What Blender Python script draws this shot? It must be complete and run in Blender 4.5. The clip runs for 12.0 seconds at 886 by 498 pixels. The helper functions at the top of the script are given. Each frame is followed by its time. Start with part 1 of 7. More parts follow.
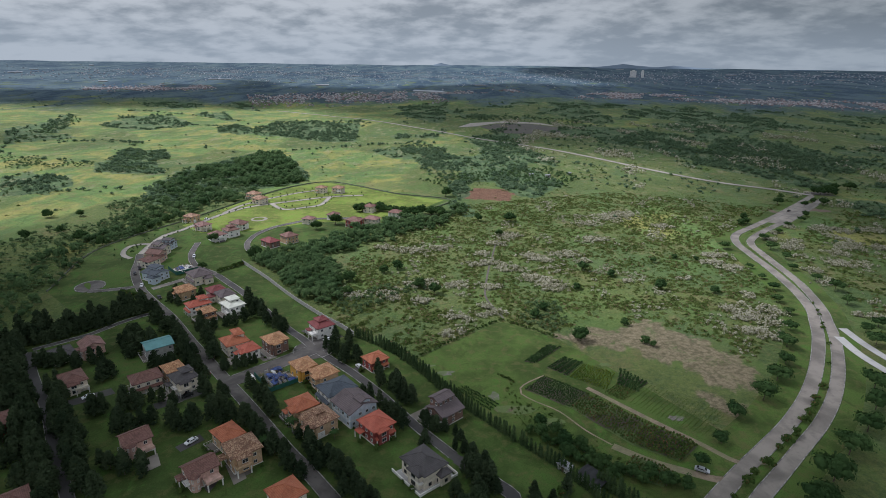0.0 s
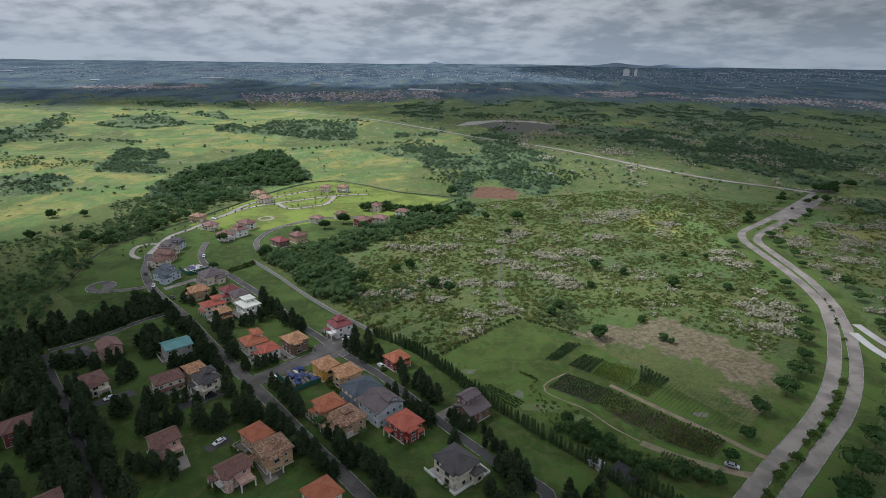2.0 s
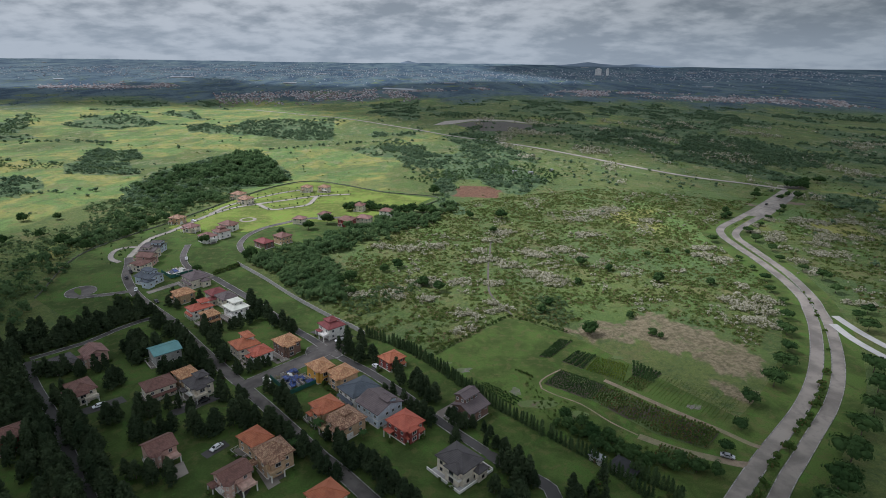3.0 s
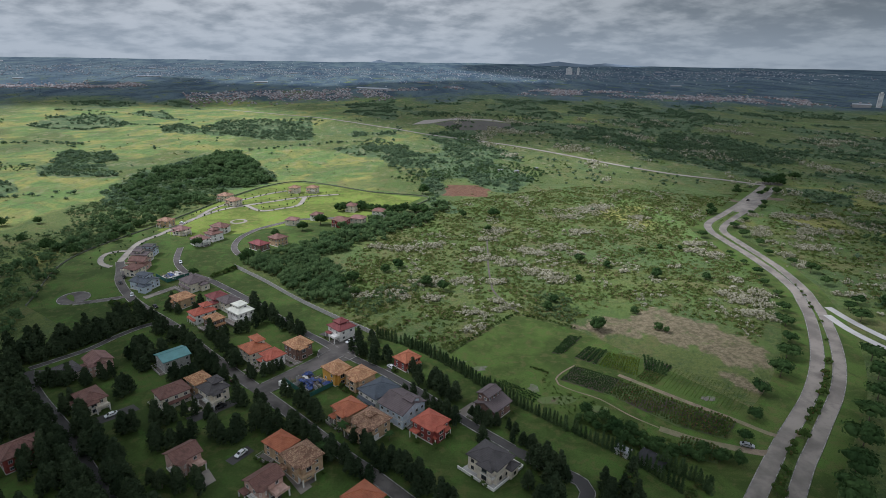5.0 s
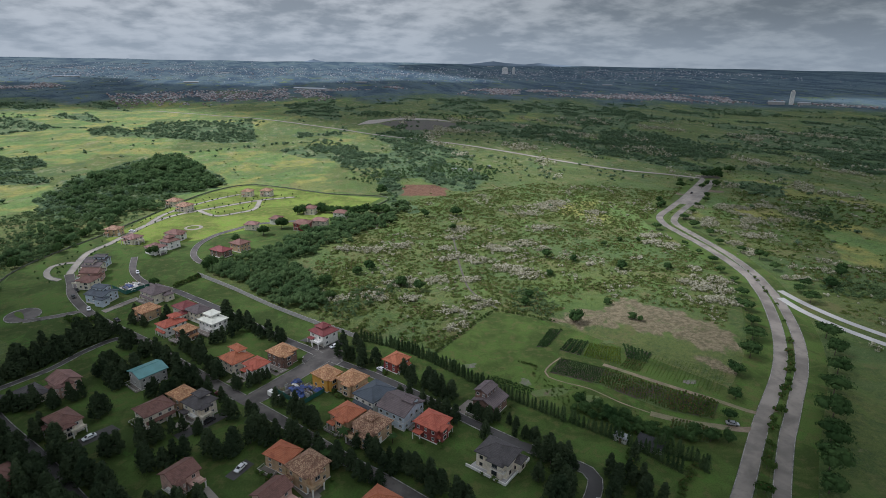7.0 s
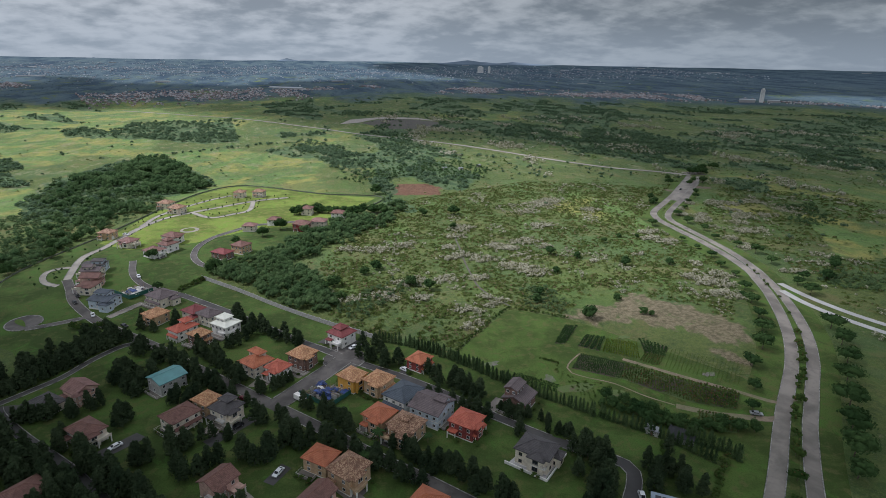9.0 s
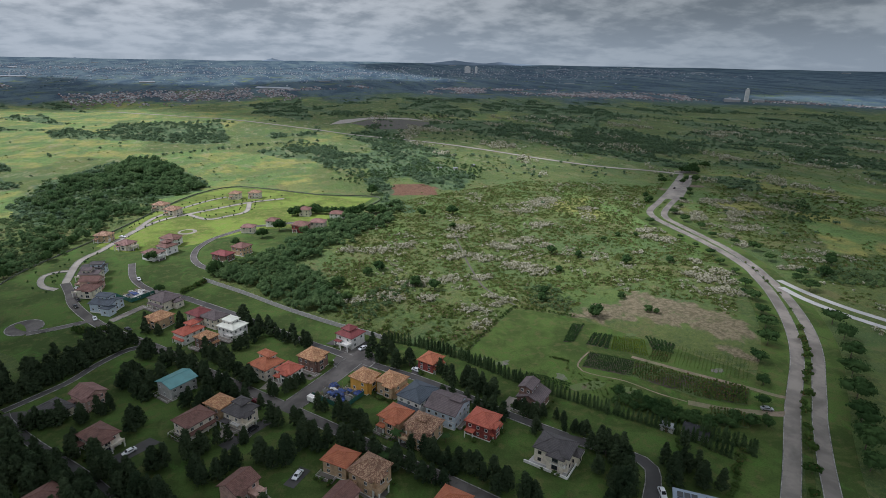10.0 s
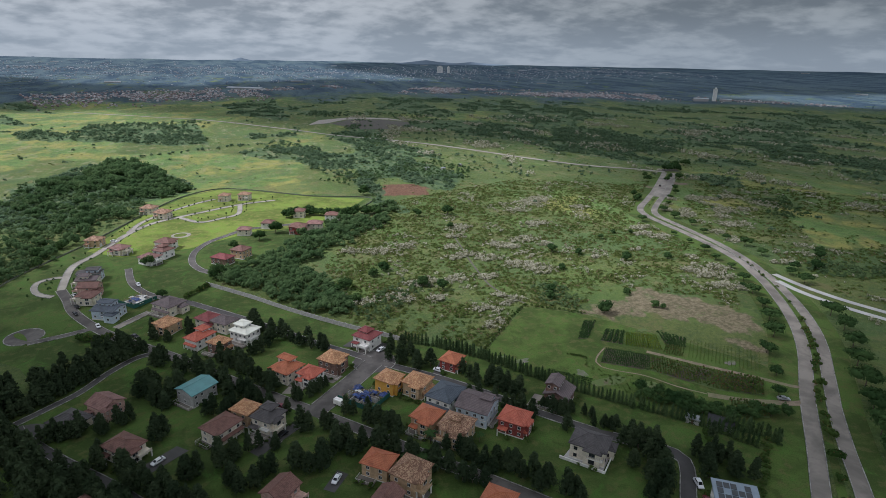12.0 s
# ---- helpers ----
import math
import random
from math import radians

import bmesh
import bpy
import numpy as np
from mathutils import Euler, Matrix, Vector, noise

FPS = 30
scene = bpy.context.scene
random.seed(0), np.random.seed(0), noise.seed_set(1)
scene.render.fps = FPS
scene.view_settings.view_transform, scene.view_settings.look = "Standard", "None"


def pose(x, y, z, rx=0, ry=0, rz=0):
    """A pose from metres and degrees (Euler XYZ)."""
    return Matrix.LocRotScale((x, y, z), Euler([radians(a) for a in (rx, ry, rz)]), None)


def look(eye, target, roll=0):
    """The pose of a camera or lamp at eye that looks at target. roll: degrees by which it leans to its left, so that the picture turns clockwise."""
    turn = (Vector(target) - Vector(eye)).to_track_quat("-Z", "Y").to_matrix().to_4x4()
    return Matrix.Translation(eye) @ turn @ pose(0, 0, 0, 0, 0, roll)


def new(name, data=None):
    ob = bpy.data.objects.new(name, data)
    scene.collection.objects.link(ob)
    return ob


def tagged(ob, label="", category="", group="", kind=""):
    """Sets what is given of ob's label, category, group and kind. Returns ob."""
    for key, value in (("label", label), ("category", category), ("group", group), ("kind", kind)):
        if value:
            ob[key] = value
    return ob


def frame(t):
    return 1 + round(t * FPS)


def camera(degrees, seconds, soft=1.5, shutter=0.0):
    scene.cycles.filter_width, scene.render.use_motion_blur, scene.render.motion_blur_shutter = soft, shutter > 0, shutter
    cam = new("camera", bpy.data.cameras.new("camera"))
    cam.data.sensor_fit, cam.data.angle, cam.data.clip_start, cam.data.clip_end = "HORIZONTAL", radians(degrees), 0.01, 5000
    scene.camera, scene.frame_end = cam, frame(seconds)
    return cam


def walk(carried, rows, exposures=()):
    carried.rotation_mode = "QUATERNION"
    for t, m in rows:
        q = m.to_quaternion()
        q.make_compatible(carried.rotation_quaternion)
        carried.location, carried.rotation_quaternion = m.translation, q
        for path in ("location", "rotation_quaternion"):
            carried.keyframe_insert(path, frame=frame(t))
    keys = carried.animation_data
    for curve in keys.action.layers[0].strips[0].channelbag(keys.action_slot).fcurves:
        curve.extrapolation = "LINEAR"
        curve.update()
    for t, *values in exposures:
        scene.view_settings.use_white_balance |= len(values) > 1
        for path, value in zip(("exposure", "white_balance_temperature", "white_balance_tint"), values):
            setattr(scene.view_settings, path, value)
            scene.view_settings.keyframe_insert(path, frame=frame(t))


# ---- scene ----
cam = camera(77.1, 12.0, soft=0.7)
PATH = [
    (0, (1.39, 0.72, 124.24), (1.397, 10.200, 121.073), 0.3),
    (0.5, (-1.29, 0.67, 124.13), (-1.288, 10.151, 120.964), 0.3),
    (1, (-4.37, 0.92, 123.98), (-4.369, 10.408, 120.811), 0.3),
    (1.5, (-7.58, 0.90, 124.04), (-7.569, 10.381, 120.857), 0.3),
    (2, (-10.92, 0.78, 124.10), (-10.781, 10.250, 120.914), 0.3),
    (2.5, (-14.61, 0.68, 124.14), (-14.208, 10.152, 120.951), 0.3),
    (3, (-18.88, 1.04, 124.02), (-18.295, 10.491, 120.824), 0.4),
    (5, (-36.50, 2.30, 124.00), (-35.419, 11.706, 120.794), 0.5),
    (5.5, (-41.24, 2.77, 123.92), (-39.905, 12.149, 120.713), 0.6),
    (6, (-46.00, 3.47, 123.86), (-44.375, 12.802, 120.657), 0.6),
    (6.5, (-50.71, 4.29, 123.75), (-48.779, 13.556, 120.543), 0.6),
    (7, (-55.62, 5.50, 123.63), (-53.484, 14.730, 120.427), 0.6),
    (9, (-74.58, 10.30, 123.31), (-72.012, 19.414, 120.096), 0.6),
    (9.5, (-79.38, 11.62, 123.23), (-76.709, 20.707, 120.022), 0.6),
    (10, (-84.15, 13.03, 123.19), (-81.356, 22.078, 119.980), 0.6),
    (10.5, (-88.87, 14.43, 123.18), (-85.957, 23.441, 119.975), 0.6),
    (11, (-93.68, 16.05, 123.14), (-90.660, 25.025, 119.923), 0.7),
    (11.5, (-98.47, 17.55, 123.11), (-95.335, 26.477, 119.903), 0.7),
    (12, (-103.32, 19.18, 123.05), (-100.046, 28.067, 119.842), 0.7),
]
walk(cam, [(t, pose(0, 0, 0, 0, -0.5, 0) @ look(eye, target, roll)) for t, eye, target, roll in PATH], [(0.0, 0.05, 5700, 17.5), (12.0, 0.05, 5700, 17.5)])

# ---- light ----
SUN_ELEVATION, SUN_AZIMUTH = radians(52), radians(-75)  # azimuth clockwise from +y
sun = new("sun", bpy.data.lights.new("sun", "SUN"))
sun.data.energy, sun.data.angle, sun.data.color = 4.0, radians(10.0), (1.0, 0.955, 0.885)
sun_way = Vector((math.sin(SUN_AZIMUTH) * math.cos(SUN_ELEVATION), math.cos(SUN_AZIMUTH) * math.cos(SUN_ELEVATION), math.sin(SUN_ELEVATION)))
sun.matrix_world = Matrix.Translation((-400, 100, 900)) @ sun_way.to_track_quat("Z", "Y").to_matrix().to_4x4()

world = bpy.data.worlds.new("sky")
scene.world = world
world.use_nodes = True


class Nodes:
    """Short hand for node trees."""

    def __init__(self, tree):
        self.tree = tree
        tree.nodes.clear()

    def add(self, kind, inputs=(), **props):
        n = self.tree.nodes.new(kind)
        for k, v in props.items():
            if k == "blend_type":
                n.blend_type = v
            elif k == "data_type":
                n.data_type = v
            elif k == "operation":
                n.operation = v
            elif k == "feature":
                n.feature = v
            elif k == "wave_type":
                n.wave_type = v
            elif k == "bands_direction":
                n.bands_direction = v
            elif k == "noise_dimensions":
                n.noise_dimensions = v
            elif k == "sky_type":
                n.sky_type = v
        for k, v in dict(inputs).items():
            self.set(n.inputs[k], v)
        return n

    def set(self, socket, v):
        if isinstance(v, bpy.types.NodeSocket):
            self.tree.links.new(v, socket)
        else:
            socket.default_value = v

    def math(self, op, a, b=0.0):
        return self.add("ShaderNodeMath", {0: a, 1: b}, operation=op).outputs[0]

    def noise(self, vector, scale, detail=4.0, rough=0.55, distortion=0.0):
        n = self.add("ShaderNodeTexNoise", {"Vector": vector, "Scale": scale, "Detail": detail, "Roughness": rough, "Distortion": distortion})
        return n.outputs["Fac"]

    def ramp(self, fac, a, b):
        """0 below a, 1 above b."""
        n = self.add("ShaderNodeMapRange", {"Value": fac, "From Min": a, "From Max": b})
        n.interpolation_type = "SMOOTHSTEP"
        return n.outputs[0]

    def mix(self, fac, a, b, blend="MIX"):
        n = self.tree.nodes.new("ShaderNodeMix")
        n.data_type, n.blend_type = "RGBA", blend
        self.set(n.inputs[0], fac)
        self.set(n.inputs[6], (*a, 1) if isinstance(a, tuple) else a)
        self.set(n.inputs[7], (*b, 1) if isinstance(b, tuple) else b)
        return n.outputs[2]

    def scaled(self, vector, v):
        return self.add("ShaderNodeVectorMath", {0: vector, 1: v}, operation="MULTIPLY").outputs[0]


def make_sky():
    n = Nodes(world.node_tree)
    sky = n.add("ShaderNodeTexSky", sky_type="NISHITA")
    sky.sun_disc = False
    sky.sun_elevation, sky.sun_rotation = SUN_ELEVATION, SUN_AZIMUTH
    way = n.add("ShaderNodeTexCoord").outputs["Generated"]
    sep = n.add("ShaderNodeSeparateXYZ", {0: way})
    up = n.math("MAXIMUM", sep.outputs["Z"], 0.0)
    den = n.math("ADD", up, 0.25)
    flat = n.add("ShaderNodeCombineXYZ", {0: n.math("DIVIDE", sep.outputs["X"], den), 1: n.math("DIVIDE", sep.outputs["Y"], den), 2: 0.3})
    soft = n.noise(flat.outputs[0], 2.4, 5.0, 0.52, 0.15)
    fine = n.noise(flat.outputs[0], 7.0, 5.0, 0.55, 0.1)
    lumps = n.math("ADD", n.math("MULTIPLY", soft, 0.6), n.math("MULTIPLY", fine, 0.4))
    lumps = n.math("SUBTRACT", lumps, n.math("MULTIPLY", sep.outputs["X"], 0.05))  # thicker cloud in the east
    lit = n.ramp(lumps, 0.39, 0.60)
    cloud = n.mix(lit, (0.243, 0.272, 0.272), (0.490, 0.512, 0.480))
    cloud = n.mix(n.ramp(sep.outputs["X"], -0.05, 0.75), cloud, n.scaled(cloud, (0.58, 0.60, 0.60)))
    low = n.ramp(sep.outputs["Z"], 0.0, 0.10)
    cloud = n.mix(low, n.mix(0.5, cloud, (0.345, 0.400, 0.415)), cloud)
    blue = n.scaled(sky.outputs[0], (0.10, 0.10, 0.10))
    cover = n.ramp(lumps, 0.08, 0.24)
    colour = n.mix(cover, blue, cloud)
    bg = n.add("ShaderNodeBackground", {"Color": colour, "Strength": 1.0})
    n.tree.links.new(bg.outputs[0], n.add("ShaderNodeOutputWorld").inputs[0])


make_sky()


# ---- terrain ----
def smooth(a, b, v):
    v = min(1.0, max(0.0, (v - a) / (b - a)))
    return v * v * (3 - 2 * v)


def land(x, y):
    """Height of the ground."""
    z = 4.7 * math.tanh(x / 413)
    z += 3.5 * math.exp(-((x + 153) / 106) ** 2 - ((y - 437) / 130) ** 2)
    z -= 3.5 * math.exp(-((x + 177) / 83) ** 2 - ((y - 254) / 83) ** 2)
    r = math.hypot(x + 40, y)
    if r > 450:
        k = smooth(450, 1100, r) * 1.4
        z += k * 5.0 * noise.noise((x / 330, y / 330, 1.7)) + k * 0.9 * noise.noise((x / 140, y / 140, 4.1))
    s = min(1.0, max(0.0, (r - 1700) / 3200))
    return z + 109 * s ** 1.25


def inside(x, y, poly):
    hit, j = False, len(poly) - 1
    for i in range(len(poly)):
        (xa, ya), (xb, yb) = poly[i], poly[j]
        if (ya > y) != (yb > y) and x < (xb - xa) * (y - ya) / (yb - ya) + xa:
            hit = not hit
        j = i
    return hit


def spline(points, step=3.0):
    """A smooth line through points, in steps of about that many metres."""
    p = [Vector(q) for q in points]
    p = [2 * p[0] - p[1], *p, 2 * p[-1] - p[-2]]
    out = []
    for a, b, c, d in zip(p, p[1:], p[2:], p[3:]):
        n = max(1, round((c - b).length / step))
        for k in range(n):
            t = k / n
            out.append(0.5 * (2 * b + (c - a) * t + (2 * a - 5 * b + 4 * c - d) * t * t + (3 * b - a - 3 * c + d) * t ** 3))
    out.append(p[-2])
    return out


# ---- unseen broken cloud, added for its shade ----
def build_shade_clouds():
    """Unseen broken cloud added to shade the ground, 750 m up, from horizon to horizon; the sun comes through its gaps.
    """
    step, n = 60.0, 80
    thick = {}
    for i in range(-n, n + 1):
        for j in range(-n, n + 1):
            # offsets picked so the gaps light the meadows and the cover shades the houses
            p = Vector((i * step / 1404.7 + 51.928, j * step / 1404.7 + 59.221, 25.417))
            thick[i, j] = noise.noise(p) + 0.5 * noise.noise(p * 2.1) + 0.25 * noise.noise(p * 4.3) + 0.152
            # the added cover is thinned towards the far west, to light the far plain
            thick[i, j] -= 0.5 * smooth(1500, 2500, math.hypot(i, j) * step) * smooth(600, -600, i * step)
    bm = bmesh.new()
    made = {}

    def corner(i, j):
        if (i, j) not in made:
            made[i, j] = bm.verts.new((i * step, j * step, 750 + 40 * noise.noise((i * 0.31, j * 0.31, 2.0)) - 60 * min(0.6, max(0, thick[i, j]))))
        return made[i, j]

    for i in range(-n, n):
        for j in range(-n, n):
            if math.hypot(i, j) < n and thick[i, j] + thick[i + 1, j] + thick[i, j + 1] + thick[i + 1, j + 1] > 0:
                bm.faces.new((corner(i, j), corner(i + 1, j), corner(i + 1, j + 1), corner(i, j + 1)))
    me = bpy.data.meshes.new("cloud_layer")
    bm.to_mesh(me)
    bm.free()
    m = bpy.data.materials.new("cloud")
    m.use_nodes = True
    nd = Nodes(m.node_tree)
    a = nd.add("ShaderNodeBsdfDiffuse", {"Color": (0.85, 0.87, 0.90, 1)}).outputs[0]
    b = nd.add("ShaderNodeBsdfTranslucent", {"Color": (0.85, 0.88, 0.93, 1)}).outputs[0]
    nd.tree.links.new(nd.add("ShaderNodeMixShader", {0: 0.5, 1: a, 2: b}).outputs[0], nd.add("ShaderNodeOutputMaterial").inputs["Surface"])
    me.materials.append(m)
    tagged(new("cloud_layer", me), "unseen layer of broken cloud added to shade the ground", "cloud", kind="structure")


build_shade_clouds()


# ---- materials ----
def material(name, build):
    m = bpy.data.materials.new(name)
    m.use_nodes = True
    n = Nodes(m.node_tree)
    shader = build(n)
    n.tree.links.new(shader, n.add("ShaderNodeOutputMaterial").inputs["Surface"])
    return m


def bsdf(n, colour, rough=0.8, bump=None, strength=0.3, distance=0.05, **more):
    ins = {"Base Color": (*colour, 1) if isinstance(colour, tuple) else colour, "Roughness": rough}
    ins.update(more)
    if bump is not None:
        ins["Normal"] = n.add("ShaderNodeBump", {"Height": bump, "Strength": strength, "Distance": distance}).outputs[0]
    return n.add("ShaderNodeBsdfPrincipled", ins).outputs[0]


def here(n):
    return n.add("ShaderNodeNewGeometry").outputs["Position"]


def plain(name, colour, rough=0.7, vary=0.18, scale=0.8, metallic=0.0, bump=0.15):
    """Painted, cast or rendered surfaces: two scales of stain and grain."""

    def build(n):
        p = n.add("ShaderNodeTexCoord").outputs["Object"]
        a, b = n.noise(p, scale, 5.0, 0.6), n.noise(p, scale * 14, 3.0)
        dark = tuple(c * (1 - 2 * vary) for c in colour)
        light = tuple(min(1.0, c * (1 + vary)) for c in colour)
        c = n.mix(n.ramp(a, 0.3, 0.7), dark, light)
        c = n.mix(n.math("MULTIPLY", b, 0.25), c, dark)
        return bsdf(n, c, rough, b, bump, 0.02, Metallic=metallic)

    return material(name, build)


def roof_tiles(name, colour, other, spread=0.5):
    """Clay tiles in courses, single tiles paler or burnt."""

    def build(n):
        p = n.add("ShaderNodeTexCoord").outputs["Object"]
        cell = n.add("ShaderNodeTexVoronoi", {"Vector": n.scaled(p, (1.0, 1.0, 1.6)), "Scale": 3.0, "Randomness": 0.2})
        tone = n.add("ShaderNodeSeparateColor", {0: cell.outputs["Color"]}).outputs[0]
        big = n.noise(p, 0.35, 4.0, 0.6)
        fac = n.math("MULTIPLY", n.ramp(tone, 0.30, 0.80), min(1.0, spread * 1.15))
        c = n.mix(fac, colour, other)
        c = n.mix(n.ramp(big, 0.45, 0.75), c, tuple(v * 0.62 for v in colour))
        wave = n.add("ShaderNodeTexWave", {"Vector": p, "Scale": 1.45, "Distortion": 1.2, "Detail Scale": 3.0}, wave_type="BANDS", bands_direction="Z")
        c = n.mix(n.math("MULTIPLY", n.ramp(wave.outputs["Fac"], 0.45, 0.05), 0.4), c, tuple(v * 0.45 for v in colour))
        h = n.math("ADD", n.math("MULTIPLY", wave.outputs["Fac"], 0.7), cell.outputs["Distance"])
        return bsdf(n, c, 0.75, h, 0.5, 0.08)

    return material(name, build)


def leaves(name, dark, light, dry=None, dry_share=0.0, thin=0.22):
    """Foliage: tone by leaf clump, by plant and by place."""

    def build(n):
        isle = n.add("ShaderNodeNewGeometry")
        plant = n.add("ShaderNodeObjectInfo").outputs["Random"]
        patch = n.noise(isle.outputs["Position"], 0.035, 3.0)
        f = n.math("ADD", n.math("MULTIPLY", isle.outputs["Random Per Island"], 0.26), n.math("MULTIPLY", plant, 0.22))
        f = n.math("ADD", f, n.math("MULTIPLY", n.ramp(patch, 0.35, 0.65), 0.24))
        cell = n.add("ShaderNodeTexVoronoi", {"Vector": isle.outputs["Position"], "Scale": 0.16})
        f = n.math("ADD", f, n.math("MULTIPLY", n.math("SUBTRACT", n.add("ShaderNodeSeparateColor", {0: cell.outputs["Color"]}).outputs[0], 0.2), 0.45))
        c = n.mix(f, dark, light)
        if dry:
            c = n.mix(n.math("GREATER_THAN", isle.outputs["Random Per Island"], 1 - dry_share), c, dry)
        d = n.add("ShaderNodeBsdfDiffuse", {"Color": c, "Roughness": 0.6}).outputs[0]
        t = n.add("ShaderNodeBsdfTranslucent", {"Color": c}).outputs[0]
        return n.add("ShaderNodeMixShader", {0: thin, 1: d, 2: t}).outputs[0]

    return material(name, build)


def meadow(name, near=True):
    """Wild grassland: grass greens, yellowed stretches, dry stalks, bare soil."""

    def build(n):
        p = here(n)
        warp = n.scaled(p, (1.0, 0.75, 0.0))
        huge = n.noise(warp, 0.0042, 4.0, 0.55, 0.8)
        big = n.noise(warp, 0.014, 6.0, 0.65, 0.6)
        mid = n.noise(p, 0.07, 6.0, 0.68, 0.4)
        fine = n.noise(p, 0.5, 6.0, 0.75)
        bush, yellow = n.add("ShaderNodeAttribute"), n.add("ShaderNodeAttribute")
        bush.attribute_name, yellow.attribute_name = "bushes", "yellow"
        ragged = n.noise(warp, 0.045, 6.0, 0.7, 0.6)
        streak = n.noise(n.scaled(p, (1.0, 0.45, 0.0)), 0.03, 6.0, 0.7, 0.5)
        c = n.mix(n.ramp(big, 0.40, 0.60), (0.077, 0.120, 0.032), (0.122, 0.158, 0.043))
        gold = n.math("ADD", yellow.outputs["Fac"], n.math("MULTIPLY", n.math("SUBTRACT", streak, 0.5), 1.1))
        c = n.mix(n.math("MULTIPLY", n.ramp(gold, 0.25, 0.85), 0.85), c, n.mix(n.ramp(n.noise(warp, 0.022, 5.0, 0.6, 0.5), 0.45, 0.59), (0.162, 0.285, 0.074), (0.400, 0.368, 0.098)))
        c = n.mix(n.math("MULTIPLY", n.ramp(mid, 0.51, 0.65), 0.42), c, (0.178, 0.172, 0.066))
        c = n.mix(n.math("MULTIPLY", n.ramp(mid, 0.49, 0.36), 0.5), c, (0.070, 0.122, 0.040))
        c = n.mix(n.math("MULTIPLY", n.ramp(fine, 0.48, 0.62), 0.40), c, (0.168, 0.204, 0.060))
        c = n.mix(n.math("MULTIPLY", n.ramp(fine, 0.50, 0.38), 0.42), c, (0.056, 0.092, 0.036))
        clump = n.noise(p, 0.25, 8.0, 0.8, 0.5)
        c = n.mix(n.math("MULTIPLY", n.ramp(clump, 0.48, 0.37), 0.48), c, (0.056, 0.094, 0.036))
        c = n.mix(n.math("MULTIPLY", n.ramp(clump, 0.54, 0.66), 0.36), c, (0.200, 0.205, 0.092))
        rank = n.noise(warp, 0.012, 5.0, 0.6, 0.8)
        c = n.mix(n.math("MULTIPLY", n.ramp(rank, 0.52, 0.60), 0.6), c, (0.092, 0.150, 0.052))
        grain = n.noise(p, 1.5, 6.0, 0.8, 0.3)
        c = n.mix(n.math("MULTIPLY", n.ramp(grain, 0.52, 0.64), 0.5), c, (0.200, 0.220, 0.090))
        c = n.mix(n.math("MULTIPLY", n.ramp(grain, 0.48, 0.37), 0.55), c, (0.044, 0.078, 0.030))
        # olive, rusty and lime stretches of the wild grass
        c = n.mix(n.math("MULTIPLY", n.ramp(ragged, 0.52, 0.64), 0.5), c, (0.195, 0.168, 0.076))
        c = n.mix(n.math("MULTIPLY", n.ramp(streak, 0.49, 0.38), 0.42), c, (0.110, 0.186, 0.044))
        open_soil, red_soil = n.add("ShaderNodeAttribute"), n.add("ShaderNodeAttribute")
        open_soil.attribute_name, red_soil.attribute_name = "bare", "earth"
        straw = n.math("ADD", open_soil.outputs["Fac"], n.math("MULTIPLY", n.math("SUBTRACT", n.noise(p, 0.085, 8.0, 0.75, 0.8), 0.5), 3.2))
        c = n.mix(n.math("MULTIPLY", n.ramp(straw, 0.36, 0.95), 0.9), c, n.mix(n.ramp(fine, 0.40, 0.62), (0.146, 0.120, 0.072), (0.295, 0.240, 0.158)))
        red = n.math("ADD", red_soil.outputs["Fac"], n.math("MULTIPLY", n.math("SUBTRACT", mid, 0.5), 1.5))
        c = n.mix(n.ramp(red, 0.55, 0.85), c, n.mix(n.ramp(fine, 0.4, 0.6), (0.112, 0.062, 0.040), (0.215, 0.116, 0.072)))
        grown = n.math("ADD", bush.outputs["Fac"], n.math("MULTIPLY", n.math("SUBTRACT", ragged, 0.5), 1.8))
        low = n.mix(n.ramp(mid, 0.42, 0.58), (0.054, 0.098, 0.046), (0.100, 0.156, 0.070))
        c = n.mix(n.math("MULTIPLY", n.ramp(grown, 0.42, 0.62), 0.85), c, low)
        # bushes, straw and clearings, drawn out over the open land
        far_off = n.add("ShaderNodeVectorMath", {0: n.scaled(p, (1.0, 1.0, 0.0))}, operation="LENGTH").outputs["Value"]
        speck = n.noise(n.scaled(p, (1.0, 0.4, 0.0)), 0.06, 8.0, 0.82, 0.4)
        beyond = n.ramp(far_off, 480.0, 800.0)
        c = n.mix(n.math("MULTIPLY", n.math("MULTIPLY", n.ramp(speck, 0.47, 0.37), 0.5), beyond), c, (0.064, 0.112, 0.066))
        c = n.mix(n.math("MULTIPLY", n.math("MULTIPLY", n.ramp(speck, 0.52, 0.62), 0.6), beyond), c, (0.285, 0.275, 0.160))
        # wooded and built-up plain in the distance, haze painted into its blue base colour
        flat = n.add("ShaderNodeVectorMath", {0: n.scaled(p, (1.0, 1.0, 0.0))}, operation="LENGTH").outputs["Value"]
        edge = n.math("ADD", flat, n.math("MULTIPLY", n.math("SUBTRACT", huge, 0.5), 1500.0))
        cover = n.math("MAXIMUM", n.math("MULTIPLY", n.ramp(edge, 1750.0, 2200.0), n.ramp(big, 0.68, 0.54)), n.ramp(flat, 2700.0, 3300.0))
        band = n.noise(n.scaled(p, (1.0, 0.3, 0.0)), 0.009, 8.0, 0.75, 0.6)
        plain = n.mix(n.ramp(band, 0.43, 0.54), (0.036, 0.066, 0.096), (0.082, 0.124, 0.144))
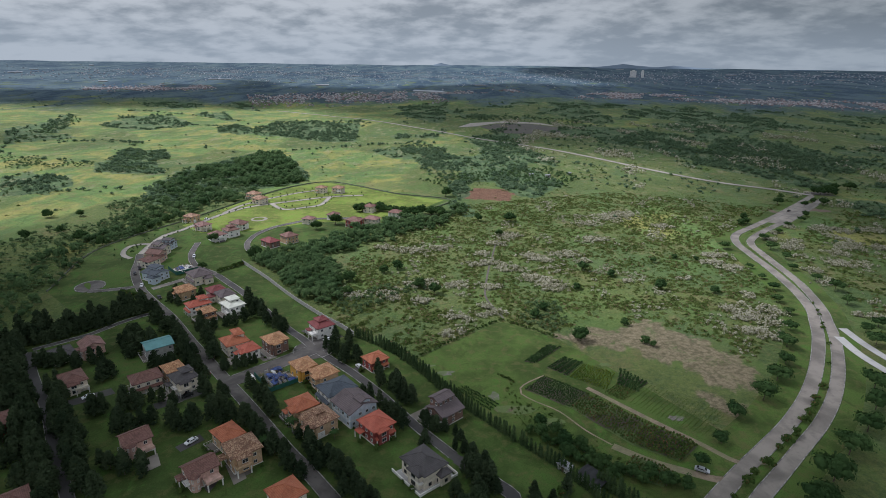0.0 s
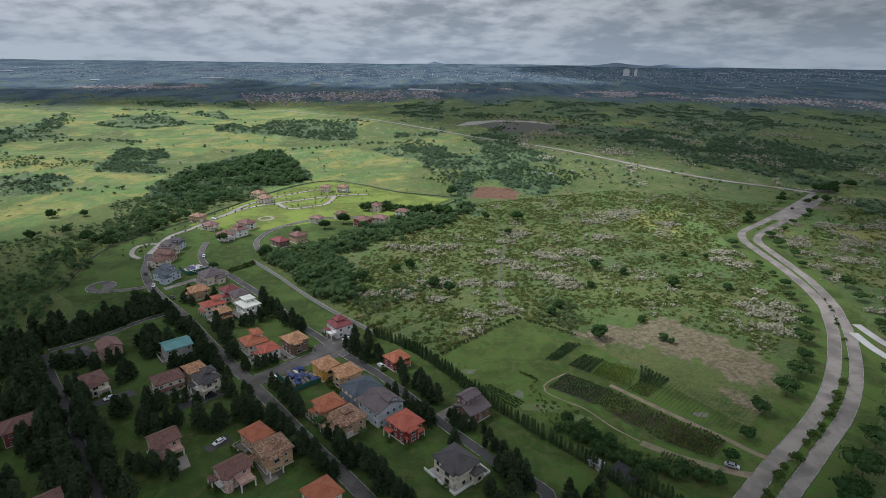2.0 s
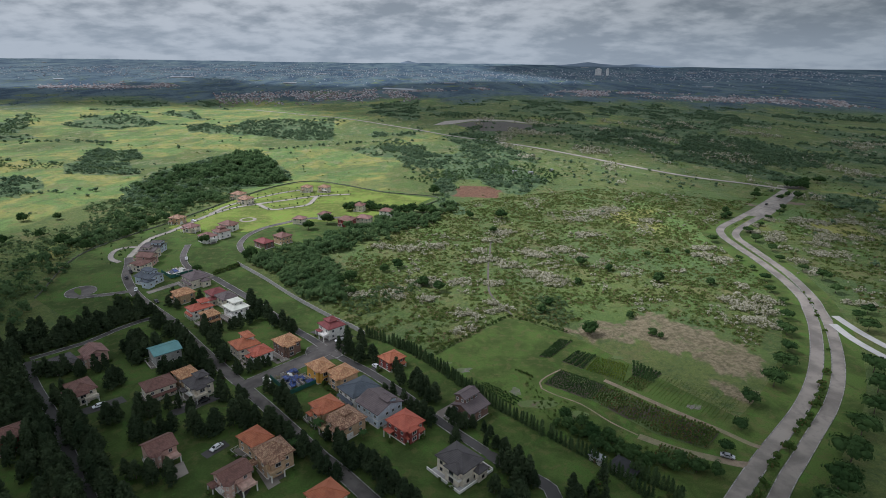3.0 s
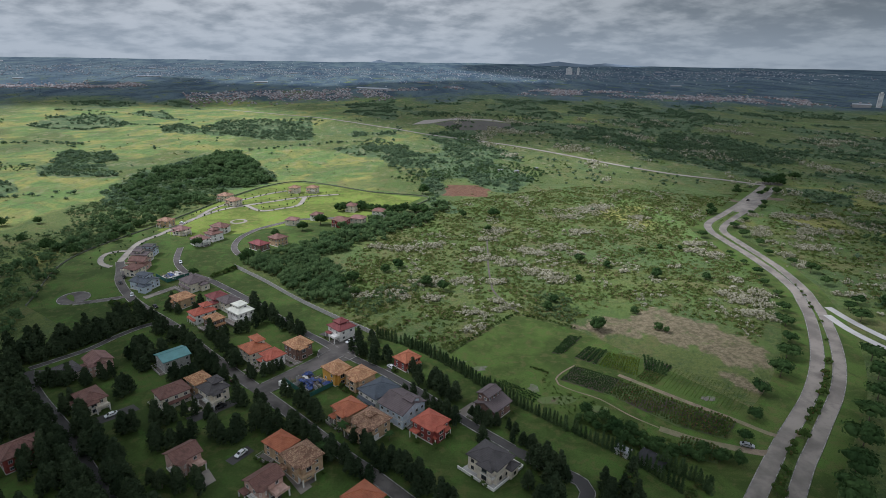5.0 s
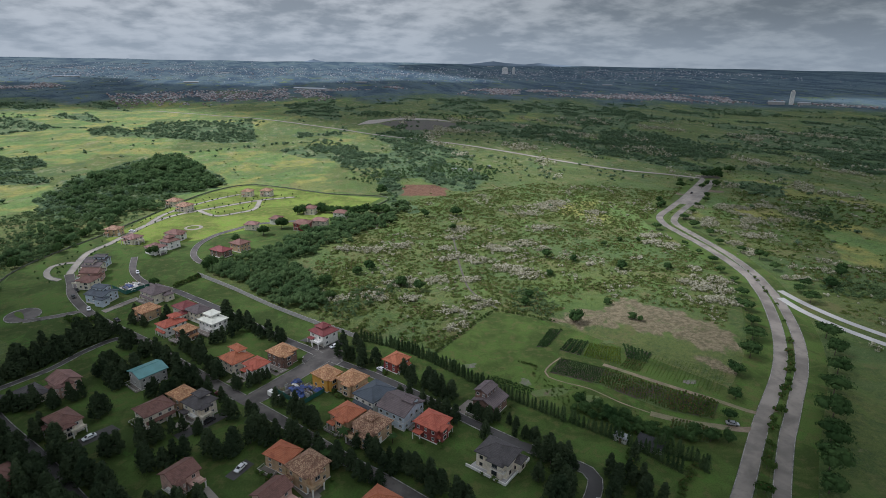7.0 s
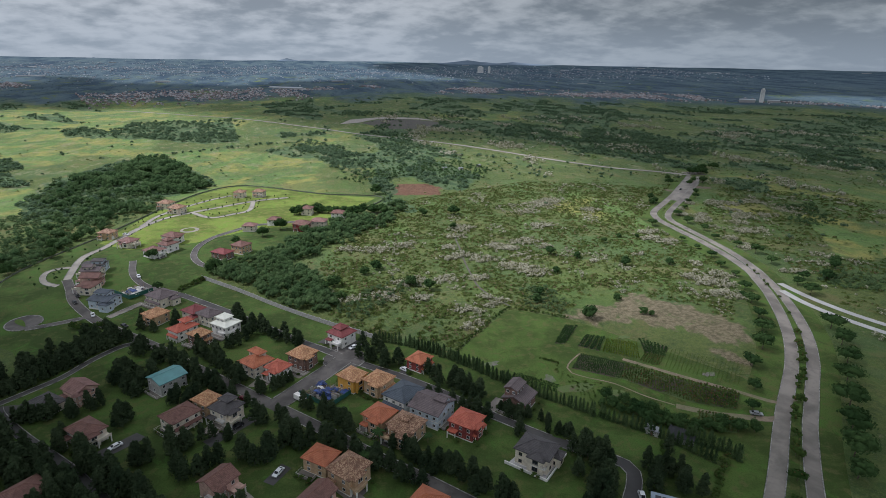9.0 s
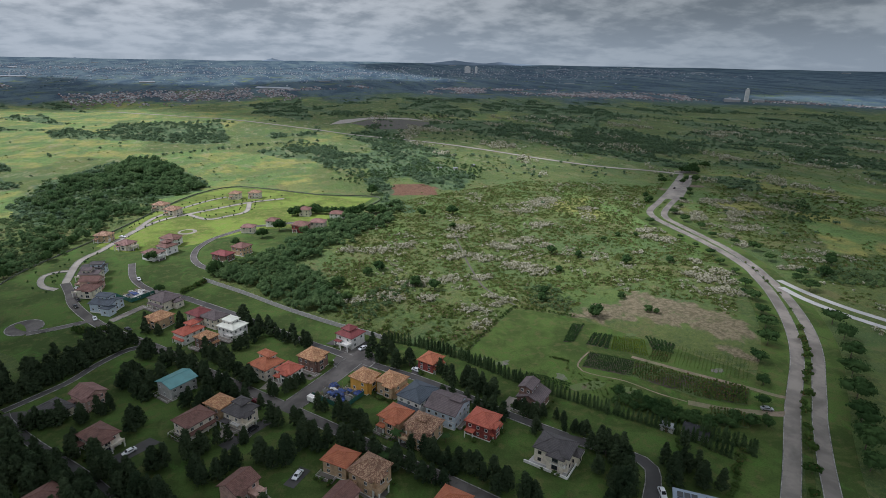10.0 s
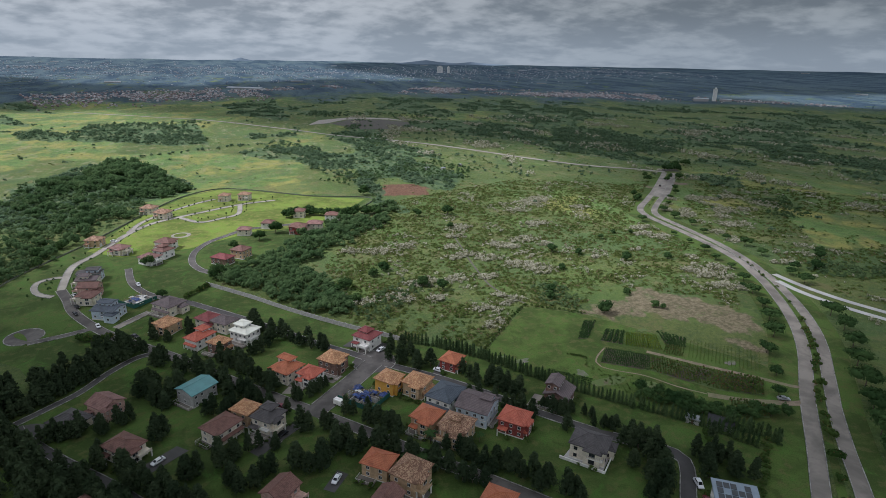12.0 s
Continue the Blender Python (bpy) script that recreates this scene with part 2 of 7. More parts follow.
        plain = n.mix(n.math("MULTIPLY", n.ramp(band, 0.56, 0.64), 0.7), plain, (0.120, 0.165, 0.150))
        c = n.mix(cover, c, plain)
        h = n.math("ADD", n.math("MULTIPLY", mid, 3.0), fine)
        return bsdf(n, c, 0.95, h, 1.0, 1.5, **{"Specular IOR Level": 0.2})

    return material(name, build)


def mown(name, colour, worn):
    def build(n):
        p = here(n)
        big, mid, fine = n.noise(p, 0.03, 4.0, 0.6), n.noise(p, 0.25, 5.0, 0.6), n.noise(p, 2.2, 4.0, 0.7)
        streak = n.noise(n.scaled(p, (0.5, 1.0, 0.0)), 0.09, 6.0, 0.7, 1.2)
        c = n.mix(n.ramp(big, 0.42, 0.58), tuple(v * 0.78 for v in colour), tuple(v * 1.4 for v in colour))
        c = n.mix(n.math("MULTIPLY", n.ramp(streak, 0.50, 0.64), 0.55), c, tuple(0.5 * v + 0.75 * w for v, w in zip(worn, colour)))
        c = n.mix(n.math("MULTIPLY", n.ramp(mid, 0.51, 0.64), 0.6), c, worn)
        lush = n.noise(n.scaled(p, (1.0, 0.7, 0.0)), 0.11, 7.0, 0.72, 0.9)
        c = n.mix(n.math("MULTIPLY", n.ramp(lush, 0.53, 0.66), 0.55), c, (colour[0] * 1.25, colour[1] * 1.75, colour[2] * 1.3))
        c = n.mix(n.math("MULTIPLY", n.ramp(lush, 0.46, 0.34), 0.6), c, tuple(v * 0.62 for v in colour))
        c = n.mix(n.math("MULTIPLY", n.ramp(fine, 0.5, 0.4), 0.4), c, tuple(v * 0.6 for v in colour))
        c = n.mix(n.math("MULTIPLY", n.ramp(fine, 0.54, 0.64), 0.35), c, tuple(0.5 * v + 0.6 * w for v, w in zip(colour, worn)))
        return bsdf(n, c, 0.95, fine, 0.5, 0.15, **{"Specular IOR Level": 0.2})

    return material(name, build)


def paving(name, colour, patchy=0.35, scale=0.2):
    def build(n):
        p = here(n)
        big, mid, fine = n.noise(p, scale * 0.3, 4.0, 0.6, 0.4), n.noise(p, scale * 2, 5.0, 0.65), n.noise(p, 5.0, 3.0)
        c = n.mix(n.ramp(big, 0.35, 0.65), tuple(v * (1 - patchy) for v in colour), tuple(v * (1 + patchy * 0.6) for v in colour))
        c = n.mix(n.math("MULTIPLY", n.ramp(mid, 0.5, 0.72), 0.6), c, tuple(v * 0.62 for v in colour))
        c = n.mix(n.math("MULTIPLY", fine, 0.3), c, tuple(v * 1.3 for v in colour))
        return bsdf(n, c, 0.85, fine, 0.3, 0.02)

    return material(name, build)


def soil(name, colour, green=0.4):
    def build(n):
        p = here(n)
        big, mid, fine = n.noise(p, 0.05, 5.0, 0.65, 0.5), n.noise(p, 0.35, 5.0, 0.7), n.noise(p, 1.8, 4.0, 0.7)
        c = n.mix(n.ramp(mid, 0.3, 0.7), tuple(v * 0.6 for v in colour), colour)
        c = n.mix(n.math("MULTIPLY", n.ramp(big, 0.45, 0.53), green), c, (0.090, 0.138, 0.035))
        c = n.mix(n.math("MULTIPLY", n.ramp(fine, 0.5, 0.3), 0.5), c, tuple(v * 0.5 for v in colour))
        return bsdf(n, c, 0.95, n.math("ADD", mid, fine), 0.7, 0.25)

    return material(name, build)


def island_paint(name, colours, rough=0.8):
    """A few paints dealt out island by island."""

    def build(n):
        r = n.add("ShaderNodeNewGeometry").outputs["Random Per Island"]
        ramp = n.add("ShaderNodeValToRGB", {0: r})
        ramp.color_ramp.interpolation = "CONSTANT"
        e = ramp.color_ramp.elements
        while len(e) < len(colours):
            e.new(0.5)
        for k, c in enumerate(colours):
            e[k].position, e[k].color = k / len(colours), (*c, 1)
        grain = n.noise(here(n), 0.5, 3.0)
        c = n.mix(n.math("MULTIPLY", grain, 0.4), ramp.outputs[0], (0.12, 0.11, 0.10))
        return bsdf(n, c, rough)

    return material(name, build)


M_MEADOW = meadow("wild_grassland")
M_LAWN = mown("lawn_grass", (0.050, 0.085, 0.018), (0.106, 0.108, 0.036))
M_VERGE = mown("verge_grass", (0.055, 0.090, 0.018), (0.110, 0.106, 0.038))
# dark paving; on SIDE its colour also stands in for tree shade
M_DARKSHADEASPHALT = paving("dark_shade_asphalt", (0.066, 0.062, 0.059))
# lawn grass again, with sunlight put into a brighter, yellower colour
M_SUNLITLAWN = mown("sunlit_lawn_grass", (0.12, 0.165, 0.028), (0.22, 0.21, 0.07))
M_ASPHALT = paving("worn_asphalt", (0.098, 0.088, 0.080), 0.5, 0.3)
M_CONCRETE = paving("road_concrete", (0.212, 0.188, 0.160), 0.45)
M_PALE = paving("pale_concrete", (0.42, 0.41, 0.39), 0.15)
M_RIDGEROAD = paving("sandy_concrete", (0.28, 0.255, 0.215), 0.3)
M_KERB = plain("kerb_concrete", (0.32, 0.31, 0.285), 0.85, 0.35, 0.5)
M_SAND = soil("sandy_track", (0.27, 0.21, 0.145), 0.35)
M_QUARRY = soil("quarry_rubble", (0.44, 0.39, 0.345), 0.05)
M_MUD = soil("grey_mud", (0.20, 0.185, 0.16), 0.75)
M_DUG = soil("dug_red_soil", (0.17, 0.125, 0.085), 0.95)
M_SPOIL = soil("dark_spoil", (0.115, 0.098, 0.085), 0.15)
M_TILLED = soil("tilled_soil", (0.095, 0.082, 0.052), 0.9)

M_GLASS = material("window_glass", lambda n: bsdf(n, (0.025, 0.03, 0.035), 0.12))
M_FRAME = plain("window_frame_paint", (0.72, 0.71, 0.68), 0.5)
M_DARKFRAME = plain("dark_frame_paint", (0.06, 0.05, 0.045), 0.5)
M_BARK = plain("bark", (0.13, 0.10, 0.07), 0.9, 0.3, 3.0)
M_CONIFER = leaves("conifer_needles", (0.021, 0.038, 0.020), (0.082, 0.112, 0.056))
M_CYPRESS = leaves("cypress_needles", (0.022, 0.046, 0.020), (0.100, 0.150, 0.060))
M_BROAD = leaves("broad_leaves", (0.026, 0.060, 0.022), (0.088, 0.148, 0.050))
M_WOOD = leaves("wood_leaves", (0.068, 0.132, 0.056), (0.180, 0.264, 0.110), thin=0.44)
M_SCRUB = leaves("scrub_leaves", (0.082, 0.144, 0.066), (0.188, 0.258, 0.112), thin=0.45)
# wood leaves made paler and bluer, haze put into the colour
M_HAZEDWOOD = leaves("hazed_wood_leaves", (0.104, 0.170, 0.100), (0.200, 0.275, 0.150), thin=0.45)
M_HERB = leaves("herb_leaves", (0.088, 0.146, 0.038), (0.164, 0.210, 0.060), thin=0.5)
M_PLUME = leaves("grass_plumes", (0.40, 0.385, 0.285), (0.66, 0.635, 0.51), (0.20, 0.215, 0.095), 0.28, 0.5)
M_TUSSOCK = leaves("tussock_grass", (0.088, 0.138, 0.037), (0.166, 0.197, 0.060), (0.235, 0.200, 0.105), 0.16, 0.5)
M_CROP = leaves("crop_leaves", (0.034, 0.074, 0.028), (0.085, 0.140, 0.048))
M_CROPYELLOW = leaves("young_crop_leaves", (0.08, 0.13, 0.02), (0.19, 0.24, 0.04))
M_CROPYOUNG = leaves("seedling_leaves", (0.088, 0.145, 0.030), (0.140, 0.195, 0.046))
M_CROPRED = leaves("tall_crop_leaves", (0.055, 0.100, 0.028), (0.135, 0.185, 0.052), (0.19, 0.11, 0.060), 0.16)
M_MEDIAN = leaves("median_shrub_leaves", (0.035, 0.075, 0.020), (0.110, 0.165, 0.045), (0.16, 0.12, 0.05), 0.08)

ROOFS = {
    "orange": roof_tiles("orange_roof_tiles", (0.40, 0.115, 0.050), (0.50, 0.21, 0.10), 0.4),
    "tan": roof_tiles("mottled_tan_roof_tiles", (0.19, 0.092, 0.052), (0.48, 0.31, 0.19), 0.8),
    "sand": roof_tiles("sandy_roof_tiles", (0.36, 0.165, 0.075), (0.60, 0.36, 0.18), 0.8),
    "red": roof_tiles("bright_red_roof_tiles", (0.42, 0.095, 0.055), (0.52, 0.17, 0.10), 0.45),
    "maroon": roof_tiles("maroon_roof_tiles", (0.20, 0.045, 0.045), (0.27, 0.075, 0.065), 0.4),
    "brown": roof_tiles("red_brown_roof_tiles", (0.155, 0.072, 0.055), (0.235, 0.122, 0.094), 0.6),
    "pink": roof_tiles("dusty_rose_roof_tiles", (0.21, 0.105, 0.088), (0.28, 0.162, 0.136), 0.6),
    "grey": roof_tiles("dark_grey_roof_tiles", (0.070, 0.062, 0.062), (0.11, 0.10, 0.10), 0.5),
    "purple": roof_tiles("purple_grey_roof_tiles", (0.115, 0.088, 0.088), (0.16, 0.125, 0.125), 0.5),
    "slate": roof_tiles("slate_blue_roof_tiles", (0.062, 0.078, 0.098), (0.10, 0.12, 0.145), 0.4),
    "teal": plain("teal_roof_sheet", (0.105, 0.265, 0.265), 0.45, 0.08, 0.4),
    "white": plain("pale_roof_sheet", (0.70, 0.70, 0.60), 0.5, 0.06, 0.4),
}
WALLS = {
    "white": plain("white_wall_paint", (0.80, 0.78, 0.73), 0.8, 0.1),
    "cream": plain("cream_wall_paint", (0.70, 0.63, 0.51), 0.8, 0.12),
    "tan": plain("tan_wall_paint", (0.50, 0.35, 0.21), 0.85, 0.16),
    "yellow": plain("yellow_wall_paint", (0.62, 0.33, 0.055), 0.8, 0.08),
    "red": plain("brick_red_wall", (0.25, 0.05, 0.042), 0.85, 0.2),
    "brick": plain("brown_brick_wall", (0.21, 0.125, 0.095), 0.85, 0.25),
    "pink": plain("rose_wall_paint", (0.56, 0.37, 0.30), 0.85, 0.14),
    "blue": plain("pale_blue_wall_paint", (0.52, 0.59, 0.65), 0.8, 0.1),
    "grey": plain("raw_concrete_wall", (0.38, 0.37, 0.35), 0.9, 0.12),
}
M_TRIM = plain("trim_paint", (0.70, 0.68, 0.63), 0.7, 0.08)
M_WOODDOOR = plain("dark_wood_door", (0.10, 0.055, 0.03), 0.6)
M_STEEL = plain("grey_steel", (0.30, 0.31, 0.32), 0.5, 0.1, 1.0, 0.6)
M_TARP = plain("blue_tarpaulin", (0.030, 0.065, 0.22), 0.5, 0.3, 0.7)
M_NET = plain("green_site_net", (0.02, 0.11, 0.085), 0.8, 0.15)
M_SHADENET = plain("black_shade_net", (0.018, 0.019, 0.02), 0.8, 0.15)
M_TIMBER = plain("scaffold_timber", (0.28, 0.20, 0.12), 0.85, 0.2)
M_RUBBER = plain("tyre_rubber", (0.02, 0.02, 0.02), 0.8)
M_FENCE = plain("fence_paint", (0.15, 0.165, 0.12), 0.7)
M_STONE = plain("fence_masonry", (0.36, 0.35, 0.33), 0.9, 0.16, 0.5)


# ---- building blocks ----
def mesh_of(name, bm, mat):
    me = bpy.data.meshes.new(name)
    bm.to_mesh(me)
    bm.free()
    if mat:
        me.materials.append(mat)
    return me


def mesh_from(name, verts, faces, mat):
    me = bpy.data.meshes.new(name)
    me.from_pydata(verts, [], faces)
    me.materials.append(mat)
    return me


def part(name, bm, mat, parent, label=""):
    """One mesh under a thing or a part; bm may be a mesh that is shared."""
    me = bm if isinstance(bm, bpy.types.Mesh) else mesh_of(name, bm, mat)
    ob = new(name, me)
    ob.parent = parent
    return tagged(ob, label)


def thing(name, x, y, z, turn, label, category, group="", kind=""):
    ob = new(name)
    ob.empty_display_size = 0.5
    ob.matrix_basis = pose(x, y, z, 0, 0, turn)
    return tagged(ob, label, category, group, kind)


def box(bm, x0, x1, y0, y1, z0, z1):
    v = [bm.verts.new((x, y, z)) for z in (z0, z1) for x, y in ((x0, y0), (x1, y0), (x1, y1), (x0, y1))]
    for f in ((3, 2, 1, 0), (4, 5, 6, 7), (0, 1, 5, 4), (1, 2, 6, 5), (2, 3, 7, 6), (3, 0, 4, 7)):
        bm.faces.new([v[i] for i in f])


def boxes(*sizes):
    bm = bmesh.new()
    for s in sizes:
        box(bm, *s)
    return bm


def bar(bm, a, b, r, sides=6):
    """A straight bar from a to b."""
    a, b = Vector(a), Vector(b)
    q = (b - a).to_track_quat("Z", "Y")
    rings = []
    for p in (a, b):
        rings.append([bm.verts.new(p + q @ Vector((r * math.cos(2 * math.pi * k / sides), r * math.sin(2 * math.pi * k / sides), 0))) for k in range(sides)])
    for k in range(sides):
        bm.faces.new((rings[0][k], rings[0][(k + 1) % sides], rings[1][(k + 1) % sides], rings[1][k]))
    bm.faces.new(rings[0][::-1])
    bm.faces.new(rings[1])


def draped(name, poly, lift, mat, label, category, kind="structure", step=12.0):
    """A flat sheet on the ground, cut to a polygon."""
    bm = bmesh.new()
    bmesh.ops.triangulate(bm, faces=[bm.faces.new([bm.verts.new((x, y, 0)) for x, y in poly])])
    xs, ys = [p[0] for p in poly], [p[1] for p in poly]
    for axis, lo, hi in ((0, min(xs), max(xs)), (1, min(ys), max(ys))):
        k = math.ceil(lo / step)
        while k * step < hi:
            co, no = [0, 0, 0], [0, 0, 0]
            co[axis], no[axis] = k * step, 1
            bmesh.ops.bisect_plane(bm, geom=bm.verts[:] + bm.edges[:] + bm.faces[:], plane_co=co, plane_no=no)
            k += 1
    for v in bm.verts:
        v.co.z = land(v.co.x, v.co.y) + lift
    for f in bm.faces:
        if f.normal.z < 0:
            f.normal_flip()
    return tagged(new(name, mesh_of(name, bm, mat)), label, category, kind=kind)


# ---- ground ----
# woods, bushes and sunny meadows of the open land
BUSHLAND = [
    [(-434, 703), (-453, 805), (-408, 821), (-386, 781), (-386, 713), (-336, 665), (-313, 636), (-344, 640), (-402, 640)],
    [(-452, 1135), (-418, 1174), (-360, 1092), (-357, 1215), (-296, 1260), (-225, 1208), (-178, 1252), (-148, 943), (-211, 944), (-294, 1018), (-372, 1024), (-422, 1060)],
    [(-751, 1317), (-684, 1372), (-599, 1293), (-534, 1221), (-530, 1145), (-650, 1122)],
    [(-620, 1432), (-570, 1498), (-472, 1292), (-548, 1345)],
    [(-964, 1804), (-925, 2129), (-808, 1836), (-768, 1558), (-853, 1612)],
    [(-716, 1852), (-614, 1827), (-503, 1571), (-560, 1608), (-677, 1741)],
    [(-304, 560), (-312, 661), (-296, 710), (-267, 819), (-215, 783), (-155, 643), (-145, 600), (-190, 560), (-222, 480), (-277, 500)],
    [(-476, 594), (-480, 638), (-420, 614), (-382, 573), (-381, 535), (-423, 522)],
    [(-806, 1045), (-840, 1194), (-897, 1390), (-753, 1148), (-668, 937), (-674, 864)],
    [(-706, 1153), (-733, 1322), (-654, 1376), (-539, 1215), (-574, 1104)],
    [(-454, 773), (-467, 836), (-409, 828), (-364, 744), (-398, 717)],
    [(-424, 687), (-370, 718), (-326, 653), (-363, 635)],
    [(-107, 836), (-60, 890), (1, 865), (0, 768), (-70, 778)],
    [(-853, 1743), (-790, 1926), (-690, 1631), (-710, 1501)],
    [(-140, 1757), (15, 1969), (5, 1195), (-82, 1317)],
    [(368, 786), (464, 969), (556, 1025), (593, 948), (543, 789), (577, 760), (502, 672), (427, 673), (397, 737)],
    [(196, 1125), (309, 1226), (412, 1179), (430, 947), (391, 889), (321, 976), (200, 1045)],
    [(620, 800), (762, 899), (910, 959), (1024, 877), (613, 533), (584, 574), (679, 702), (663, 751)],
    [(458, 592), (520, 624), (554, 579), (515, 547)],
    [(479, 1571), (677, 1757), (849, 1465), (762, 1296), (588, 1231), (478, 1387)],
    [(669, 1299), (795, 1376), (788, 1194), (708, 1099), (603, 1129)],
]
EAST_MEADOW = [(349, 371), (404, 315), (322, 263), (276, 278)]
MEADOWS = [
    [(-392, 621), (-313, 630), (-280, 525), (-343, 527)],
    [(-585, 1067), (-419, 1027), (-300, 884), (-150, 860), (-90, 760), (-230, 830), (-485, 893)],
    [(-758, 1625), (-738, 1790), (-571, 1569), (-595, 1432)],
    [(-482, 1499), (-539, 1966), (-436, 1890), (-345, 1432), (-405, 1290), (-499, 1345)],
    EAST_MEADOW,
]


BARE = [
    [(60, 248), (84, 250), (106, 258), (122, 244), (130, 230), (136, 212), (135, 203), (126, 193), (112, 196), (104, 214), (88, 226), (74, 228), (62, 236)],
    [(54, 240), (67, 251), (79, 243), (99, 255), (111, 261), (104, 248), (78, 240), (66, 229)],
    [(100, 194), (122, 180), (118, 172), (104, 178)],
]
RED_EARTH = [(6, 545), (28, 572), (60, 570), (84, 546), (64, 520), (30, 518)]


def density(x, y, scale, seed):
    return noise.noise((x / scale, y / scale, seed)) + 0.5 * noise.noise((x / scale * 2.3, y / scale * 2.3, seed + 3))


def bushy(x, y):
    """How far bushes and trees cover the open land, 0 to 1."""
    r = math.hypot(x + 40, y)
    if r < 330:
        return 0.0
    if any(inside(x, y, p) for p in BUSHLAND):
        return 1.0
    if any(inside(x, y, p) for p in MEADOWS):
        return 0.0
    west = smooth(120, -120, x - 0.1 * y + 160)
    level = 0.10 + 0.42 * west - 0.25 * smooth(1500, 2200, r) + 0.32 * smooth(820, 620, r) * smooth(0, 150, x) - 0.07 * smooth(100, 350, x) * smooth(700, 900, r)
    d = 0.6 * density(x, y * 0.55, 150, 5.0) + 0.55 * density(x, y * 0.45, 75, 8.0)
    return smooth(level - 0.07, level + 0.07, d) * smooth(330, 480, r)


def sunny(x, y):
    """How far the grass is yellow and short, 0 to 1."""
    if any(inside(x, y, p) for p in MEADOWS):
        return 1.0
    west = smooth(150, -150, x - 0.1 * y + 120)
    r = math.hypot(x + 40, y)
    return smooth(330, 480, r if x > -235 else r + 140) * smooth(0.0, 0.5, density(x, y * 0.6, 170, 21.0) + 0.4 * west) * (0.65 + 0.35 * west) * smooth(2300, 1700, math.hypot(x + 40, y))


def bare(x, y):
    """How far the soil lies open under cut, dry grass, 0 to 1."""
    if not (40 < x < 150 and 160 < y < 275):
        return 0.0
    u, v = x + 5 * density(x, y, 14, 51.0), y + 5 * density(x, y, 14, 52.0)
    return 1.0 if any(inside(u, v, p) for p in BARE) else 0.0


def earth(x, y):
    return 1.0 if inside(x + 6 * density(x, y, 18, 53.0), y, RED_EARTH) else 0.0


def build_ground():
    rings = [0.0] + [60 * 1.026 ** k for k in range(180)]
    rings = [r for r in rings if r < 4930] + [4940]
    n = 480
    verts, faces = [(-40, 0, land(-40, 0))], []
    for r in rings[1:]:
        for k in range(n):
            a = 2 * math.pi * k / n
            x, y = -40 + r * math.cos(a), r * math.sin(a)
            verts.append((x, y, land(x, y)))
    for k in range(n):
        faces.append((0, 1 + k, 1 + (k + 1) % n))
    for i in range(len(rings) - 2):
        for k in range(n):
            a, b = 1 + i * n + k, 1 + i * n + (k + 1) % n
            faces.append((a, a + n, b + n, b))
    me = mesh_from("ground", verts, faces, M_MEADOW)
    me.polygons.foreach_set("use_smooth", [True] * len(me.polygons))
    me.attributes.new("bushes", "FLOAT", "POINT").data.foreach_set("value", [bushy(v[0], v[1]) for v in verts])
    me.attributes.new("yellow", "FLOAT", "POINT").data.foreach_set("value", [sunny(v[0], v[1]) for v in verts])
    me.attributes.new("bare", "FLOAT", "POINT").data.foreach_set("value", [bare(v[0], v[1]) for v in verts])
    me.attributes.new("earth", "FLOAT", "POINT").data.foreach_set("value", [earth(v[0], v[1]) for v in verts])
    return tagged(new("ground", me), "rolling green and yellow wild grassland", "ground", kind="structure")


build_ground()

ESTATE = [(-226, 296), (-237, 366), (-208, 433), (-192, 475), (-176, 525), (-155, 574), (-126, 600), (-90, 581), (-45, 544), (8, 519), (-22, 470),
          (-60, 412), (-90, 378), (-128, 339), (-105, 315), (-83, 288), (-60, 262), (-42, 242), (-28, 231), (-14, 216), (8, 185), (27, 163), (41, 147), (52, 128),
          (60, 60), (0, -60), (-170, -60), (-215, 120), (-205, 200), (-186, 250), (-200, 275)]
draped("lawn", ESTATE, 0.05, M_LAWN, "mown green lawn between the houses of the estate", "lawn")
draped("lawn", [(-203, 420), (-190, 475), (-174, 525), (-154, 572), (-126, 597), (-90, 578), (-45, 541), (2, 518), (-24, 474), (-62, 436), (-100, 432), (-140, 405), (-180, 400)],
       0.09, M_SUNLITLAWN, "mown grass on the ridge in a brighter, sunlit lawn colour", "lawn")
draped("field", [(-12, 217), (7, 235), (28, 254), (34, 255), (56, 238), (81, 200), (100, 170), (99, 150), (82, 139), (66, 132), (52, 130), (41, 147), (27, 163), (8, 185)],
       0.05, M_VERGE, "green grassy farm field behind the conifer hedge", "field")
def blot(name, x, y, rx, ry, seed, lift, mat, label):
    """An uneven patch of open soil."""
    rng = random.Random(seed)
    pts = [(x + rx * math.cos(a) * q, y + ry * math.sin(a) * q) for a, q in ((6.283 * k / 14, rng.uniform(0.55, 1.15)) for k in range(14))]
    draped(name, pts, lift, mat, label, "ground", step=2.0)


blot("mud_patch", 3, 207, 4.2, 2.2, 1, 0.08, M_MUD, "puddled grey mud in the farm field")
blot("mud_patch", -4, 213, 2.4, 1.4, 2, 0.08, M_MUD, "puddled grey mud in the farm field")
blot("mud_patch", 22, 190, 2.6, 3.4, 3, 0.08, M_MUD, "trodden muddy spot beside the crops")
blot("dug_soil", 31, 181, 9.5, 4.2, 4, 0.09, M_DUG, "dug reddish soil with sprouting weeds")
blot("dug_soil", 42, 173, 5.0, 2.6, 5, 0.09, M_DUG, "dug reddish soil with sprouting weeds")
blot("mud_patch", 88, 176, 3.2, 2.0, 6, 0.08, M_MUD, "trodden muddy spot beside the crops")
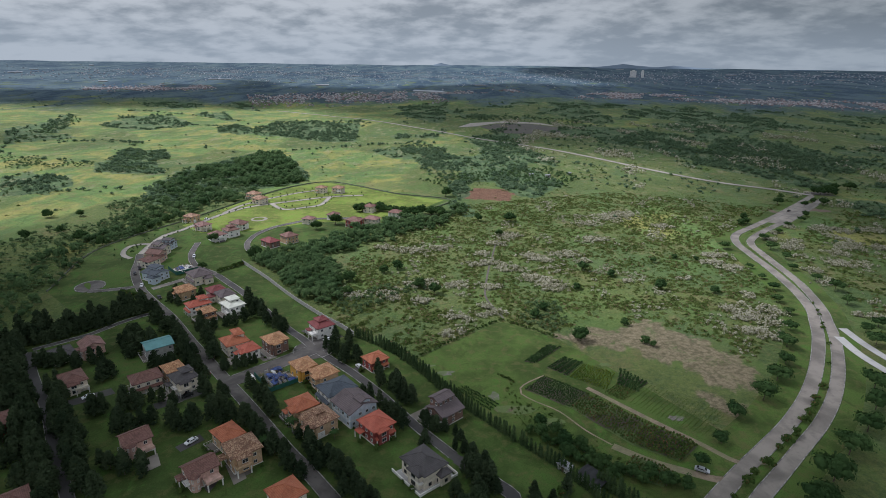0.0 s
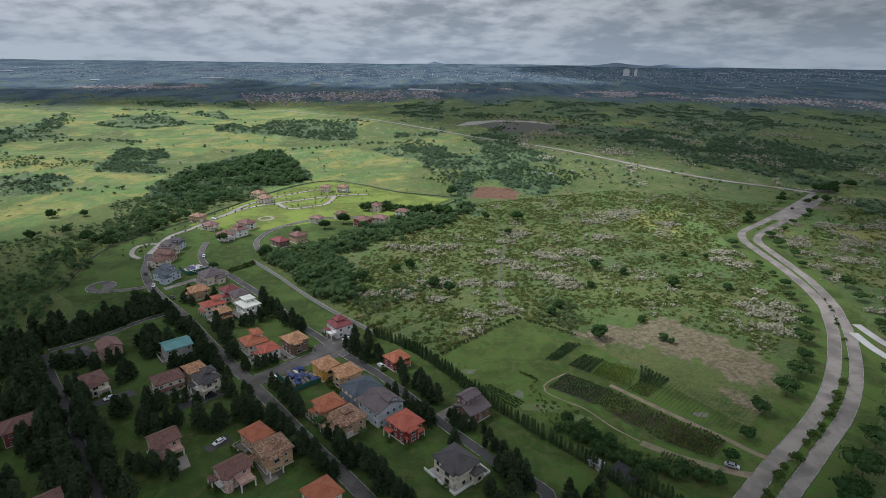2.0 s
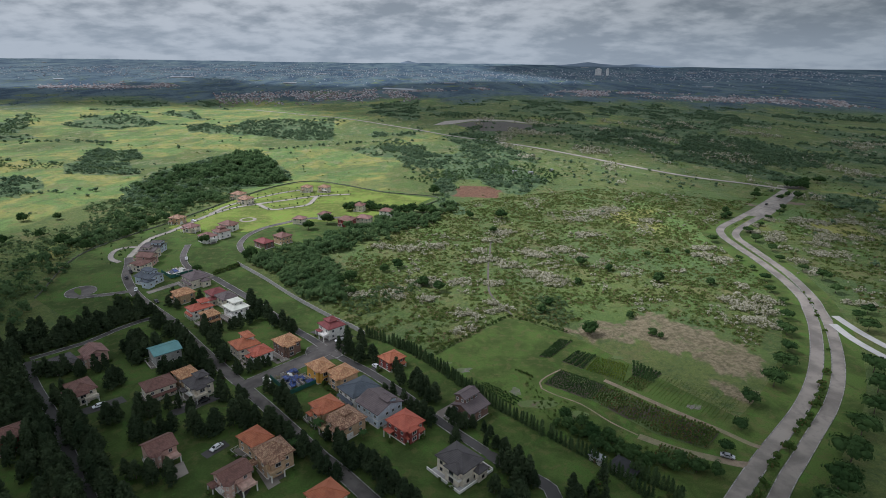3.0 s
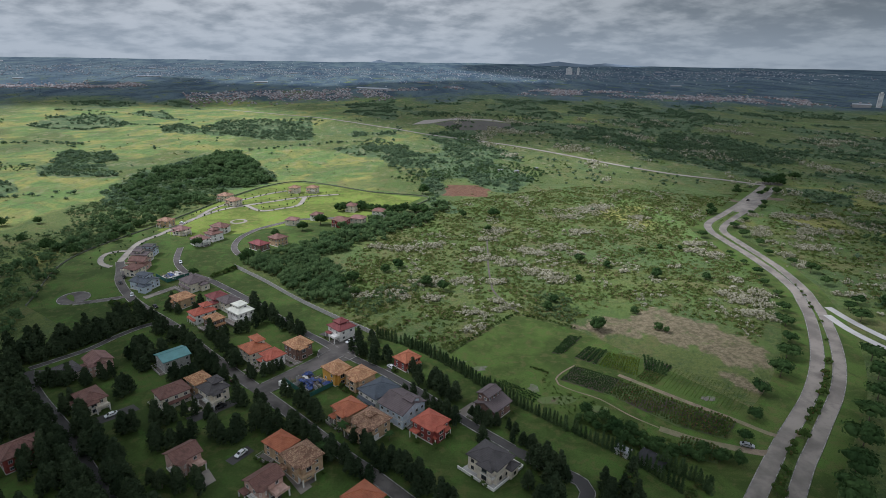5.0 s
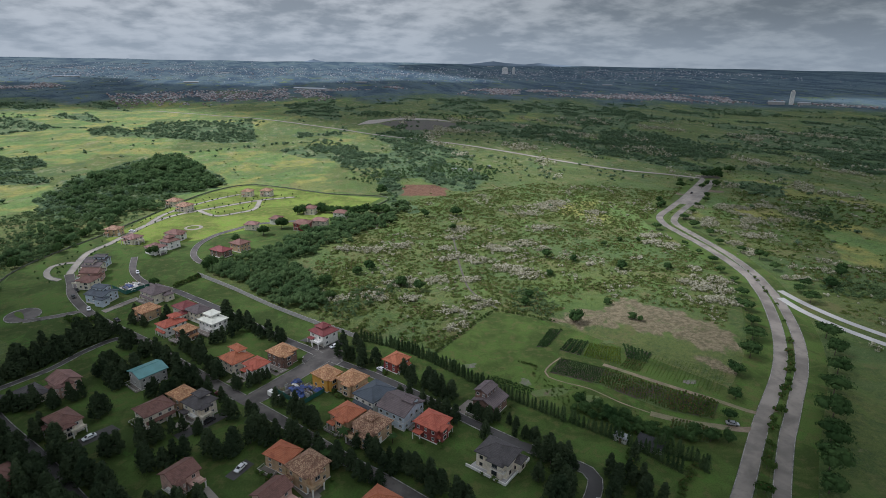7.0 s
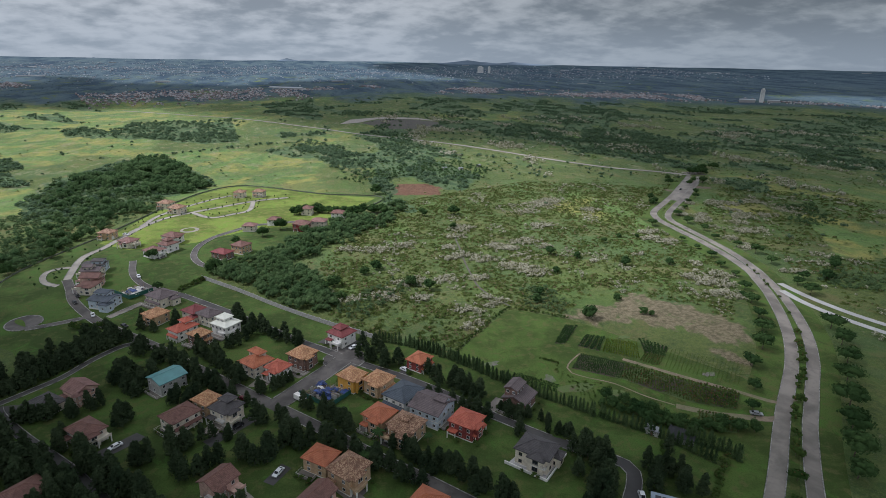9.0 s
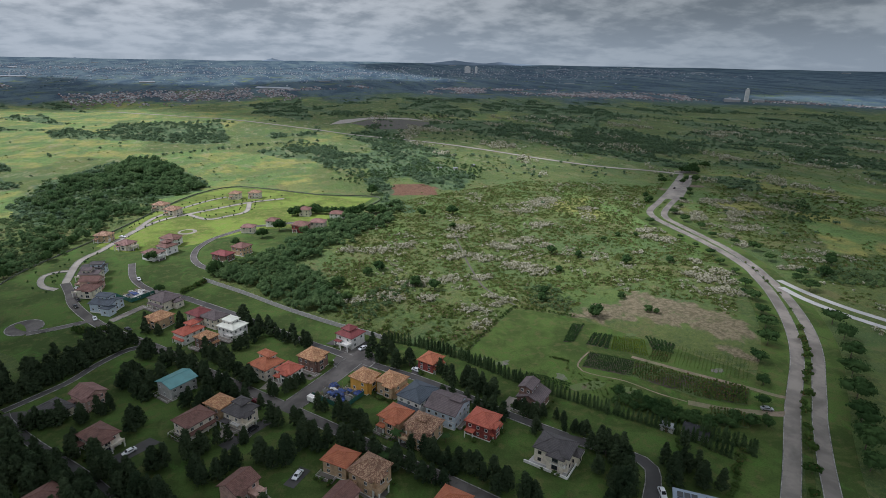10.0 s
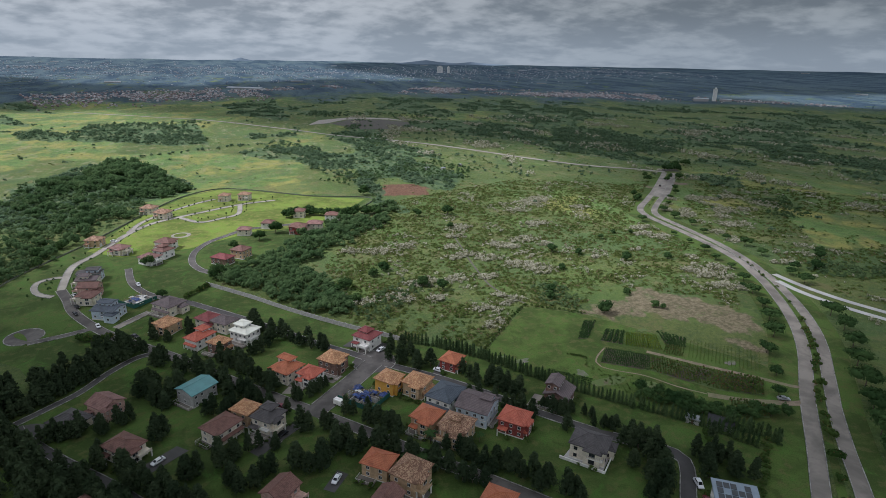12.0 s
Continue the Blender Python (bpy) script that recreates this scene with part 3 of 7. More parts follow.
blot("dug_soil", 72, 214, 3.5, 2.2, 7, 0.09, M_DUG, "dug reddish soil with sprouting weeds")
draped("quarry", [(30, 1150), (60, 1225), (140, 1285), (215, 1260), (250, 1190), (190, 1240), (120, 1235), (70, 1170)], 0.25, M_QUARRY, "pale rubble bank of a quarry", "quarry", step=20)
draped("quarry", [(75, 1165), (125, 1228), (190, 1232), (240, 1180), (225, 1060), (120, 1080)], 0.2, M_SPOIL, "dark spoil ground below the quarry bank", "quarry", step=20)

# ---- roads ----
BOULEVARD_NEAR = [(14, 72), (33, 90), (52, 107), (69, 121.8), (85.2, 136.5), (99.3, 148.9), (109.6, 157.3), (128, 172.9), (146, 191.2), (163.4, 212.9), (181, 239), (191, 257.5), (197.8, 271.2), (203.6, 290.2), (207.9, 311.6), (211.2, 335.9),
                  (213.6, 363.9), (217.2, 390), (228, 411), (256, 436), (296, 472), (347, 522), (371, 546)]
BOULEVARD_FAR = [(26, 67.5), (45, 84.5), (63.5, 102), (80, 119), (98, 136.4), (106.6, 143.8), (122, 157.3), (139.8, 173), (156.8, 191.2), (173, 213), (188.9, 239), (197.6, 257.5), (203.9, 271.2), (210, 290.2), (215.3, 311.6), (218.8, 336),
                 (222.3, 364), (226, 386), (236, 402), (260, 425), (301, 461), (352, 512), (379, 539)]
MAIN = [(-203, 356), (-197, 342), (-190, 324), (-175, 301.5), (-160, 285), (-140, 264.5), (-115.8, 234.7), (-93.5, 208.1), (-72.5, 183.5), (-50.7, 157.2), (-41.8, 147.5), (-20, 121.5), (8, 88), (35, 55)]
CROSS = [(-88, 199), (-82, 204), (-74, 211.5), (-66, 219), (-58, 227)]
PARALLEL = [(-138, 321), (-108, 289), (-76, 250), (-66, 239), (-57, 228), (-47, 217.5), (-36, 206.5), (-23, 191), (-9, 172), (3, 157.5), (8, 151.5)]
LANE_END = [(6.5, 153), (13, 146.8), (19, 141.2), (23, 136.8), (23.4, 132.6), (19.8, 127), (14.5, 121.2), (8, 113.5), (0, 104)]
SIDE = [(-146, 269), (-154, 269), (-163.8, 259.6), (-171.7, 247.4), (-179.3, 240), (-189, 231)]
VILLA_DRIVE = [(-168, 301), (-162, 307), (-154.5, 314)]
LEFT = [(-188, 229), (-184, 222), (-170, 205), (-150, 183), (-134, 163), (-114, 139), (-90, 110), (-60, 75)]
RIDGE = [(-203, 356), (-205, 391), (-197, 410), (-190, 433), (-183, 455), (-171, 477), (-154, 491), (-134, 505), (-107, 524), (-77, 534)]
LOOP = [(-154, 491), (-137, 470), (-121, 478), (-109, 490), (-107, 524)]
UPPER = [(-184, 456), (-176, 490), (-148, 533), (-128, 553)]
INNER = [(-173, 378), (-168, 355), (-159, 338), (-149, 329), (-138, 321)]
BEND = [(-120, 352), (-131, 362), (-137, 375), (-138, 388), (-136, 400), (-129, 415), (-117, 428), (-104, 440), (-86, 444), (-66, 448)]
STUB = [(-204.5, 375), (-211, 375.5), (-217.5, 371.5), (-217.2, 362), (-212.5, 353), (-205, 347.5)]
BULB = [(-178, 304), (-190, 300), (-203, 297)]
COUNTRY = [(373, 547), (345, 577), (302, 616), (257, 685), (214, 763), (155, 864), (76, 985), (10, 1072), (-49, 1133), (-125, 1218), (-320, 1442), (-462, 1590)]
BRANCH_A = [(200, 250), (199, 232), (201, 212), (206, 194), (216, 168), (232, 130), (262, 70)]
BRANCH_B = [(192, 241), (190, 224), (192, 206), (197, 188), (207, 162), (222, 126), (250, 66)]
FIELD_PATH = [(33, 260), (26, 285), (27, 305), (31, 334), (35, 356), (38, 374), (42, 394)]
CROP_PATH = [(44.2, 205.2), (37, 200.1), (33, 195.6), (32.9, 191.4), (38, 186), (45.6, 179.8), (52.9, 168.4), (60, 160.5)]
FARM_TRACK = [(60, 160), (70, 152.5), (80, 147.5), (88, 144), (95, 143)]
FARM_TRACK_UPPER = [(60, 196), (66, 189), (78, 175), (90, 162), (99, 152), (108, 152)]

ROADS = [  # name, line, width, lift, surface, kerb, label
    ("road", BOULEVARD_NEAR, 5.0, 0.10, M_CONCRETE, True, "pale grey concrete carriageway of the boulevard"),
    ("road", BOULEVARD_FAR, 4.6, 0.11, M_CONCRETE, True, "pale grey concrete carriageway of the boulevard"),
    ("road", MAIN, 4.6, 0.12, M_ASPHALT, True, "worn dark asphalt estate street with pale kerbs"),
    ("road", CROSS, 8.4, 0.135, M_ASPHALT, True, "short worn asphalt cross street"),
    ("road", PARALLEL, 3.5, 0.15, M_DARKSHADEASPHALT, True, "narrow worn asphalt street behind the houses"),
    ("road", LANE_END, 4.4, 0.16, M_DARKSHADEASPHALT, True, "dark asphalt street end beside gardens"),
    ("road", VILLA_DRIVE, 3.4, 0.2, M_CONCRETE, True, "pale concrete lane to a villa"),
    ("road", SIDE, 2.9, 0.14, M_DARKSHADEASPHALT, True, "narrow asphalt street beside the conifer belt, tree shade in its colour"),
    ("road", LEFT, 3.4, 0.12, M_DARKSHADEASPHALT, True, "dark asphalt street under conifers"),
    ("road", RIDGE, 3.9, 0.165, M_RIDGEROAD, True, "sandy concrete road along the ridge"),
    ("road", LOOP, 3.4, 0.18, M_RIDGEROAD, True, "sandy concrete loop road in the grass"),
    ("road", UPPER, 3.2, 0.185, M_RIDGEROAD, True, "sandy concrete lane on the upper ridge"),
    ("road", INNER, 3.5, 0.17, M_ASPHALT, True, "grey street bending uphill"),
    ("road", BEND, 3.6, 0.19, M_ASPHALT, True, "grey street with pale kerbs in a long bend"),
    ("road", STUB, 2.8, 0.2, M_RIDGEROAD, True, "short sandy side road"),
    ("road", BULB, 3.0, 0.21, M_ASPHALT, True, "short lane to a turning circle"),
    ("road", COUNTRY, 7.0, 0.5, M_RIDGEROAD, False, "long sandy country road across the grassland"),
    ("road", BRANCH_A, 4.2, 0.16, M_PALE, False, "new white concrete branch road"),
    ("road", BRANCH_B, 4.2, 0.17, M_PALE, False, "new white concrete branch road"),
    ("path", CROP_PATH, 0.7, 0.1, M_SAND, False, "thin pale footpath curving round the crops"),
    ("path", FARM_TRACK, 3.2, 0.09, M_SAND, False, "muddy farm track between crop plots"),
    ("path", FARM_TRACK_UPPER, 2.2, 0.09, M_SAND, False, "sandy footpath along the crops"),
]


def offset_line(line, d):
    out = []
    for i, p in enumerate(line):
        t = (line[min(i + 1, len(line) - 1)] - line[max(i - 1, 0)]).normalized()
        out.append(p + Vector((-t.y, t.x)) * d)
    return out


LINES = [spline(r[1], 3.0) for r in ROADS]


def near_line(p, line, d):
    return any((p - q).length_squared < d * d for q in line)


ROAD_POINTS = np.array([(p.x, p.y, ROADS[i][2] / 2) for i, line in enumerate(LINES) for p in line])


def near_road(x, y, margin):
    return bool(np.any(np.hypot(ROAD_POINTS[:, 0] - x, ROAD_POINTS[:, 1] - y) < ROAD_POINTS[:, 2] + margin))


def build_roads():
    for i, (name, _, width, lift, mat, kerb, label) in enumerate(ROADS):
        line = LINES[i]
        cols = [offset_line(line, width * k / 4) for k in (2, 1, 0, -1, -2)]
        verts, faces = [], []
        for k in range(len(line)):
            for c in cols:
                p = c[k]
                verts.append((p.x, p.y, land(p.x, p.y) + lift))
        for k in range(len(line) - 1):
            for j in range(4):
                a = k * 5 + j
                faces.append((a, a + 1, a + 6, a + 5))
        road = tagged(new(name, mesh_from(name, verts, faces, mat)), label, "road", kind="structure")
        if not kerb:
            continue
        for side in (1, -1):
            inner, outer = offset_line(line, side * width / 2), offset_line(line, side * (width / 2 + 0.26))
            bm = bmesh.new()
            for k in range(len(line) - 1):
                m = (inner[k] + inner[k + 1]) / 2
                if any(j != i and near_line(m, LINES[j], ROADS[j][2] / 2 + 0.6) for j in range(len(ROADS))):
                    continue
                low, top = [], []
                for p in (inner[k], inner[k + 1], outer[k + 1], outer[k]):
                    z = land(p.x, p.y)
                    low.append(bm.verts.new((p.x, p.y, z - 0.1)))
                    top.append(bm.verts.new((p.x, p.y, z + lift + 0.16)))
                bm.faces.new(top if side < 0 else top[::-1])
                for a in range(4):
                    bm.faces.new((low[a], low[(a + 1) % 4], top[(a + 1) % 4], top[a]))
            bmesh.ops.recalc_face_normals(bm, faces=bm.faces[:])
            part("kerb", bm, M_KERB, road, "pale concrete kerb")


build_roads()


def disc(name, x, y, r, lift, mat, label):
    draped(name, [(x + r * math.cos(a * math.pi / 14), y + r * math.sin(a * math.pi / 14)) for a in range(28)], lift, mat, label, "road")


draped("road", [(268, 449), (343, 522), (356, 510), (282, 437)], 0.15, M_CONCRETE, "wide concrete slab where the carriageways join", "road", step=10)
blot("dug_soil", 296, 484, 14, 7, 8, 0.12, M_DUG, "bare soil bank beside the boulevard")
blot("dug_soil", 338, 487, 15, 8, 9, 0.12, M_DUG, "bare soil bank beside the boulevard")
blot("dug_soil", 386, 556, 16, 10, 10, 0.12, M_SPOIL, "trodden dark soil at the road junction")


def teardrop(cx, cy, ux, uy, half, wide):
    """Points of a long drop that points along (ux, uy)."""
    out = []
    for k in range(24):
        a = 2 * math.pi * k / 24
        u, v = half * math.cos(a), wide * math.sin(a) * (1 - 0.55 * math.cos(a))
        out.append((cx + ux * u - uy * v, cy + uy * u + ux * v))
    return out


disc("turning_circle", -206, 304, 7.8, 0.22, M_ASPHALT, "round asphalt turning circle with pale kerb")
draped("island", teardrop(-207.3, 304, 0.61, -0.79, 5.6, 1.5), 0.3, M_VERGE, "narrow grass island in the turning circle", "road")
disc("plot", -148, 437.5, 6.6, 0.11, M_RIDGEROAD, "round sandy plot cleared in the ridge lawn")
disc("plot", -148.5, 438, 4.4, 0.13, M_SUNLITLAWN, "round grass middle of a sandy plot")
disc("turning_circle", -57.3, 227.8, 9.2, 0.165, M_ASPHALT, "widened asphalt street end before the houses")
disc("turning_circle", -184, 222, 7.5, 0.14, M_DARKSHADEASPHALT, "asphalt turning circle under trees")

def ring_kerb(x, y, r, lift, a0, a1):
    line = [Vector((x + r * math.cos(radians(a0 + (a1 - a0) * k / 40)), y + r * math.sin(radians(a0 + (a1 - a0) * k / 40)))) for k in range(41)]
    bm = bmesh.new()
    for p, q in zip(line, line[1:]):
        d = (q - p).normalized()
        side = Vector((-d.y, d.x)) * 0.2
        low, top = [], []
        for c in (p - side, q - side, q + side, p + side):
            z = land(c.x, c.y)
            low.append(bm.verts.new((c.x, c.y, z - 0.1)))
            top.append(bm.verts.new((c.x, c.y, z + lift + 0.16)))
        bm.faces.new(top)
        for a in range(4):
            bm.faces.new((low[a], low[(a + 1) % 4], top[(a + 1) % 4], top[a]))
    bmesh.ops.recalc_face_normals(bm, faces=bm.faces[:])
    tagged(new("kerb", mesh_of("kerb", bm, M_KERB)), "pale round concrete kerb of a turning circle", "kerb", kind="structure")


ring_kerb(-206, 304, 7.9, 0.22, -10, 285)
ring_kerb(-57.3, 227.8, 9.3, 0.17, 60, 110)
ring_kerb(-57.3, 227.8, 9.3, 0.17, -60, -2)
ring_kerb(-57.3, 227.8, 9.3, 0.17, 160, 205)

MEDIAN_LINE = []
for p in LINES[0]:
    q = min(LINES[1], key=lambda c: (c - p).length_squared)
    MEDIAN_LINE.append((p * 0.515 + q * 0.485))

def strip(name, inner, outer, lift, mat, label):
    verts, faces = [], []
    for p, q in zip(inner, outer):
        for t in (0.0, 0.5, 1.0):
            r = p * (1 - t) + q * t
            verts.append((r.x, r.y, land(r.x, r.y) + lift))
    for k in range(len(inner) - 1):
        for j in (0, 1):
            a = k * 3 + j
            faces.append((a, a + 1, a + 4, a + 3))
    tagged(new(name, mesh_from(name, verts, faces, mat)), label, "grass strip", kind="structure")


strip("path", offset_line(spline(FIELD_PATH, 3.0), 0.55), offset_line(spline(FIELD_PATH, 3.0), -0.55), 0.09, M_SPOIL, "worn dark footpath winding through the wild grass")
strip("verge", offset_line(MEDIAN_LINE, 1.3), offset_line(MEDIAN_LINE, -1.3), 0.08, M_VERGE, "grass median strip of the boulevard")
strip("verge", offset_line(LINES[0], 2.9), offset_line(LINES[0], 14.0), 0.06, M_VERGE, "mown green verge of the boulevard")
strip("verge", offset_line(LINES[1], -2.7), offset_line(LINES[1], -9.5), 0.07, M_VERGE, "mown green verge of the boulevard")

# driveways and yards
for pts, label in (([(-112, 191), (-109, 194), (-99, 187), (-102, 184)], "dark paved forecourt of a villa"),
                   ([(-69, 150), (-66, 153), (-60, 144), (-63, 141)], "pale paved forecourt of a garage"),
                   ([(-97, 153), (-94, 156), (-90, 150), (-93, 147)], "pale paved forecourt beside a carport"),
                   ([(-91, 214), (-88, 217), (-94, 221), (-97, 217)], "pale paved steps and forecourt"),
                   ([(-81, 221), (-77, 217), (-72, 221), (-77, 225)], "tiled brown forecourt of the brick villa"),
                   ([(-4, 183), (-1, 180), (-8, 174), (-11, 177)], "grey drive up to the dark villa")):
    draped("driveway", pts, 0.11, M_CONCRETE, label, "driveway")
for pts, label in (([(-133, 197), (-129, 193), (-144, 182), (-148, 186)], "dark paved driveway with a parked car"),
                   ([(-84, 166), (-81, 163), (-86.5, 156.5), (-89.5, 159)], "dark paved driveway beside the lawn"),
                   ([(-91, 193.5), (-94.5, 196.5), (-110, 185), (-107, 181)], "dark paved driveway between trees"),
                   ([(-54, 173), (-49, 176), (-43, 168), (-48, 165)], "grey driveway in front of the house"),
                   ([(-31, 218), (-28, 215), (-34, 207), (-37, 210)], "paved driveway to a garage"),
                   ([(-68, 246), (-52, 235), (-46, 240), (-60, 252)], "paved forecourt before the corner house")):
    draped("driveway", pts, 0.17, M_DARKSHADEASPHALT, label, "driveway")


# ---- houses ----
SHARED = {}


def shared(key, make):
    if key not in SHARED:
        SHARED[key] = make()
    return SHARED[key]


def window_meshes(w, h, mat):
    def make():
        t = 0.08
        f = boxes((-w / 2, w / 2, -0.1, 0.02, h - t, h), (-w / 2, w / 2, -0.16, 0.02, 0, t), (-w / 2, -w / 2 + t, -0.1, 0.02, t, h - t),
                  (w / 2 - t, w / 2, -0.1, 0.02, t, h - t), (-t / 3, t / 3, -0.08, 0.02, t, h - t))
        g = boxes((-w / 2 + t, -t / 3, -0.05, 0.02, t, h - t), (t / 3, w / 2 - t, -0.05, 0.02, t, h - t))
        return mesh_of("window", f, mat), mesh_of("pane", g, M_GLASS)

    return shared(("window", w, h, mat.name), make)


def add_window(parent, x, y, z, turn, w=1.15, h=1.2, mat=None):
    """turn: the way the outer side looks, 0 is -y."""
    f, g = window_meshes(w, h, mat or M_FRAME)
    ob = part("window", f, None, parent)
    ob.matrix_basis = pose(x, y, z, 0, 0, turn)
    part("pane", g, None, ob)


def hip_mesh(bm, x0, x1, y0, y1, z, rise, th=0.24):
    """A hipped roof over a rectangle, with fascia and soffit. Returns the ends of ridge and hips."""
    w, d = x1 - x0, y1 - y0
    low = [bm.verts.new((x, y, z)) for x, y in ((x0, y0), (x1, y0), (x1, y1), (x0, y1))]
    top = [bm.verts.new((v.co.x, v.co.y, z + th)) for v in low]
    if w >= d:
        run = min(d / 2, w / 2 - 0.3)
        a, b = (x0 + run, (y0 + y1) / 2), (x1 - run, (y0 + y1) / 2)
    else:
        run = min(w / 2, d / 2 - 0.3)
        a, b = ((x0 + x1) / 2, y0 + run), ((x0 + x1) / 2, y1 - run)
    ra, rb = bm.verts.new((*a, z + th + rise)), bm.verts.new((*b, z + th + rise))
    bm.faces.new(low[::-1])
    for k in range(4):
        bm.faces.new((low[k], low[(k + 1) % 4], top[(k + 1) % 4], top[k]))
    if w >= d:
        bm.faces.new((top[0], top[1], rb, ra))
        bm.faces.new((top[1], top[2], rb))
        bm.faces.new((top[2], top[3], ra, rb))
        bm.faces.new((top[3], top[0], ra))
        ends = ((0, ra), (1, rb), (2, rb), (3, ra))
    else:
        bm.faces.new((top[0], top[1], ra))
        bm.faces.new((top[1], top[2], rb, ra))
        bm.faces.new((top[2], top[3], rb))
        bm.faces.new((top[3], top[0], ra, rb))
        ends = ((0, ra), (1, ra), (2, rb), (3, rb))
    return [(ra.co.copy(), rb.co.copy())] + [(top[k].co.copy(), v.co.copy()) for k, v in ends]


def add_roof(parent, x0, x1, y0, y1, z, mat, pitch=0.46, over=0.6):
    bm = bmesh.new()
    x0, x1, y0, y1 = x0 - over, x1 + over, y0 - over, y1 + over
    lines = hip_mesh(bm, x0, x1, y0, y1, z, pitch * min(x1 - x0, y1 - y0) / 2)
    ob = part("roof", bm, mat, parent)
    bm = bmesh.new()
    for a, b in lines:
        if (a - b).length > 0.5:
            bar(bm, a, b, 0.13, 5)
    part("ridge_cap", bm, mat, ob)
    return ob


def add_gable(parent, x0, x1, y0, y1, z, mat, wall_mat, along="x", pitch=0.42, over=0.6, share=0.5):
    """A gabled roof, its ridge along x or y, and the wall under each gable."""
    if along == "y":  # built along x, then turned
        x0, x1, y0, y1 = y0, y1, -x1, -x0
        turn = Matrix.Rotation(math.pi / 2, 4, "Z")
    else:
        turn = Matrix.Identity(4)
    ym = y0 + (y1 - y0) * share
    rise = pitch * max(ym - y0, y1 - ym)
    th = 0.26
    bm = bmesh.new()
    section = ((y0 - over, -over * rise / (ym - y0)), (ym, rise), (y1 + over, -over * rise / (y1 - ym)))
    ends = []
    for x in (x0 - over, x1 + over):
        ends.append([bm.verts.new((x, y, z + h)) for y, h in section] + [bm.verts.new((x, y, z + h + th)) for y, h in section])
    a, b = ends
    for k in (0, 1):
        bm.faces.new((a[k], a[k + 1], b[k + 1], b[k]))
        bm.faces.new((a[k + 3], b[k + 3], b[k + 4], a[k + 4]))
        for e in ends:
            bm.faces.new((e[k], e[k + 1], e[k + 4], e[k + 3]))
    for k in (0, 2):
        bm.faces.new((a[k], b[k], b[k + 3], a[k + 3]))
    bmesh.ops.recalc_face_normals(bm, faces=bm.faces[:])
    bmesh.ops.transform(bm, matrix=turn, verts=bm.verts[:])
    ob = part("roof", bm, mat, parent)
    bm = bmesh.new()
    bar(bm, (x0 - over, ym, z + rise + th), (x1 + over, ym, z + rise + th), 0.13, 5)
    bmesh.ops.transform(bm, matrix=turn, verts=bm.verts[:])
    part("ridge_cap", bm, mat, ob)
    for x in (x0, x1 - 0.25):
        bm = bmesh.new()
        p = [[bm.verts.new((x + dx, y, z + h)) for y, h in ((y0, -0.05), (y1, -0.05), (ym, rise - 0.02))] for dx in (0, 0.25)]
        bm.faces.new(p[0])
        bm.faces.new(p[1][::-1])
        for k in range(3):
            bm.faces.new((p[0][k], p[0][(k + 1) % 3], p[1][(k + 1) % 3], p[1][k]))
        bmesh.ops.recalc_face_normals(bm, faces=bm.faces[:])
        bmesh.ops.transform(bm, matrix=turn, verts=bm.verts[:])
        part("gable", bm, wall_mat, parent)


def add_walls(parent, x0, x1, y0, y1, z0, z1, mat, name="wall"):
    bm = boxes((x0, x1, y0, y1, z0, z1))
    bmesh.ops.bevel(bm, geom=[e for e in bm.edges if abs(e.verts[0].co.z - e.verts[1].co.z) > 0.1], offset=0.06, segments=1, affect="EDGES")
    return part(name, bm, mat, parent)


def wall_windows(parent, x0, x1, y0, y1, floors, rng, mat, gap=3.2, skip=0.15, sides="SENW", size=(1.15, 1.2)):
    w, h = size
    for side in sides:
        length = (x1 - x0) if side in "SN" else (y1 - y0)
        n = max(1, int(length / gap))
        for z in floors:
            for k in range(n):
                if rng.random() < skip:
                    continue
                u = (k + 0.5) / n
                if side == "S":
                    add_window(parent, x0 + u * (x1 - x0), y0, z, 0, w, h, mat)
                elif side == "N":
                    add_window(parent, x0 + u * (x1 - x0), y1, z, 180, w, h, mat)
                elif side == "E":
                    add_window(parent, x1, y0 + u * (y1 - y0), z, 90, w, h, mat)
                else:
                    add_window(parent, x0, y0 + u * (y1 - y0), z, -90, w, h, mat)


def rail_mesh(bm, pts, z, h=0.95):
    for (xa, ya), (xb, yb) in zip(pts, pts[1:]):
        bar(bm, (xa, ya, z + h), (xb, yb, z + h), 0.05, 4)
        n = max(1, round(math.hypot(xb - xa, yb - ya) / 0.5))
        for k in range(n + 1):
            x, y = xa + (xb - xa) * k / n, ya + (yb - ya) * k / n
            bar(bm, (x, y, z), (x, y, z + h), 0.03, 4)


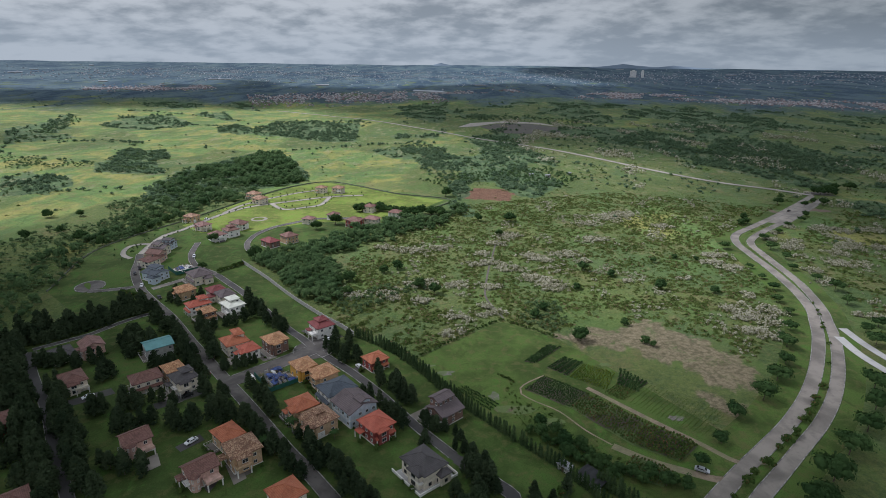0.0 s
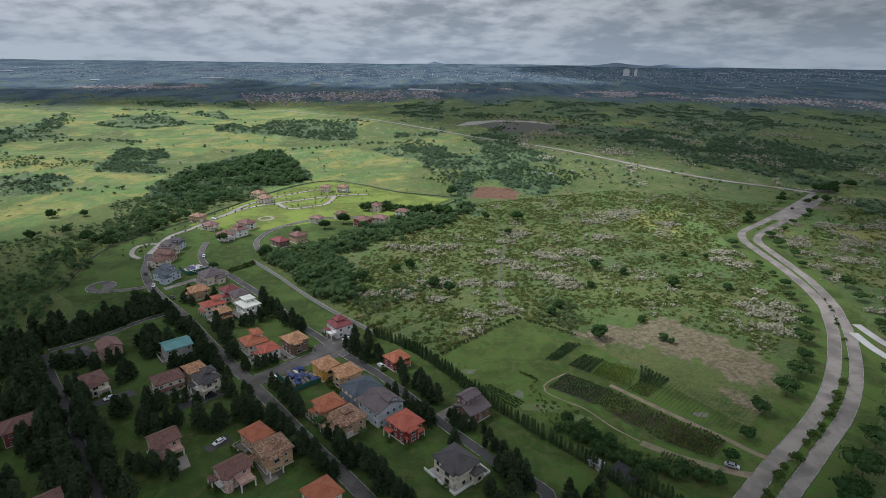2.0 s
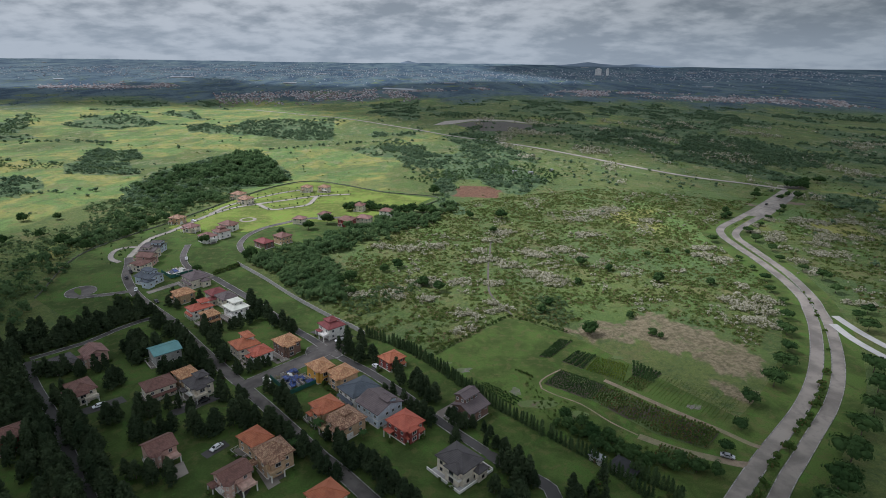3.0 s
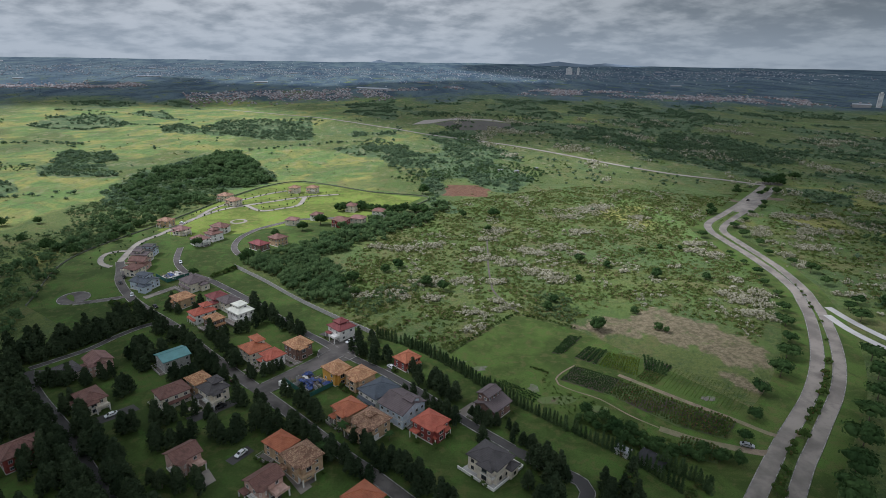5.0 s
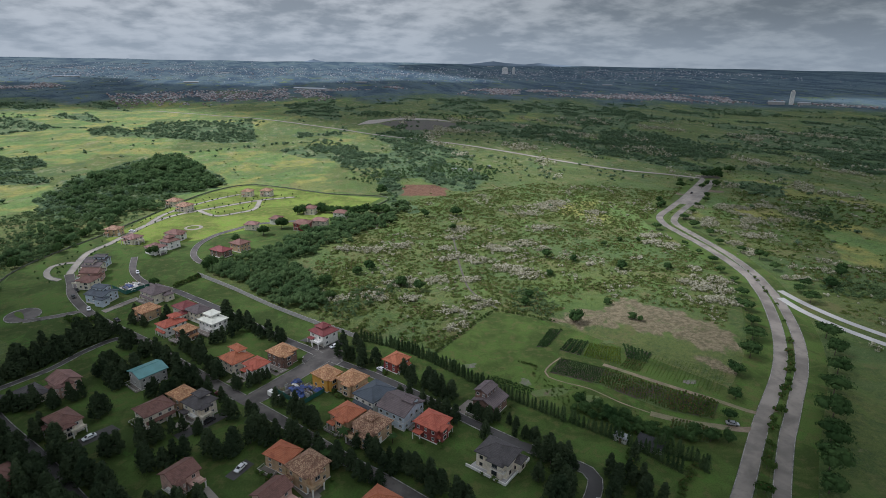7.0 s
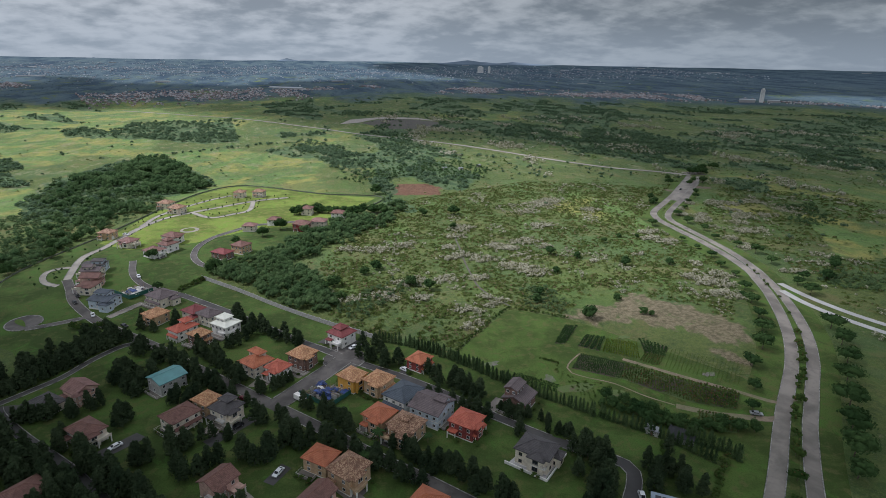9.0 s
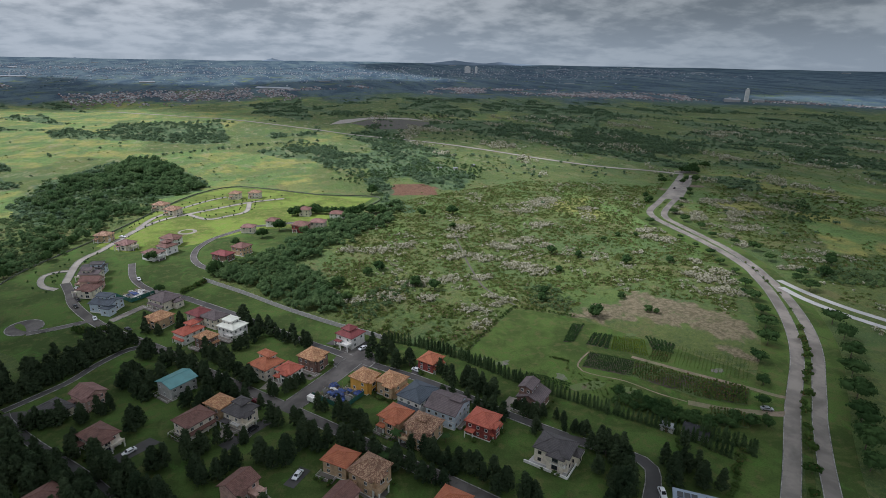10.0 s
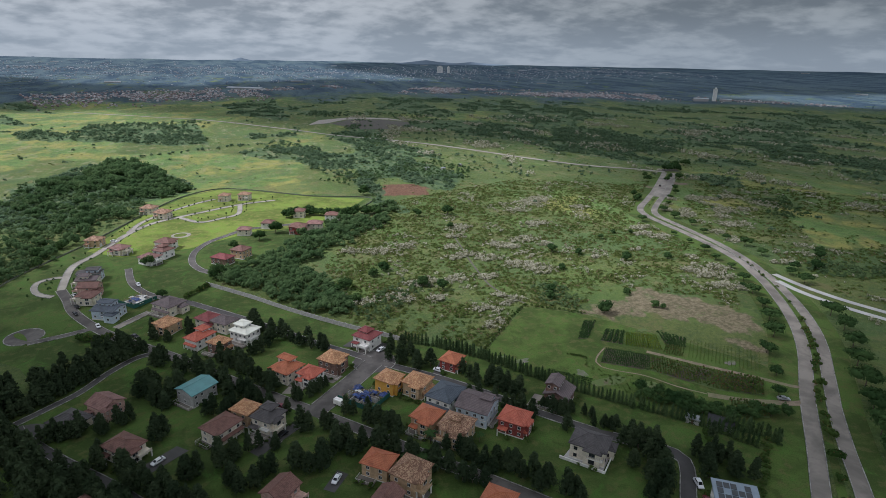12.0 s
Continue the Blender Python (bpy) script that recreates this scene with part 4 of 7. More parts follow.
def house(x, y, w, d, turn, eave, wall, roof, label, bay="", porch=True, garage=False, balcony=False, upper=None, wing=None, dark=False, pitch=0.46, seed=0, group="", gap=3.2, chimney=False, gable="", belt=False, turret=None, carport=None, skirt="", terrace=None):
    """A two-storey villa. w along its local x, d along its local y, both over the eaves; the south side looks to the street."""
    rng = random.Random(seed * 31 + int(abs(x * 7 + y * 3)))
    root = thing("house", x, y, land(x, y) + 0.05, turn, label, "house", group)
    wm, rm, fm = WALLS[wall], ROOFS[roof], (M_DARKFRAME if dark else M_FRAME)
    a, b = w / 2 - 0.6, d / 2 - 0.6
    part("plinth", boxes((-a - 0.12, a + 0.12, -b - 0.12, b + 0.12, -0.8, 0.35)), M_TRIM, root)
    add_walls(root, -a, a, -b, b, 0.3, eave, wm)
    if belt:
        part("belt_course", boxes((-a - 0.08, a + 0.08, -b - 0.08, b + 0.08, eave * 0.5 - 0.12, eave * 0.5 + 0.12)), M_TRIM, root)
    if gable:
        add_gable(root, -a, a, -b, b, eave - 0.02, rm, wm, gable, pitch)
    else:
        add_roof(root, -a, a, -b, b, eave - 0.02, rm, pitch)
    floors = (1.0, eave * 0.5 + 0.75) if eave > 3.9 else (1.0,)
    wall_windows(root, -a, a, -b, b, floors, rng, fm, gap)
    if bay:  # a bay with its own hipped roof, S or E
        k = 1.3
        if bay == "S":
            r = (-a * 0.15, a * 0.8, -b - k, -b + 1.0)
        else:
            r = (a - 1.0, a + k, -b * 0.75, b * 0.2)
        add_walls(root, r[0], r[1], r[2], r[3], 0.3, eave - 0.35, wm, "bay")
        add_roof(root, r[0], r[1], r[2], r[3] + (2.2 if bay == "S" else 0), eave - 0.38, rm, pitch, 0.45)
        if bay == "S":
            for z in floors:
                add_window(root, (r[0] + r[1]) / 2, r[2], z, 0, 1.9, 1.5, fm)
        else:
            for z in floors:
                add_window(root, r[1], (r[2] + r[3]) / 2, z, 90, 1.9, 1.5, fm)
    if porch:
        px = -a * 0.55
        part("porch_roof", boxes((px - 1.7, px + 1.7, -b - 2.3, -b, 2.75, 2.95)), rm, root)
        for sx in (-1.5, 1.5):
            part("column", boxes((px + sx - 0.16, px + sx + 0.16, -b - 2.2, -b - 1.88, -0.3, 2.75)), M_TRIM, root)
        door = part("door", boxes((px - 0.5, px + 0.5, -b - 0.06, -b + 0.02, 0.3, 2.4)), M_WOODDOOR, root, "dark wooden front door")
        part("door_handle", boxes((px + 0.36, px + 0.42, -b - 0.12, -b - 0.06, 1.25, 1.45)), M_STEEL, door)
    if garage:
        g = part("garage_door", boxes((a, a + 0.05, -b + 0.6, -b + 3.4, 0.05, 2.5)), M_TRIM, root, "pale panelled garage door")
        part("panel", boxes(*[(a + 0.05, a + 0.08, -b + 0.75, -b + 3.25, 0.2 + 0.57 * k, 0.65 + 0.57 * k) for k in range(4)]), M_TRIM, g)
    if balcony:
        z = eave * 0.5
        bal = part("balcony", boxes((a * 0.05, a * 0.95, -b - 1.5, -b, z - 0.1, z + 0.1)), M_TRIM, root)
        bm = bmesh.new()
        rail_mesh(bm, ((a * 0.05, -b), (a * 0.05, -b - 1.45), (a * 0.95, -b - 1.45), (a * 0.95, -b)), z + 0.1)
        part("railing", bm, M_STEEL, bal)
    if upper:  # x0, x1, y0, y1, top of a raised block
        u0, u1, v0, v1, top = upper
        add_walls(root, u0, u1, v0, v1, eave - 0.1, top, wm, "upper_wall")
        if gable:
            add_gable(root, u0, u1, v0, v1, top - 0.02, rm, wm, gable, pitch, 0.5)
        else:
            add_roof(root, u0, u1, v0, v1, top - 0.02, rm, pitch, 0.5)
        wall_windows(root, u0, u1, v0, v1, (top - 1.75,), rng, fm, 2.2, 0.0, "SE", (1.1, 1.1))
    if wing:  # x0, x1, y0, y1, eave of a lower wing
        u0, u1, v0, v1, top = wing
        add_walls(root, u0, u1, v0, v1, -0.4, top, wm, "wing")
        add_roof(root, u0, u1, v0, v1, top - 0.02, rm, pitch, 0.5)
        wall_windows(root, u0, u1, v0, v1, (1.0,) if top < 4.0 else (1.0, top * 0.5 + 0.75), rng, fm, 3.0, 0.1, "SE")
    if turret:  # x, y, radius, top
        tx, ty, tr, top = turret
        bm = bmesh.new()
        bmesh.ops.create_cone(bm, cap_ends=True, segments=10, radius1=tr, radius2=tr, depth=top + 0.4, matrix=Matrix.Translation((tx, ty, top / 2 - 0.2)))
        tower = part("turret", bm, wm, root)
        bm = bmesh.new()
        bmesh.ops.create_cone(bm, cap_ends=True, segments=10, radius1=tr + 0.45, radius2=0.05, depth=tr * 0.95, matrix=Matrix.Translation((tx, ty, top + tr * 0.47)))
        part("turret_roof", bm, rm, root)
        for ang in (-36, 36, 108):
            q = radians(ang - 90)
            f, g = window_meshes(0.7, 1.3, fm)
            for z in floors:
                ob = part("window", f, None, tower)
                ob.matrix_basis = pose(tx + tr * 0.96 * math.cos(q), ty + tr * 0.96 * math.sin(q), z, 0, 0, ang)
    if carport:  # x0, x1, y0, y1, height
        u0, u1, v0, v1, top = carport
        port = part("carport", boxes((u0, u1, v0, v1, top, top + 0.22), (u0, u1, v0, v0 + 0.14, top + 0.22, top + 0.95), (u1 - 0.14, u1, v0 + 0.14, v1, top + 0.22, top + 0.95)), wm, root)
        for px in (u0 + 0.25, u1 - 0.25):
            for py in (v0 + 0.25, v1 - 0.25):
                part("column", boxes((px - 0.18, px + 0.18, py - 0.18, py + 0.18, -0.5, top), (px - 0.27, px + 0.27, py - 0.27, py + 0.27, top - 0.25, top - 0.02)), M_TRIM, port)
        part("floor_slab", boxes((u0, u1, v0, v1, -0.5, 0.08)), M_ASPHALT, port)
    for side in skirt:  # lean-to roof between the storeys
        z, k = eave * 0.5 - 0.1, 1.25
        bm = bmesh.new()
        if side == "S":
            ends = [((x0, -b, z + 0.6), (x0, -b - k, z), (x0, -b - k, z - 0.16), (x0, -b, z - 0.16)) for x0 in (-a * 0.98, a * 0.98)]
        else:
            ends = [((a, y0, z + 0.6), (a + k, y0, z), (a + k, y0, z - 0.16), (a, y0, z - 0.16)) for y0 in (-b * 0.98, b * 0.98)]
        p, q = [[bm.verts.new(v) for v in e] for e in ends]
        bm.faces.new(p)
        bm.faces.new(q[::-1])
        for i in range(4):
            bm.faces.new((p[i], q[i], q[(i + 1) % 4], p[(i + 1) % 4]))
        bmesh.ops.recalc_face_normals(bm, faces=bm.faces[:])
        part("lower_roof", bm, rm, root)
        for u in (-0.92, -0.3, 0.3, 0.92):
            px, py = (a * u, -b - k + 0.2) if side == "S" else (a + k - 0.2, b * u)
            part("column", boxes((px - 0.13, px + 0.13, py - 0.13, py + 0.13, -0.4, z - 0.16)), M_TRIM, root)
    if terrace:  # x0, x1, y0, y1
        u0, u1, v0, v1 = terrace
        deck = part("terrace", boxes((u0, u1, v0, v1, -0.5, 0.3)), M_CONCRETE, root, "pale paved terrace")
        bm = bmesh.new()
        rail_mesh(bm, ((u0, v1), (u0, v0), (u1, v0), (u1, v1)), 0.3, 0.9)
        part("balustrade", bm, M_TRIM, deck)
    if chimney:
        c = part("chimney", boxes((-0.5, 0.5, b * 0.3, b * 0.3 + 0.9, eave, eave + 3.6)), wm, root)
        part("cap", boxes((-0.65, 0.65, b * 0.3 - 0.15, b * 0.3 + 1.05, eave + 3.6, eave + 3.8)), M_TRIM, c)
    return root


G = "villas of the estate"
house(-4.2, 145.6, 12.4, 10.2, -48, 5.6, "cream", "grey", "cream two-storey villa with a dark grey hipped roof", bay="S", porch=False, balcony=True, dark=True, wing=(3.6, 7.6, 0.6, 4.6, 3.6), group=G)
house(-21.5, 166.0, 10.4, 9.8, -47, 5.4, "red", "red", "brick-red villa with a bright orange-red hipped roof", bay="E", porch=True, skirt="E", group=G, gap=2.6)
house(2.5, 176.0, 10.2, 11, -48, 4.5, "brick", "purple", "dark villa with a two-tier brown-grey roof", porch=False, balcony=True, upper=(-4.4, 0.4, -3.6, 3.6, 8.2), gable="y", pitch=0.40, terrace=(-5.0, 3.4, -8.6, -4.9), group=G)
house(-39.4, 187.9, 11, 13, -50, 5.6, "white", "slate", "white villa with a slate-blue hipped roof", porch=False, pitch=0.36, skirt="S", wing=(2.2, 6.4, -1.5, 3.6, 4.6), group=G, gap=2.6)
house(-31.0, 177.3, 13, 12.8, -47, 6.1, "blue", "purple", "pale blue villa with a wide dark purple-grey roof", porch=False, pitch=0.36, gable="x", belt=True, upper=(1.6, 5.4, -0.6, 3.2, 8.6), terrace=(6.2, 8.0, -4.5, 3.0), group=G, gap=2.5)
house(-50.2, 177.2, 9.8, 9.6, -50, 5.5, "tan", "orange", "tan villa with an orange tiled roof", bay="S", terrace=(-4.5, 3.5, -7.4, -4.2), group=G)
house(-42.1, 169.3, 11, 10, -47, 5.4, "tan", "tan", "tan villa with a mottled brown tiled roof and turret", bay="S", garage=True, upper=(-1.4, 1.4, -1.8, 1, 7.6), wing=(0.8, 4.6, -7.6, -4, 4.8), turret=(-2.6, -4.9, 1.35, 5.6), carport=(-5.0, -1.2, -8.6, -5.6, 2.6), group=G)
house(-56.6, 205.2, 9.6, 9, -50, 5.6, "yellow", "sand", "bright yellow villa with a sandy tiled roof", porch=False, bay="E", terrace=(-5.6, -1.0, -6.6, -3.9), group=G)
house(-46.8, 199.4, 9.8, 9.6, -48, 5.6, "tan", "sand", "tan villa with a sandy tiled roof", porch=False, bay="S", skirt="E", group=G)
house(-27.4, 212.5, 8.6, 9.4, -50, 4.3, "red", "orange", "small brick-red villa with an orange-brown roof", garage=True, porch=False, skirt="E", group=G)
house(-56.9, 243.5, 10.5, 9.8, -51, 5.4, "white", "maroon", "white villa with a maroon roof at the street end", balcony=True, upper=(-3.2, 1.6, -2, 2.6, 7.4), carport=(0.4, 5.0, -7.6, -4.3, 2.7), group=G)
house(-93.8, 228.8, 11, 10.8, -50, 4.9, "cream", "orange", "cream villa with a long orange tiled roof", porch=False, upper=(-5, 1.6, 0.4, 4.0, 7.6), group=G)
house(-84.9, 221.5, 9, 8.2, -46, 4.7, "white", "red", "white villa with a red-orange roof and stairs", bay="S", terrace=(-6.4, 1.0, -6.6, -3.5), group=G)
house(-74.9, 227.9, 10, 9.7, -47, 5.9, "brick", "sand", "dark brick villa with a sandy tiled roof", bay="E", porch=False, terrace=(-4.2, 7.0, -7.0, -4.25), group=G, gap=2.6)
house(-127.7, 226.1, 10.5, 12, -50, 5.6, "grey", "teal", "unfinished grey house with a teal sheet roof", porch=False, pitch=0.3, gable="y", terrace=(-4.6, 4.6, -7.6, -5.4), group=G, gap=2.6)
house(-159.1, 228.0, 10.5, 9.6, -46, 5.2, "pink", "pink", "rose villa with a dusty red roof and arched windows", bay="E", gable="x", turret=(4.8, -3.9, 1.3, 5.0), terrace=(-4.6, 3.0, -6.6, -4.2), group=G)
house(-169.7, 222.6, 12, 10.2, -42, 3.3, "cream", "grey", "low villa with a dark grey roof among conifers", porch=False, group=G)
house(-148.4, 197.7, 11.8, 9, -45, 4.9, "cream", "brown", "cream villa with a red-brown roof beside a driveway", bay="E", garage=True, carport=(5.3, 8.2, -1.0, 3.8, 2.7), group=G)
house(-118.4, 197.1, 9.4, 11.6, -50, 5.2, "cream", "brown", "plain cream villa with a red-brown roof", porch=False, skirt="E", terrace=(-4.6, 1.4, -7.6, -5.2), group=G)
house(-110.2, 203.7, 9, 8, -45, 5.6, "tan", "sand", "villa under a new sandy tiled roof", porch=False, terrace=(-4.2, 1.0, -6.0, -3.4), group=G)
house(-102.8, 196.6, 9.6, 9.2, -45, 5.6, "cream", "grey", "cream villa with a dark grey roof and arched porch", bay="E", upper=(-3, 1.6, -0.4, 3.4, 7.6), balcony=True, carport=(4.2, 7.2, -4.4, 0.4, 2.7), terrace=(-3, 3.6, -6.4, -4.0), group=G)
house(-101.8, 157.8, 8.6, 9.4, -46, 5.6, "pink", "brown", "rosy villa with a red-brown roof and bay front", bay="", balcony=True, porch=False, gable="y", pitch=0.5, turret=(3.9, -2.4, 1.4, 5.2), carport=(3.7, 7.0, -0.4, 4.0, 2.7), group=G)
house(-71.6, 160.6, 10, 8.4, -42, 5, "tan", "orange", "villa with an orange hipped roof near a palm garden", porch=False, terrace=(-5.0, 1.0, -6.6, -3.6), group=G)
house(-63.8, 152.2, 10.2, 10.6, -50, 5.9, "tan", "tan", "tan villa with a steep mottled tiled roof", bay="E", garage=True, pitch=0.6, carport=(4.5, 7.4, -4.6, 0.2, 2.9), group=G)
house(-74.0, 143.5, 8, 10, -45, 5.4, "pink", "brown", "rosy villa with arches and a red-brown roof", bay="", porch=True, balcony=True, gable="y", pitch=0.5, turret=(3.5, -3.0, 1.4, 5.2), carport=(3.4, 7.4, -1.0, 4.0, 2.7), group=G)
house(-44.0, 132.3, 9.6, 9.6, -47, 5.6, "cream", "orange", "cream villa with a bright orange roof", skirt="E", group=G)
house(-155.7, 167.1, 10, 12, -47, 5.4, "red", "brown", "brick-red villa with a brown roof behind conifers", porch=False, group=G)
house(-121.5, 128.8, 10, 9, -47, 5.2, "white", "brown", "villa with a red-brown roof at the street", group=G)
house(-144.7, 312.2, 13.4, 11.6, -45, 4.9, "cream", "purple", "large cream villa with a dark purple-brown roof", porch=False, terrace=(-6.0, 4.0, -8.4, -5.2), skirt="S", wing=(3, 8.6, 0, 4.8, 3.5), group=G)
house(-143.7, 290.6, 10.5, 9.6, -42, 4.9, "tan", "sand", "tan villa with a sandy orange roof", bay="S", terrace=(-5.6, 0.0, -7.0, -4.2), group=G)
house(-128.5, 271.7, 8.8, 12, -47, 4.7, "white", "red", "white villa with a deep red roof", upper=(-3.4, 1.4, 0.6, 4.8, 6.9), porch=False, skirt="S", group=G)
house(-120.0, 261.7, 8.8, 8, -45, 5.2, "brick", "sand", "brick villa with a sandy orange roof", porch=False, terrace=(-5.6, 1.0, -6.0, -3.4), skirt="E", group=G)
house(-109.0, 268.9, 11.4, 9.8, -45, 5.4, "white", "white", "white modern villa with pale flat-pitched roofs", porch=False, pitch=0.22, upper=(-4.6, 1, -1.6, 3.4, 7.6), balcony=True, carport=(5.1, 7.6, -4.2, 1.0, 2.8), terrace=(-6.0, 5.0, -7.4, -4.3), group=G, gap=2.4)
house(-125.5, 288.8, 10, 9.4, -46, 5, "cream", "maroon", "villa with a maroon tiled roof", porch=False, wing=(2.0, 6.0, -6.2, -2.4, 3.4), group=G)
house(-118.1, 282.8, 11.2, 9, -46, 5, "cream", "purple", "villa with a dark brown-grey roof", porch=False, group=G)

R = "villas on the ridge"
house(-172.7, 315.8, 13, 11, -28, 4.7, "blue", "slate", "pale blue-grey modern villa with stepped slate roofs", porch=False, pitch=0.24, gable="x", upper=(-5, 2.4, -0.6, 4.2, 7.2), wing=(2.0, 7.2, -7.0, -2.4, 3.6), balcony=True, group=R)
house(-185.2, 334.6, 10.5, 8.2, -15, 4.9, "cream", "brown", "terrace villa with a red-brown roof", porch=False, bay="S", carport=(-8.0, -4.8, -2.6, 2.4, 2.7), group=R)
house(-186.4, 345.6, 11, 8.4, -12, 5.4, "pink", "brown", "terrace villa with a raised red-brown roof", porch=False, gable="x", wing=(2.2, 6.0, -4.4, 0.2, 3.6), carport=(-8.2, -5.0, -2.6, 2.4, 2.7), group=R)
house(-189.2, 356.4, 11.5, 8.4, -10, 5.2, "cream", "purple", "terrace villa with a dark brown-grey gabled roof", porch=False, gable="x", pitch=0.3, upper=(-3.8, 1.0, -2.4, 2.6, 7.2), carport=(-8.2, -5.2, -2.4, 2.4, 2.7), group=R)
house(-190.4, 367.4, 13, 8.2, -8, 4.6, "blue", "grey", "pale villa with a low dark grey gabled roof", porch=False, gable="x", pitch=0.2, upper=(-1.0, 5.2, -2.6, 2.6, 6.6), group=R)
house(-181.7, 409.0, 11, 9, -30, 4.2, "cream", "pink", "cream villa with a dusty rose roof and hedge", bay="S", carport=(4.9, 8.0, -3.4, 1.6, 2.7), group=R)
house(-161.6, 384.8, 11, 10, -40, 4.2, "white", "pink", "white villa with a dusty rose roof", porch=False, bay="S", carport=(5.0, 8.0, -3.0, 2.0, 2.7), group=R)
house(-154.7, 393.5, 10, 10, -40, 5.0, "white", "brown", "white villa with a stepped red-brown roof", porch=False, upper=(-3.6, 1.6, -1.6, 3.4, 7.0), group=R)
house(-154.7, 410.6, 12, 10, -30, 5, "white", "brown", "white villa with a red-brown roof in the grass", bay="E", terrace=(-5.4, 2.0, -6.8, -4.4), group=R)
house(-199.9, 431.4, 10.5, 9, -20, 4.9, "tan", "tan", "tan villa with a pale brown roof beside the ridge road", garage=True, group=R)
house(-176.8, 514.3, 12, 10, -25, 5, "cream", "tan", "cream villa with a pale brown roof on the ridge", group=R)
house(-164.8, 494.1, 12, 10, -25, 5, "cream", "tan", "cream villa with a pale brown roof on the ridge", bay="S", group=R)
house(-119.5, 544.5, 10, 9, -20, 5.2, "cream", "tan", "cream show house with a pale brown roof", group=R)
house(-102.4, 543.5, 11, 9, -20, 5.4, "cream", "tan", "cream show house with a pale brown roof", balcony=True, group=R)
house(-119.4, 371.8, 12.5, 9, -40, 4.2, "brick", "maroon", "dark red brick villa with a maroon roof", porch=False, group=R)
house(-108.4, 380.4, 10.5, 10, -40, 5.4, "tan", "brown", "tan villa with a red-brown roof", porch=False, group=R, gap=2.4)
house(-105.3, 428.0, 10, 8, -15, 4.2, "cream", "pink", "cream villa with a dusty rose roof beside trees", porch=False, group=R)
house(-88.2, 441.5, 9, 9, -20, 4.5, "white", "brown", "white villa with a red-brown roof beside a tree", porch=False, group=R)
house(-68.1, 423.7, 12.5, 10, -20, 5.4, "red", "brown", "brick-red villa with a red-brown roof", bay="S", group=R)
house(-55.1, 429.7, 12, 9, -20, 5.2, "cream", "pink", "cream villa with a dusty rose roof", porch=False, group=R)
house(-62.1, 469.0, 9.5, 9, -20, 5.4, "cream", "brown", "cream villa with a red-brown roof before dark trees", porch=False, group=R)
house(-38.0, 453.5, 12, 9, -20, 4.7, "white", "brown", "white villa with a red-brown roof before dark trees", porch=False, group=R)


def solar_house(x, y, turn):
    root = thing("house", x, y, land(x, y) + 0.05, turn, "white house with a blue-grey sheet roof and solar panels", "house", G)
    add_walls(root, -5.5, 5.5, -4, 4, -0.5, 6.0, WALLS["white"])
    wall_windows(root, -5.5, 5.5, -4, 4, (1.1, 3.9), random.Random(5), M_FRAME, 2.6)
    bm = boxes((-6.2, 6.2, -4.7, 4.7, 6.0, 6.3))
    for v in bm.verts:
        v.co.z += 0.09 * (v.co.y + 4.7)
    part("roof", bm, ROOFS["slate_sheet"], root)
    for i in range(5):
        for j in range(3):
            if (i + 2 * j) % 4 == 3:
                continue
            bm = boxes((-5.0 + i * 1.9, -3.4 + i * 1.9, -3.0 + j * 2.3, -1.0 + j * 2.3, 6.34, 6.42))
            for v in bm.verts:
                v.co.z += 0.09 * (v.co.y + 4.7)
            part("solar_panel", bm, M_GLASS, root, "dark glass solar panel")


ROOFS["slate_sheet"] = plain("blue_grey_roof_sheet", (0.22, 0.27, 0.33), 0.45, 0.08, 0.4)
solar_house(20.4, 110.2, -36)


# ---- plants ----
ICO = bmesh.new()
bmesh.ops.create_icosphere(ICO, subdivisions=1, radius=1.0)
ICO_V = np.array([v.co[:] for v in ICO.verts])
ICO_F = np.array([[v.index for v in f.verts] for f in ICO.faces])
ICO.free()
ICO2 = bmesh.new()
bmesh.ops.create_icosphere(ICO2, subdivisions=2, radius=1.0)
ICO2_V = np.array([v.co[:] for v in ICO2.verts])
ICO2_F = np.array([[v.index for v in f.verts] for f in ICO2.faces])
ICO2.free()


ICO0 = np.array([(0, 0, 1), (0.89, 0, 0.45), (0.28, 0.85, 0.45), (-0.72, 0.53, 0.45), (-0.72, -0.53, 0.45), (0.28, -0.85, 0.45), (0, 0, -0.4)])
ICO0_F = np.array([(0, 1, 2), (0, 2, 3), (0, 3, 4), (0, 4, 5), (0, 5, 1), (6, 2, 1), (6, 3, 2), (6, 4, 3), (6, 5, 4), (6, 1, 5)])


def lump(rng, centre, radius, fine=False, rough=0.22):
    """An uneven clump of foliage."""
    v, f = (ICO2_V, ICO2_F) if fine else (ICO_V, ICO_F)
    k = 1 + rng.uniform(-rough, rough, (len(v), 1))
    return v * k * np.asarray(radius) + np.asarray(centre), f


def sprays(rng, points, normals, size):
    """Small bent leaf sprays, two triangles each, lying roughly along a crown's surface."""
    n = len(points)
    a = np.cross(normals, rng.normal(size=(n, 3)))
    a /= np.linalg.norm(a, axis=1, keepdims=True) + 1e-9
    b = np.cross(normals, a)
    tilt = rng.uniform(-0.4, 0.4, (n, 1))
    b = b + normals * tilt
    s = size * rng.uniform(0.6, 1.4, (n, 1))
    v = np.stack([points - a * s * 0.5, points + b * s * 0.6, points + a * s * 0.5, points - b * s * 0.6], 1).reshape(-1, 3)
    i = np.arange(n)[:, None] * 4
    f = np.concatenate([i + np.array([[0, 1, 2]]), i + np.array([[0, 2, 3]])])
    return v, f


